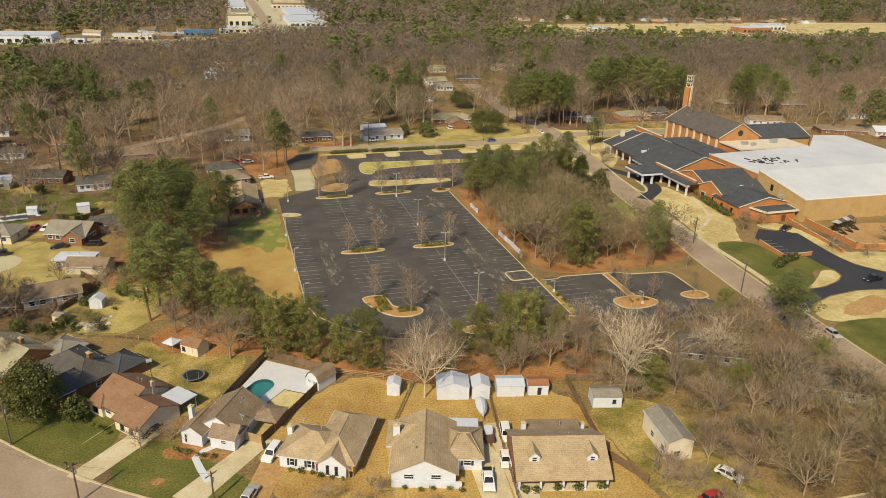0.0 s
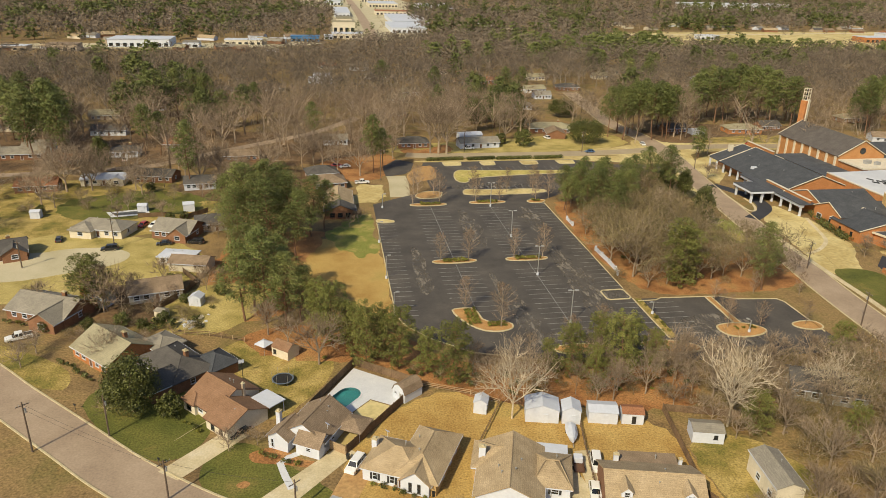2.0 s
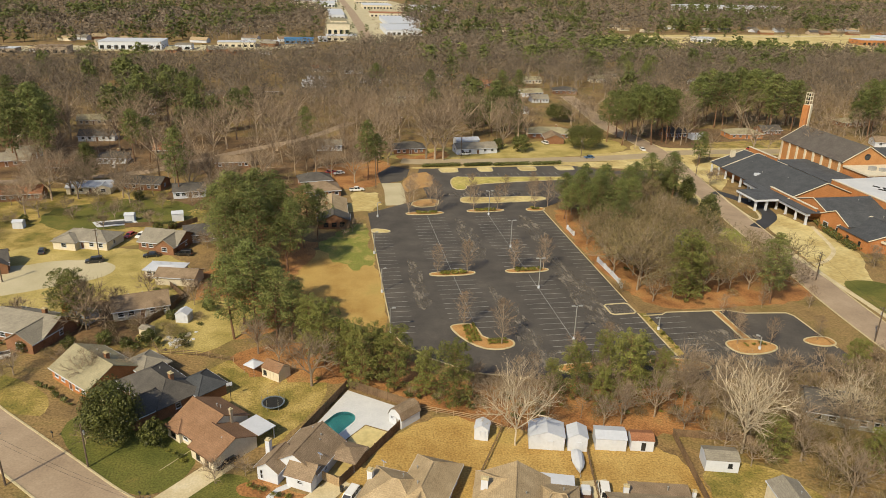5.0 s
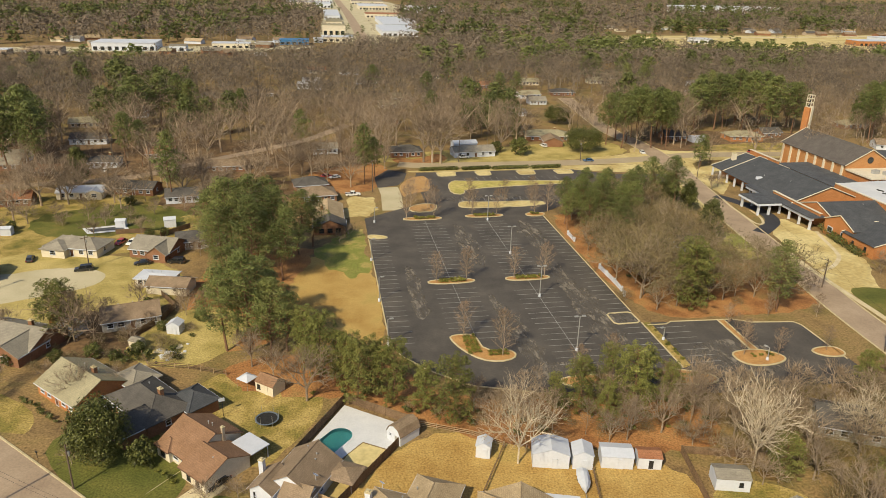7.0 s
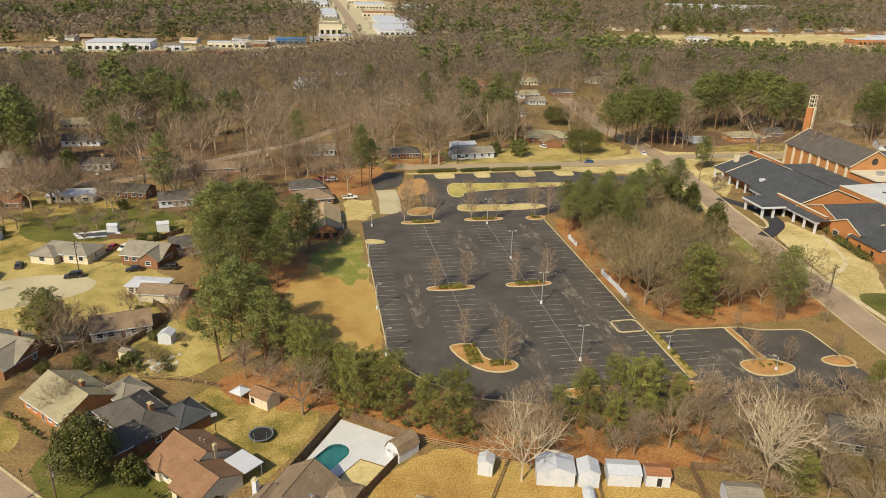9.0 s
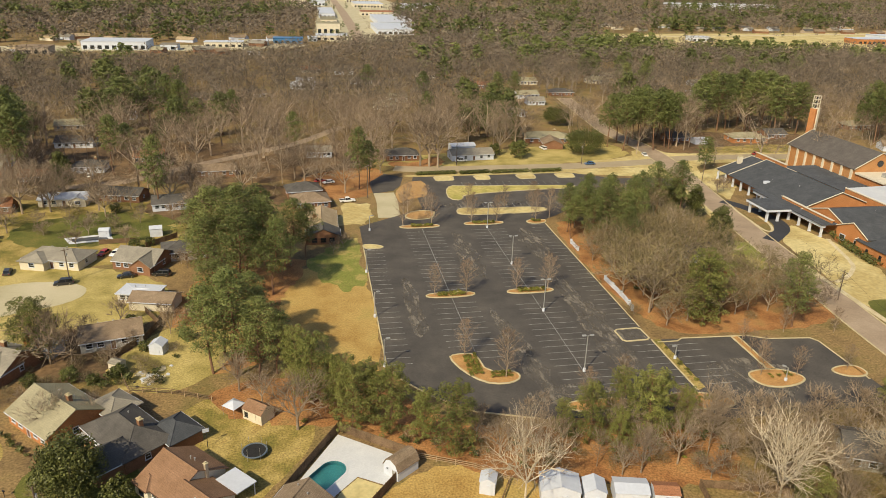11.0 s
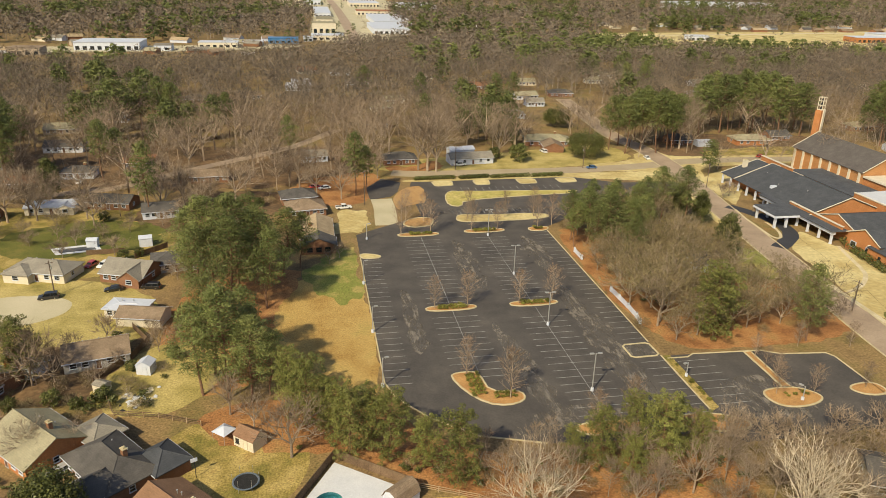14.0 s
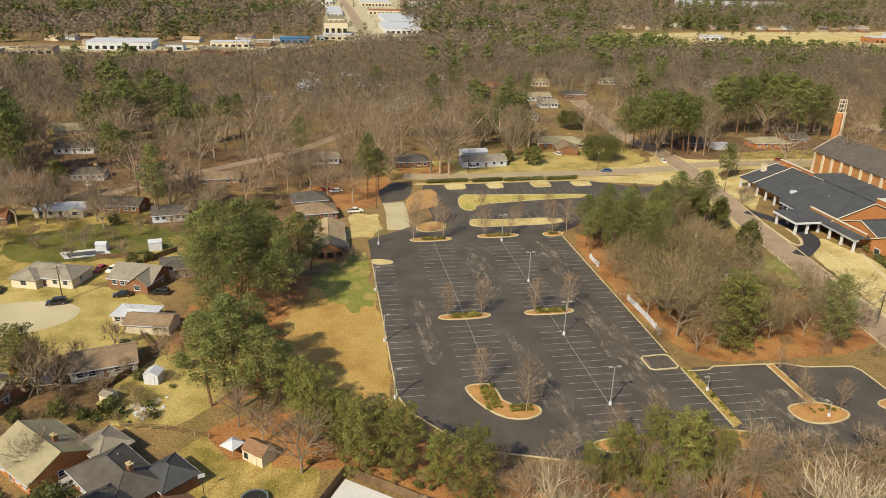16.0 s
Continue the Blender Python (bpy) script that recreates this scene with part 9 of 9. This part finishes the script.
# basketball hoop
o = thing("basketball_hoop", -74.6, -14.0, 0, 200, "basketball hoop on a pole in a back yard", "basketball hoop")
b = bmesh.new()
rod(b, (0, 0, 0), (0, 0, 3.2), 0.06, n=8)
part("pole", b, BLACK_METAL, o)
b = bmesh.new()
box(b, 0, -0.35, 2.9, 1.1, 0.05, 0.75, 0, 0.01)
part("backboard", b, WHITE, o)
b = bmesh.new()
for i in range(14):
    a, c = i * 2 * math.pi / 14, (i + 1) * 2 * math.pi / 14
    rod(b, (math.cos(a) * 0.23, -0.65 + math.sin(a) * 0.23, 3.05), (math.cos(c) * 0.23, -0.65 + math.sin(c) * 0.23, 3.05), 0.012, n=5)
part("rim", b, RED_ROOF, o)
# mailboxes and bins
for x, y, a in ((-85.6, -40.6, 45), (-104.2, -22.4, 45)):
    o = thing("mailbox", x, y, 0, a, "dark mailbox on a post by the kerb", "mailbox", "mailboxes")
    b = bmesh.new()
    box(b, 0, 0, 0, 0.1, 0.1, 1.05)
    part("post", b, POLE_WOOD, o)
    b = bmesh.new()
    box(b, 0, 0, 1.05, 0.25, 0.55, 0.28, 0, 0.05)
    part("box", b, BLACK_METAL, o)
for x, y in ((-54.2, -43.2), (-41.0, -54.2), (-22.4, -57.0)):
    o = thing("wheelie_bin", x, y, 0, tr.uniform(0, 90), "dark wheeled rubbish bin beside a house", "bin", "rubbish bins")
    b = bmesh.new()
    rod(b, (0, 0, 0), (0, 0, 1.0), 0.26, 0.34, 4)
    part("body", b, BLACK_METAL, o)
    b = bmesh.new()
    box(b, 0, 0, 1.0, 0.6, 0.62, 0.07, 45, 0.02)
    part("lid", b, RUBBER, o)


# ---- vehicles ----
def vehicle(x, y, ang, kind, paint, label):
    """A car, pickup or van: shaped body, glass cabin, roof, wheels and lamps."""
    o = thing({"pickup": "pickup_truck", "suv": "suv", "van": "van"}.get(kind, "car"), x, y, 0.0, ang, label, "car", "parked cars")
    L, Wd = {"pickup": (5.6, 1.95), "suv": (4.8, 1.9), "van": (5.4, 2.0)}.get(kind, (4.6, 1.8))
    hood = 0.98 if kind in ("pickup", "suv", "van") else 0.82
    belt = hood + 0.06
    top = {"pickup": 1.8, "suv": 1.75, "van": 2.1}.get(kind, 1.43)
    base = 0.34 if kind == "pickup" else 0.26
    h = L / 2
    side = [(-h, base + 0.15), (-h + 0.05, hood - 0.1), (-h + 0.15, hood), (h - 0.9, hood), (h - 0.12, hood - 0.12), (h, hood - 0.35), (h, base + 0.1), (h - 0.15, base), (-h + 0.15, base)]
    b = bmesh.new()
    n = len(side)
    solid(b, [(u, -Wd / 2, z) for u, z in side] + [(u, Wd / 2, z) for u, z in side], [tuple(range(n - 1, -1, -1)), tuple(range(n, 2 * n))] + [(i, (i + 1) % n, n + (i + 1) % n, n + i) for i in range(n)])
    bmesh.ops.bevel(b, geom=[e for e in b.edges if abs(e.verts[0].co.y - e.verts[1].co.y) < 0.01], offset=0.06, segments=2, affect="EDGES")
    body = part("body", b, paint, o)
    f0, f1, r1, r0 = {"pickup": (1.35, 0.65, -0.75, -0.95), "suv": (1.35, 0.7, -2.0, -2.25), "van": (1.9, 1.2, -2.45, -2.6)}.get(kind, (1.25, 0.5, -1.25, -1.85))
    w0, w1 = Wd / 2 - 0.08, Wd / 2 - 0.24
    q = [(f0, -w0, belt - 0.08), (f0, w0, belt - 0.08), (r0, w0, belt - 0.08), (r0, -w0, belt - 0.08), (f1, -w1, top - 0.06), (f1, w1, top - 0.06), (r1, w1, top - 0.06), (r1, -w1, top - 0.06)]
    um, vm = (f0 + r0) / 2, (f1 + r1) / 2
    b = bmesh.new()
    solid(b, q, [(0, 1, 2, 3), (4, 5, 6, 7), (0, 1, 5, 4), (1, 2, 6, 5), (2, 3, 7, 6), (3, 0, 4, 7)])
    part("cabin", b, paint, o)
    for nm, i0, i1, i2, i3 in (("windscreen", 0, 1, 5, 4), ("rear_window", 2, 3, 7, 6), ("side_window", 1, 2, 6, 5), ("side_window", 3, 0, 4, 7)):
        c4 = [Vector(q[i]) for i in (i0, i1, i2, i3)]
        halves = [c4]
        if nm == "side_window":
            e, g = c4[0].lerp(c4[1], 0.5), c4[3].lerp(c4[2], 0.5)
            halves = [[c4[0], e, g, c4[3]], [e, c4[1], c4[2], g]]
        for r in halves:
            mid = sum(r, Vector()) / 4
            nrm = (r[1] - r[0]).cross(r[3] - r[0]).normalized()
            if nrm.dot(mid - Vector((um, 0, belt))) < 0:
                nrm = -nrm
            lo_ = [mid + (p - mid) * 0.86 for p in r]
            b = bmesh.new()
            solid(b, [tuple(p) for p in lo_] + [tuple(p + nrm * 0.02) for p in lo_], [(0, 1, 2, 3), (4, 5, 6, 7), (0, 1, 5, 4), (1, 2, 6, 5), (2, 3, 7, 6), (3, 0, 4, 7)])
            part(nm, b, CAR_GLASS, o)
    b = bmesh.new()
    solid(b, [(f1 + 0.1, -w1 - 0.03, top - 0.08), (f1 + 0.1, w1 + 0.03, top - 0.08), (r1 - 0.08, w1 + 0.03, top - 0.08), (r1 - 0.08, -w1 - 0.03, top - 0.08), (f1, -w1 + 0.05, top), (f1, w1 - 0.05, top), (r1, w1 - 0.05, top), (r1, -w1 + 0.05, top)],
          [(0, 1, 2, 3), (4, 5, 6, 7), (0, 1, 5, 4), (1, 2, 6, 5), (2, 3, 7, 6), (3, 0, 4, 7)])
    part("roof", b, paint, o)
    if kind == "pickup":
        b = bmesh.new()
        box(b, -1.85, 0, hood - 0.02, 1.75, Wd - 0.35, 0.05)
        part("bed", b, BLACK_METAL, o, "dark pickup bed")
        for sy in (-1, 1):
            b = bmesh.new()
            box(b, -1.85, sy * (Wd / 2 - 0.1), hood, 1.85, 0.12, 0.14)
            part("bed_rail", b, paint, o)
    for u in (h - 0.95, -h + 1.0):
        for sy in (-1, 1):
            b = bmesh.new()
            rod(b, (u, sy * (Wd / 2 - 0.2), 0.34), (u, sy * (Wd / 2 + 0.02), 0.34), 0.34, n=16)
            wl = part("wheel", b, RUBBER, o)
            b = bmesh.new()
            rod(b, (u, sy * (Wd / 2 + 0.01), 0.34), (u, sy * (Wd / 2 + 0.035), 0.34), 0.2, n=12)
            part("rim", b, CHROME, wl)
    for sy in (-1, 1):
        b = bmesh.new()
        box(b, h - 0.06, sy * (Wd / 2 - 0.3), hood - 0.36, 0.14, 0.4, 0.18, 0, 0.03)
        part("headlight", b, LENS, o)
        b = bmesh.new()
        box(b, -h + 0.04, sy * (Wd / 2 - 0.22), hood - 0.3, 0.12, 0.25, 0.22, 0, 0.02)
        part("tail_light", b, TAIL, o)
    b = bmesh.new()
    box(b, h - 0.02, 0, base + 0.06, 0.16, Wd - 0.1, 0.2, 0, 0.04)
    part("bumper", b, CHROME if kind == "pickup" else paint, o)
    return o


TAIL = surface("tail_lens", [(0.35, 0.02, 0.02)], scale=2, rough=0.2, bump=0, spec=0.6)
P_WHITE = car_paint("white", (0.72, 0.72, 0.71))
P_SILVER = car_paint("silver", (0.38, 0.38, 0.38))
P_BLACK = car_paint("black", (0.015, 0.015, 0.017))
P_RED = car_paint("red", (0.35, 0.03, 0.025))
P_DARK = car_paint("charcoal", (0.04, 0.042, 0.048))
P_BLUE = car_paint("blue", (0.05, 0.12, 0.25))
for x, y, a, k, p, lab in (
    (-53.0, -45.4, 240, "suv", P_WHITE, "white SUV parked beside a tan-roofed house"),
    (-57.2, -55.0, 62, "car", P_SILVER, "silver car parked on a driveway"),
    (-19.6, -61.2, 255, "pickup", P_WHITE, "white pickup truck with a dark bed on a driveway"),
    (-14.9, -56.8, 255, "car", P_WHITE, "white car with dark windows on a driveway"),
    (-12.3, -50.2, 255, "suv", P_WHITE, "white SUV at the end of a driveway"),
    (20.2, -70.0, -62, "car", P_WHITE, "white car under bare trees"),
    (14.0, -74.0, 10, "car", P_RED, "red car under bare trees"),
    (-73.4, -33.6, 225, "car", P_BLACK, "black car in front of a brown house"),
    (-96.8, -9.6, 225, "car", P_SILVER, "silver car beside a brick house"),
    (-124.7, 7.4, 205, "pickup", P_WHITE, "white pickup truck on a lawn driveway"),
    (-119.4, 60.4, 190, "suv", P_BLACK, "black SUV on the gravel turnaround"),
    (-104.8, 63.2, 190, "car", P_BLACK, "black car in front of a brick house"),
    (-95.8, 63.4, 170, "suv", P_BLACK, "black SUV beside a brick house"),
    (-114.6, 80.6, 250, "car", P_RED, "dark red car beside a cream house"),
    (-111.2, 80.2, 250, "car", P_WHITE, "white car beside a cream house"),
    (-136.0, 69.5, 100, "car", P_DARK, "dark car on a driveway"),
    (-43.5, 122.6, 8, "pickup", P_WHITE, "white pickup truck on a gravel drive"),
    (-52.6, 148.6, 20, "car", P_RED, "red car under pines"),
    (-49.4, 146.6, 200, "car", P_WHITE, "white car under pines"),
    (8.0, 174.6, 185, "pickup", P_WHITE, "white pickup truck in front of a white house"),
    (51.5, 194.0, 100, "suv", P_WHITE, "white SUV beside a tan-roofed house"),
    (63.5, 165.0, 182, "car", P_BLUE, "blue car on the north street"),
    (117.3, 30.2, 205, "pickup", P_BLACK, "black pickup truck on the church drive"),
    (112.3, -9.8, 185, "pickup", P_BLACK, "black pickup truck on the church driveway"),
    (79.0, -20.1, 265, "suv", P_WHITE, "white SUV on the street"),
    (76.4, -33.2, 265, "car", P_SILVER, "silver car on the street"),
    (95.0, 178.0, 265, "car", P_WHITE, "white car on the street"),
    (-140.0, 164.0, 95, "car", P_WHITE, "white car beside a russet-roofed house"),
    (268.0, 136.0, 170, "car", P_RED, "dark red car beside a pale house"),
    (274.0, 133.0, 170, "car", P_WHITE, "white car beside a pale house"),
    (150.0, 176.0, 20, "car", P_RED, "red car beside the church"),
):
    vehicle(x, y, a, k, p, lab)
# utility trailer and covered boat
o = thing("utility_trailer", -15.6, -50.6, 0, 78, "small loaded utility trailer on a driveway", "trailer")
b = bmesh.new()
box(b, 0, 0, 0.45, 3.0, 1.7, 0.12)
for sy in (-1, 1):
    box(b, 0, sy * 0.82, 0.55, 3.0, 0.06, 0.5)
part("bed", b, BROWN_DOOR, o)
b = bmesh.new()
box(b, 1.3, 0, 0.6, 1.4, 1.5, 1.1, 0, 0.08)
part("load", b, WHITE, o, "white covered load")
for sy in (-1, 1):
    b = bmesh.new()
    rod(b, (-0.3, sy * 0.9, 0.33), (-0.3, sy * 1.1, 0.33), 0.33, n=14)
    part("wheel", b, RUBBER, o)
b = bmesh.new()
rod(b, (-1.5, 0, 0.5), (-2.6, 0, 0.45), 0.05, n=6)
part("drawbar", b, BLACK_METAL, o)
o = thing("covered_boat", -13.9, -41.6, 0, 258, "boat under a white cover on a trailer", "boat")
b = bmesh.new()
sec = [(-2.4, 0.95, 0.9), (-1.0, 1.1, 1.35), (0.8, 1.05, 1.4), (2.0, 0.7, 1.2), (2.9, 0.08, 0.9)]
rings = []
for u, w_, t_ in sec:
    rings.append([b.verts.new((u, w_ * c, 0.5 + z)) for c, z in ((-0.7, 0.0), (-1, 0.5), (-0.55, t_ * 0.85), (0, t_), (0.55, t_ * 0.85), (1, 0.5), (0.7, 0.0))])
for p_, q_ in zip(rings, rings[1:]):
    for i in range(7):
        b.faces.new((p_[i], p_[(i + 1) % 7], q_[(i + 1) % 7], q_[i]))
b.faces.new(rings[0])
b.faces.new(rings[-1])
part("cover", b, METAL_WHITE, o)
b = bmesh.new()
box(b, 0, 0, 0.42, 4.6, 0.12, 0.12)
rod(b, (2.3, 0, 0.48), (3.9, 0, 0.4), 0.05, n=6)
part("trailer_frame", b, GALV, o)
for sy in (-1, 1):
    b = bmesh.new()
    rod(b, (-0.8, sy * 0.75, 0.3), (-0.8, sy * 0.95, 0.3), 0.3, n=14)
    part("wheel", b, RUBBER, o)
# play structure
o = thing("play_structure", 137.5, 27.5, 0, 20, "large dark climbing structure in a walled playground", "playground")
pr = random.Random(8)
for i in range(9):
    b = bmesh.new()
    px, py = -6 + 1.5 * i, pr.uniform(-1.5, 1.5)
    rod(b, (px, py, 0), (px + pr.uniform(-0.3, 0.3), py, 3.0), 0.08, n=6)
    part("post", b, BLACK_METAL, o)
for i in range(4):
    b = bmesh.new()
    box(b, -4.5 + 3 * i, pr.uniform(-1, 1), 1.4, 2.2, 2.2, 0.15)
    part("platform", b, BLACK_METAL, o)
    b = bmesh.new()
    solid(b, [(-5.7 + 3 * i, -1.3, 3.0), (-3.3 + 3 * i, -1.3, 3.0), (-3.3 + 3 * i, 1.3, 3.0), (-5.7 + 3 * i, 1.3, 3.0), (-4.5 + 3 * i, 0, 4.0)], [(0, 1, 4), (1, 2, 4), (2, 3, 4), (3, 0, 4), (3, 2, 1, 0)])
    part("roof", b, DARK_ROOF if i % 2 else GREY_SIDING, o)
for i in range(3):
    b = bmesh.new()
    box(b, -5 + 4 * i, -3, 0, 0.9, 2.6, 0.15)
    rod(b, (-5 + 4 * i, -1.2, 1.5), (-5 + 4 * i, -4.2, 0.2), 0.28, n=8)
    part("slide", b, BLACK_METAL, o)


# ---- lamp posts and utility poles ----
def lot_lamp(x, y, h, heads, ang, label):
    o = thing("lot_lamp_post", x, y, 0.06, ang, label, "lamp post", "parking lot lamps")
    b = bmesh.new()
    rod(b, (0, 0, 0), (0, 0, 0.75), 0.33, 0.3, 14)
    part("concrete_base", b, WHITE, o, "white concrete base")
    b = bmesh.new()
    rod(b, (0, 0, 0.7), (0, 0, h), 0.13, 0.1, 10)
    part("pole", b, GALV, o)
    for s in heads:
        b = bmesh.new()
        rod(b, (0, 0, h - 0.1), (s * 0.55, 0, h), 0.04, n=6)
        ar = part("arm", b, GALV, o)
        b = bmesh.new()
        box(b, s * 0.85, 0, h - 0.1, 0.9, 0.5, 0.24, 0, 0.05)
        hd = part("lamp_head", b, GALV, o)
        b = bmesh.new()
        box(b, s * 0.85, 0, h - 0.13, 0.6, 0.3, 0.03)
        part("lens", b, LENS, hd)
    return o


for y in (1.2, 29.8, 60.0, 90.5):
    lot_lamp(0.1, y, 8.6, (-1, 1), 0, "tall lamp post with two heads in the parking lot")
for y in (8.7, 31.8, 58.9):
    lot_lamp(-41.5, y, 6.6, (1,), 15, "lamp post with one head at the edge of the lot")
lot_lamp(21.9, 3.5, 3.4, (1,), 200, "short lamp post in a grass divider")
lot_lamp(40.9, -8.2, 3.2, (1,), 120, "short lamp post by the lot")
lot_lamp(-38.0, 92.0, 5.0, (1,), 10, "lamp post at the lot's north-west corner")


def utility_pole(x, y, h, ang, label="weathered wooden utility pole with a crossarm", arm=True):
    o = thing("utility_pole", x, y, 0, ang, label, "utility pole", "utility poles")
    b = bmesh.new()
    rod(b, (0, 0, 0), (0, 0, h), 0.17, 0.12, 8)
    part("pole", b, POLE_WOOD, o)
    if arm:
        b = bmesh.new()
        box(b, 0, 0, h - 0.7, 2.2, 0.1, 0.12)
        a = part("crossarm", b, POLE_WOOD, o)
        for u in (-1.0, -0.5, 0.5, 1.0):
            b = bmesh.new()
            rod(b, (u, 0, h - 0.58), (u, 0, h - 0.38), 0.05, n=6)
            part("insulator", b, GALV, a)
    b = bmesh.new()
    rod(b, (0.25, 0, h - 2.2), (0.25, 0, h - 1.4), 0.2, n=10)
    part("transformer", b, GALV, o)
    return o


POLES = [(-107.5, -34.5, 10.0), (-82.4, -49.5, 7.5), (-62.5, -54.8, 6.0)]
for x, y, h in POLES:
    utility_pole(x, y, h, 40)
utility_pole(-95.8, -31.6, 8.6, 40, arm=False)
for x, y, h in ((98.9, 133.0, 10.0), (79.5, 26.4, 8.6), (70.5, -8.0, 9.0), (84.5, 239, 9.0), (-36.0, 126.3, 12.5), (133.3, 214, 11.8), (-118.5, 62.0, 9.5), (-139.0, 49.0, 8.0), (60.0, 166.0, 9.5), (5.0, 168.5, 9.5), (158, 163, 10), (214, 128, 9)):
    utility_pole(x, y, h, tr.uniform(0, 180))


def wire(p, q, sag=0.6):
    """A hanging wire between two points."""
    p, q = Vector(p), Vector(q)
    b = bmesh.new()
    pts = [p.lerp(q, i / 8) - Vector((0, 0, sag * (1 - (2 * i / 8 - 1) ** 2))) for i in range(9)]
    for a, c in zip(pts, pts[1:]):
        rod(b, a, c, 0.018, n=3)
    return tagged(part("overhead_wire", b, BLACK_METAL, None), "thin dark overhead wire between poles", "wire", "overhead wires")


wire((-107.5, -34.5, 9.6), (-82.4, -49.5, 7.1))
wire((-107.5, -34.5, 8.6), (-82.4, -49.5, 6.3))
wire((-82.4, -49.5, 7.1), (-62.5, -54.8, 5.6))
wire((-62.5, -54.8, 5.6), (-68.5, -39.5, 4.5), 0.2)
wire((98.9, 133.0, 9.6), (79.5, 26.4, 8.2), 1.2)
wire((79.5, 26.4, 8.2), (70.5, -8.0, 8.6), 0.8)

# foundation planting along the houses
for cx, cy, a, n, w in ((-46.5, -52.5, -26.6, 6, 9), (-28.6, -60.9, -16.5, 5, 9), (-66.0, -42.0, -30, 6, 7), (-83.0, -29.5, -47, 6, 8), (-108.5, -8.0, -45, 9, 12), (-126, 14, -25, 7, 12)):
    for i in range(n):
        u = (i / (n - 1) - 0.5) * w
        shrub(cx + u * math.cos(radians(a)) + tr.uniform(-0.3, 0.3), cy + u * math.sin(radians(a)) + tr.uniform(-0.3, 0.3), tr.uniform(0.6, 1.05), 0.0, tr.random() < 0.7, "dark clipped shrub against a house")
for x, y, s in ((-14.6, -65, 1.15), (-12.9, -65.4, 1.0), (-9.3, -65.9, 1.15), (-5.9, -66.5, 1.15), (-2.1, -67.4, 1.15)):
    shrub(x, y, s, 0.0, True, "square clipped dark shrub before a porch")
for i in range(9):
    shrub(-98 + 14 * tr.random(), 8 + 12 * tr.random(), tr.uniform(0.7, 1.8), 0.0, True, "unkempt bush behind the houses")
BELT = [(-62, -4), (-52, -8), (-40, -16), (-30, -19), (18, -20), (18, -32), (-8, -28), (-20, -28), (-37, -20), (-50, -10), (-60, -9)]
k = 0
while k < 60:
    x, y = tr.uniform(-62, 18), tr.uniform(-33, -3)
    if inside(x, y, BELT):
        shrub(x, y, tr.uniform(0.6, 1.3), 0.0, tr.random() < 0.6, "low wild bush under the tree belt")
        k += 1
for i in range(30):
    shrub(24 + 34 * tr.random(), 24 + 66 * tr.random(), tr.uniform(0.6, 1.4), 0.0, True, "low wild bush under trees")
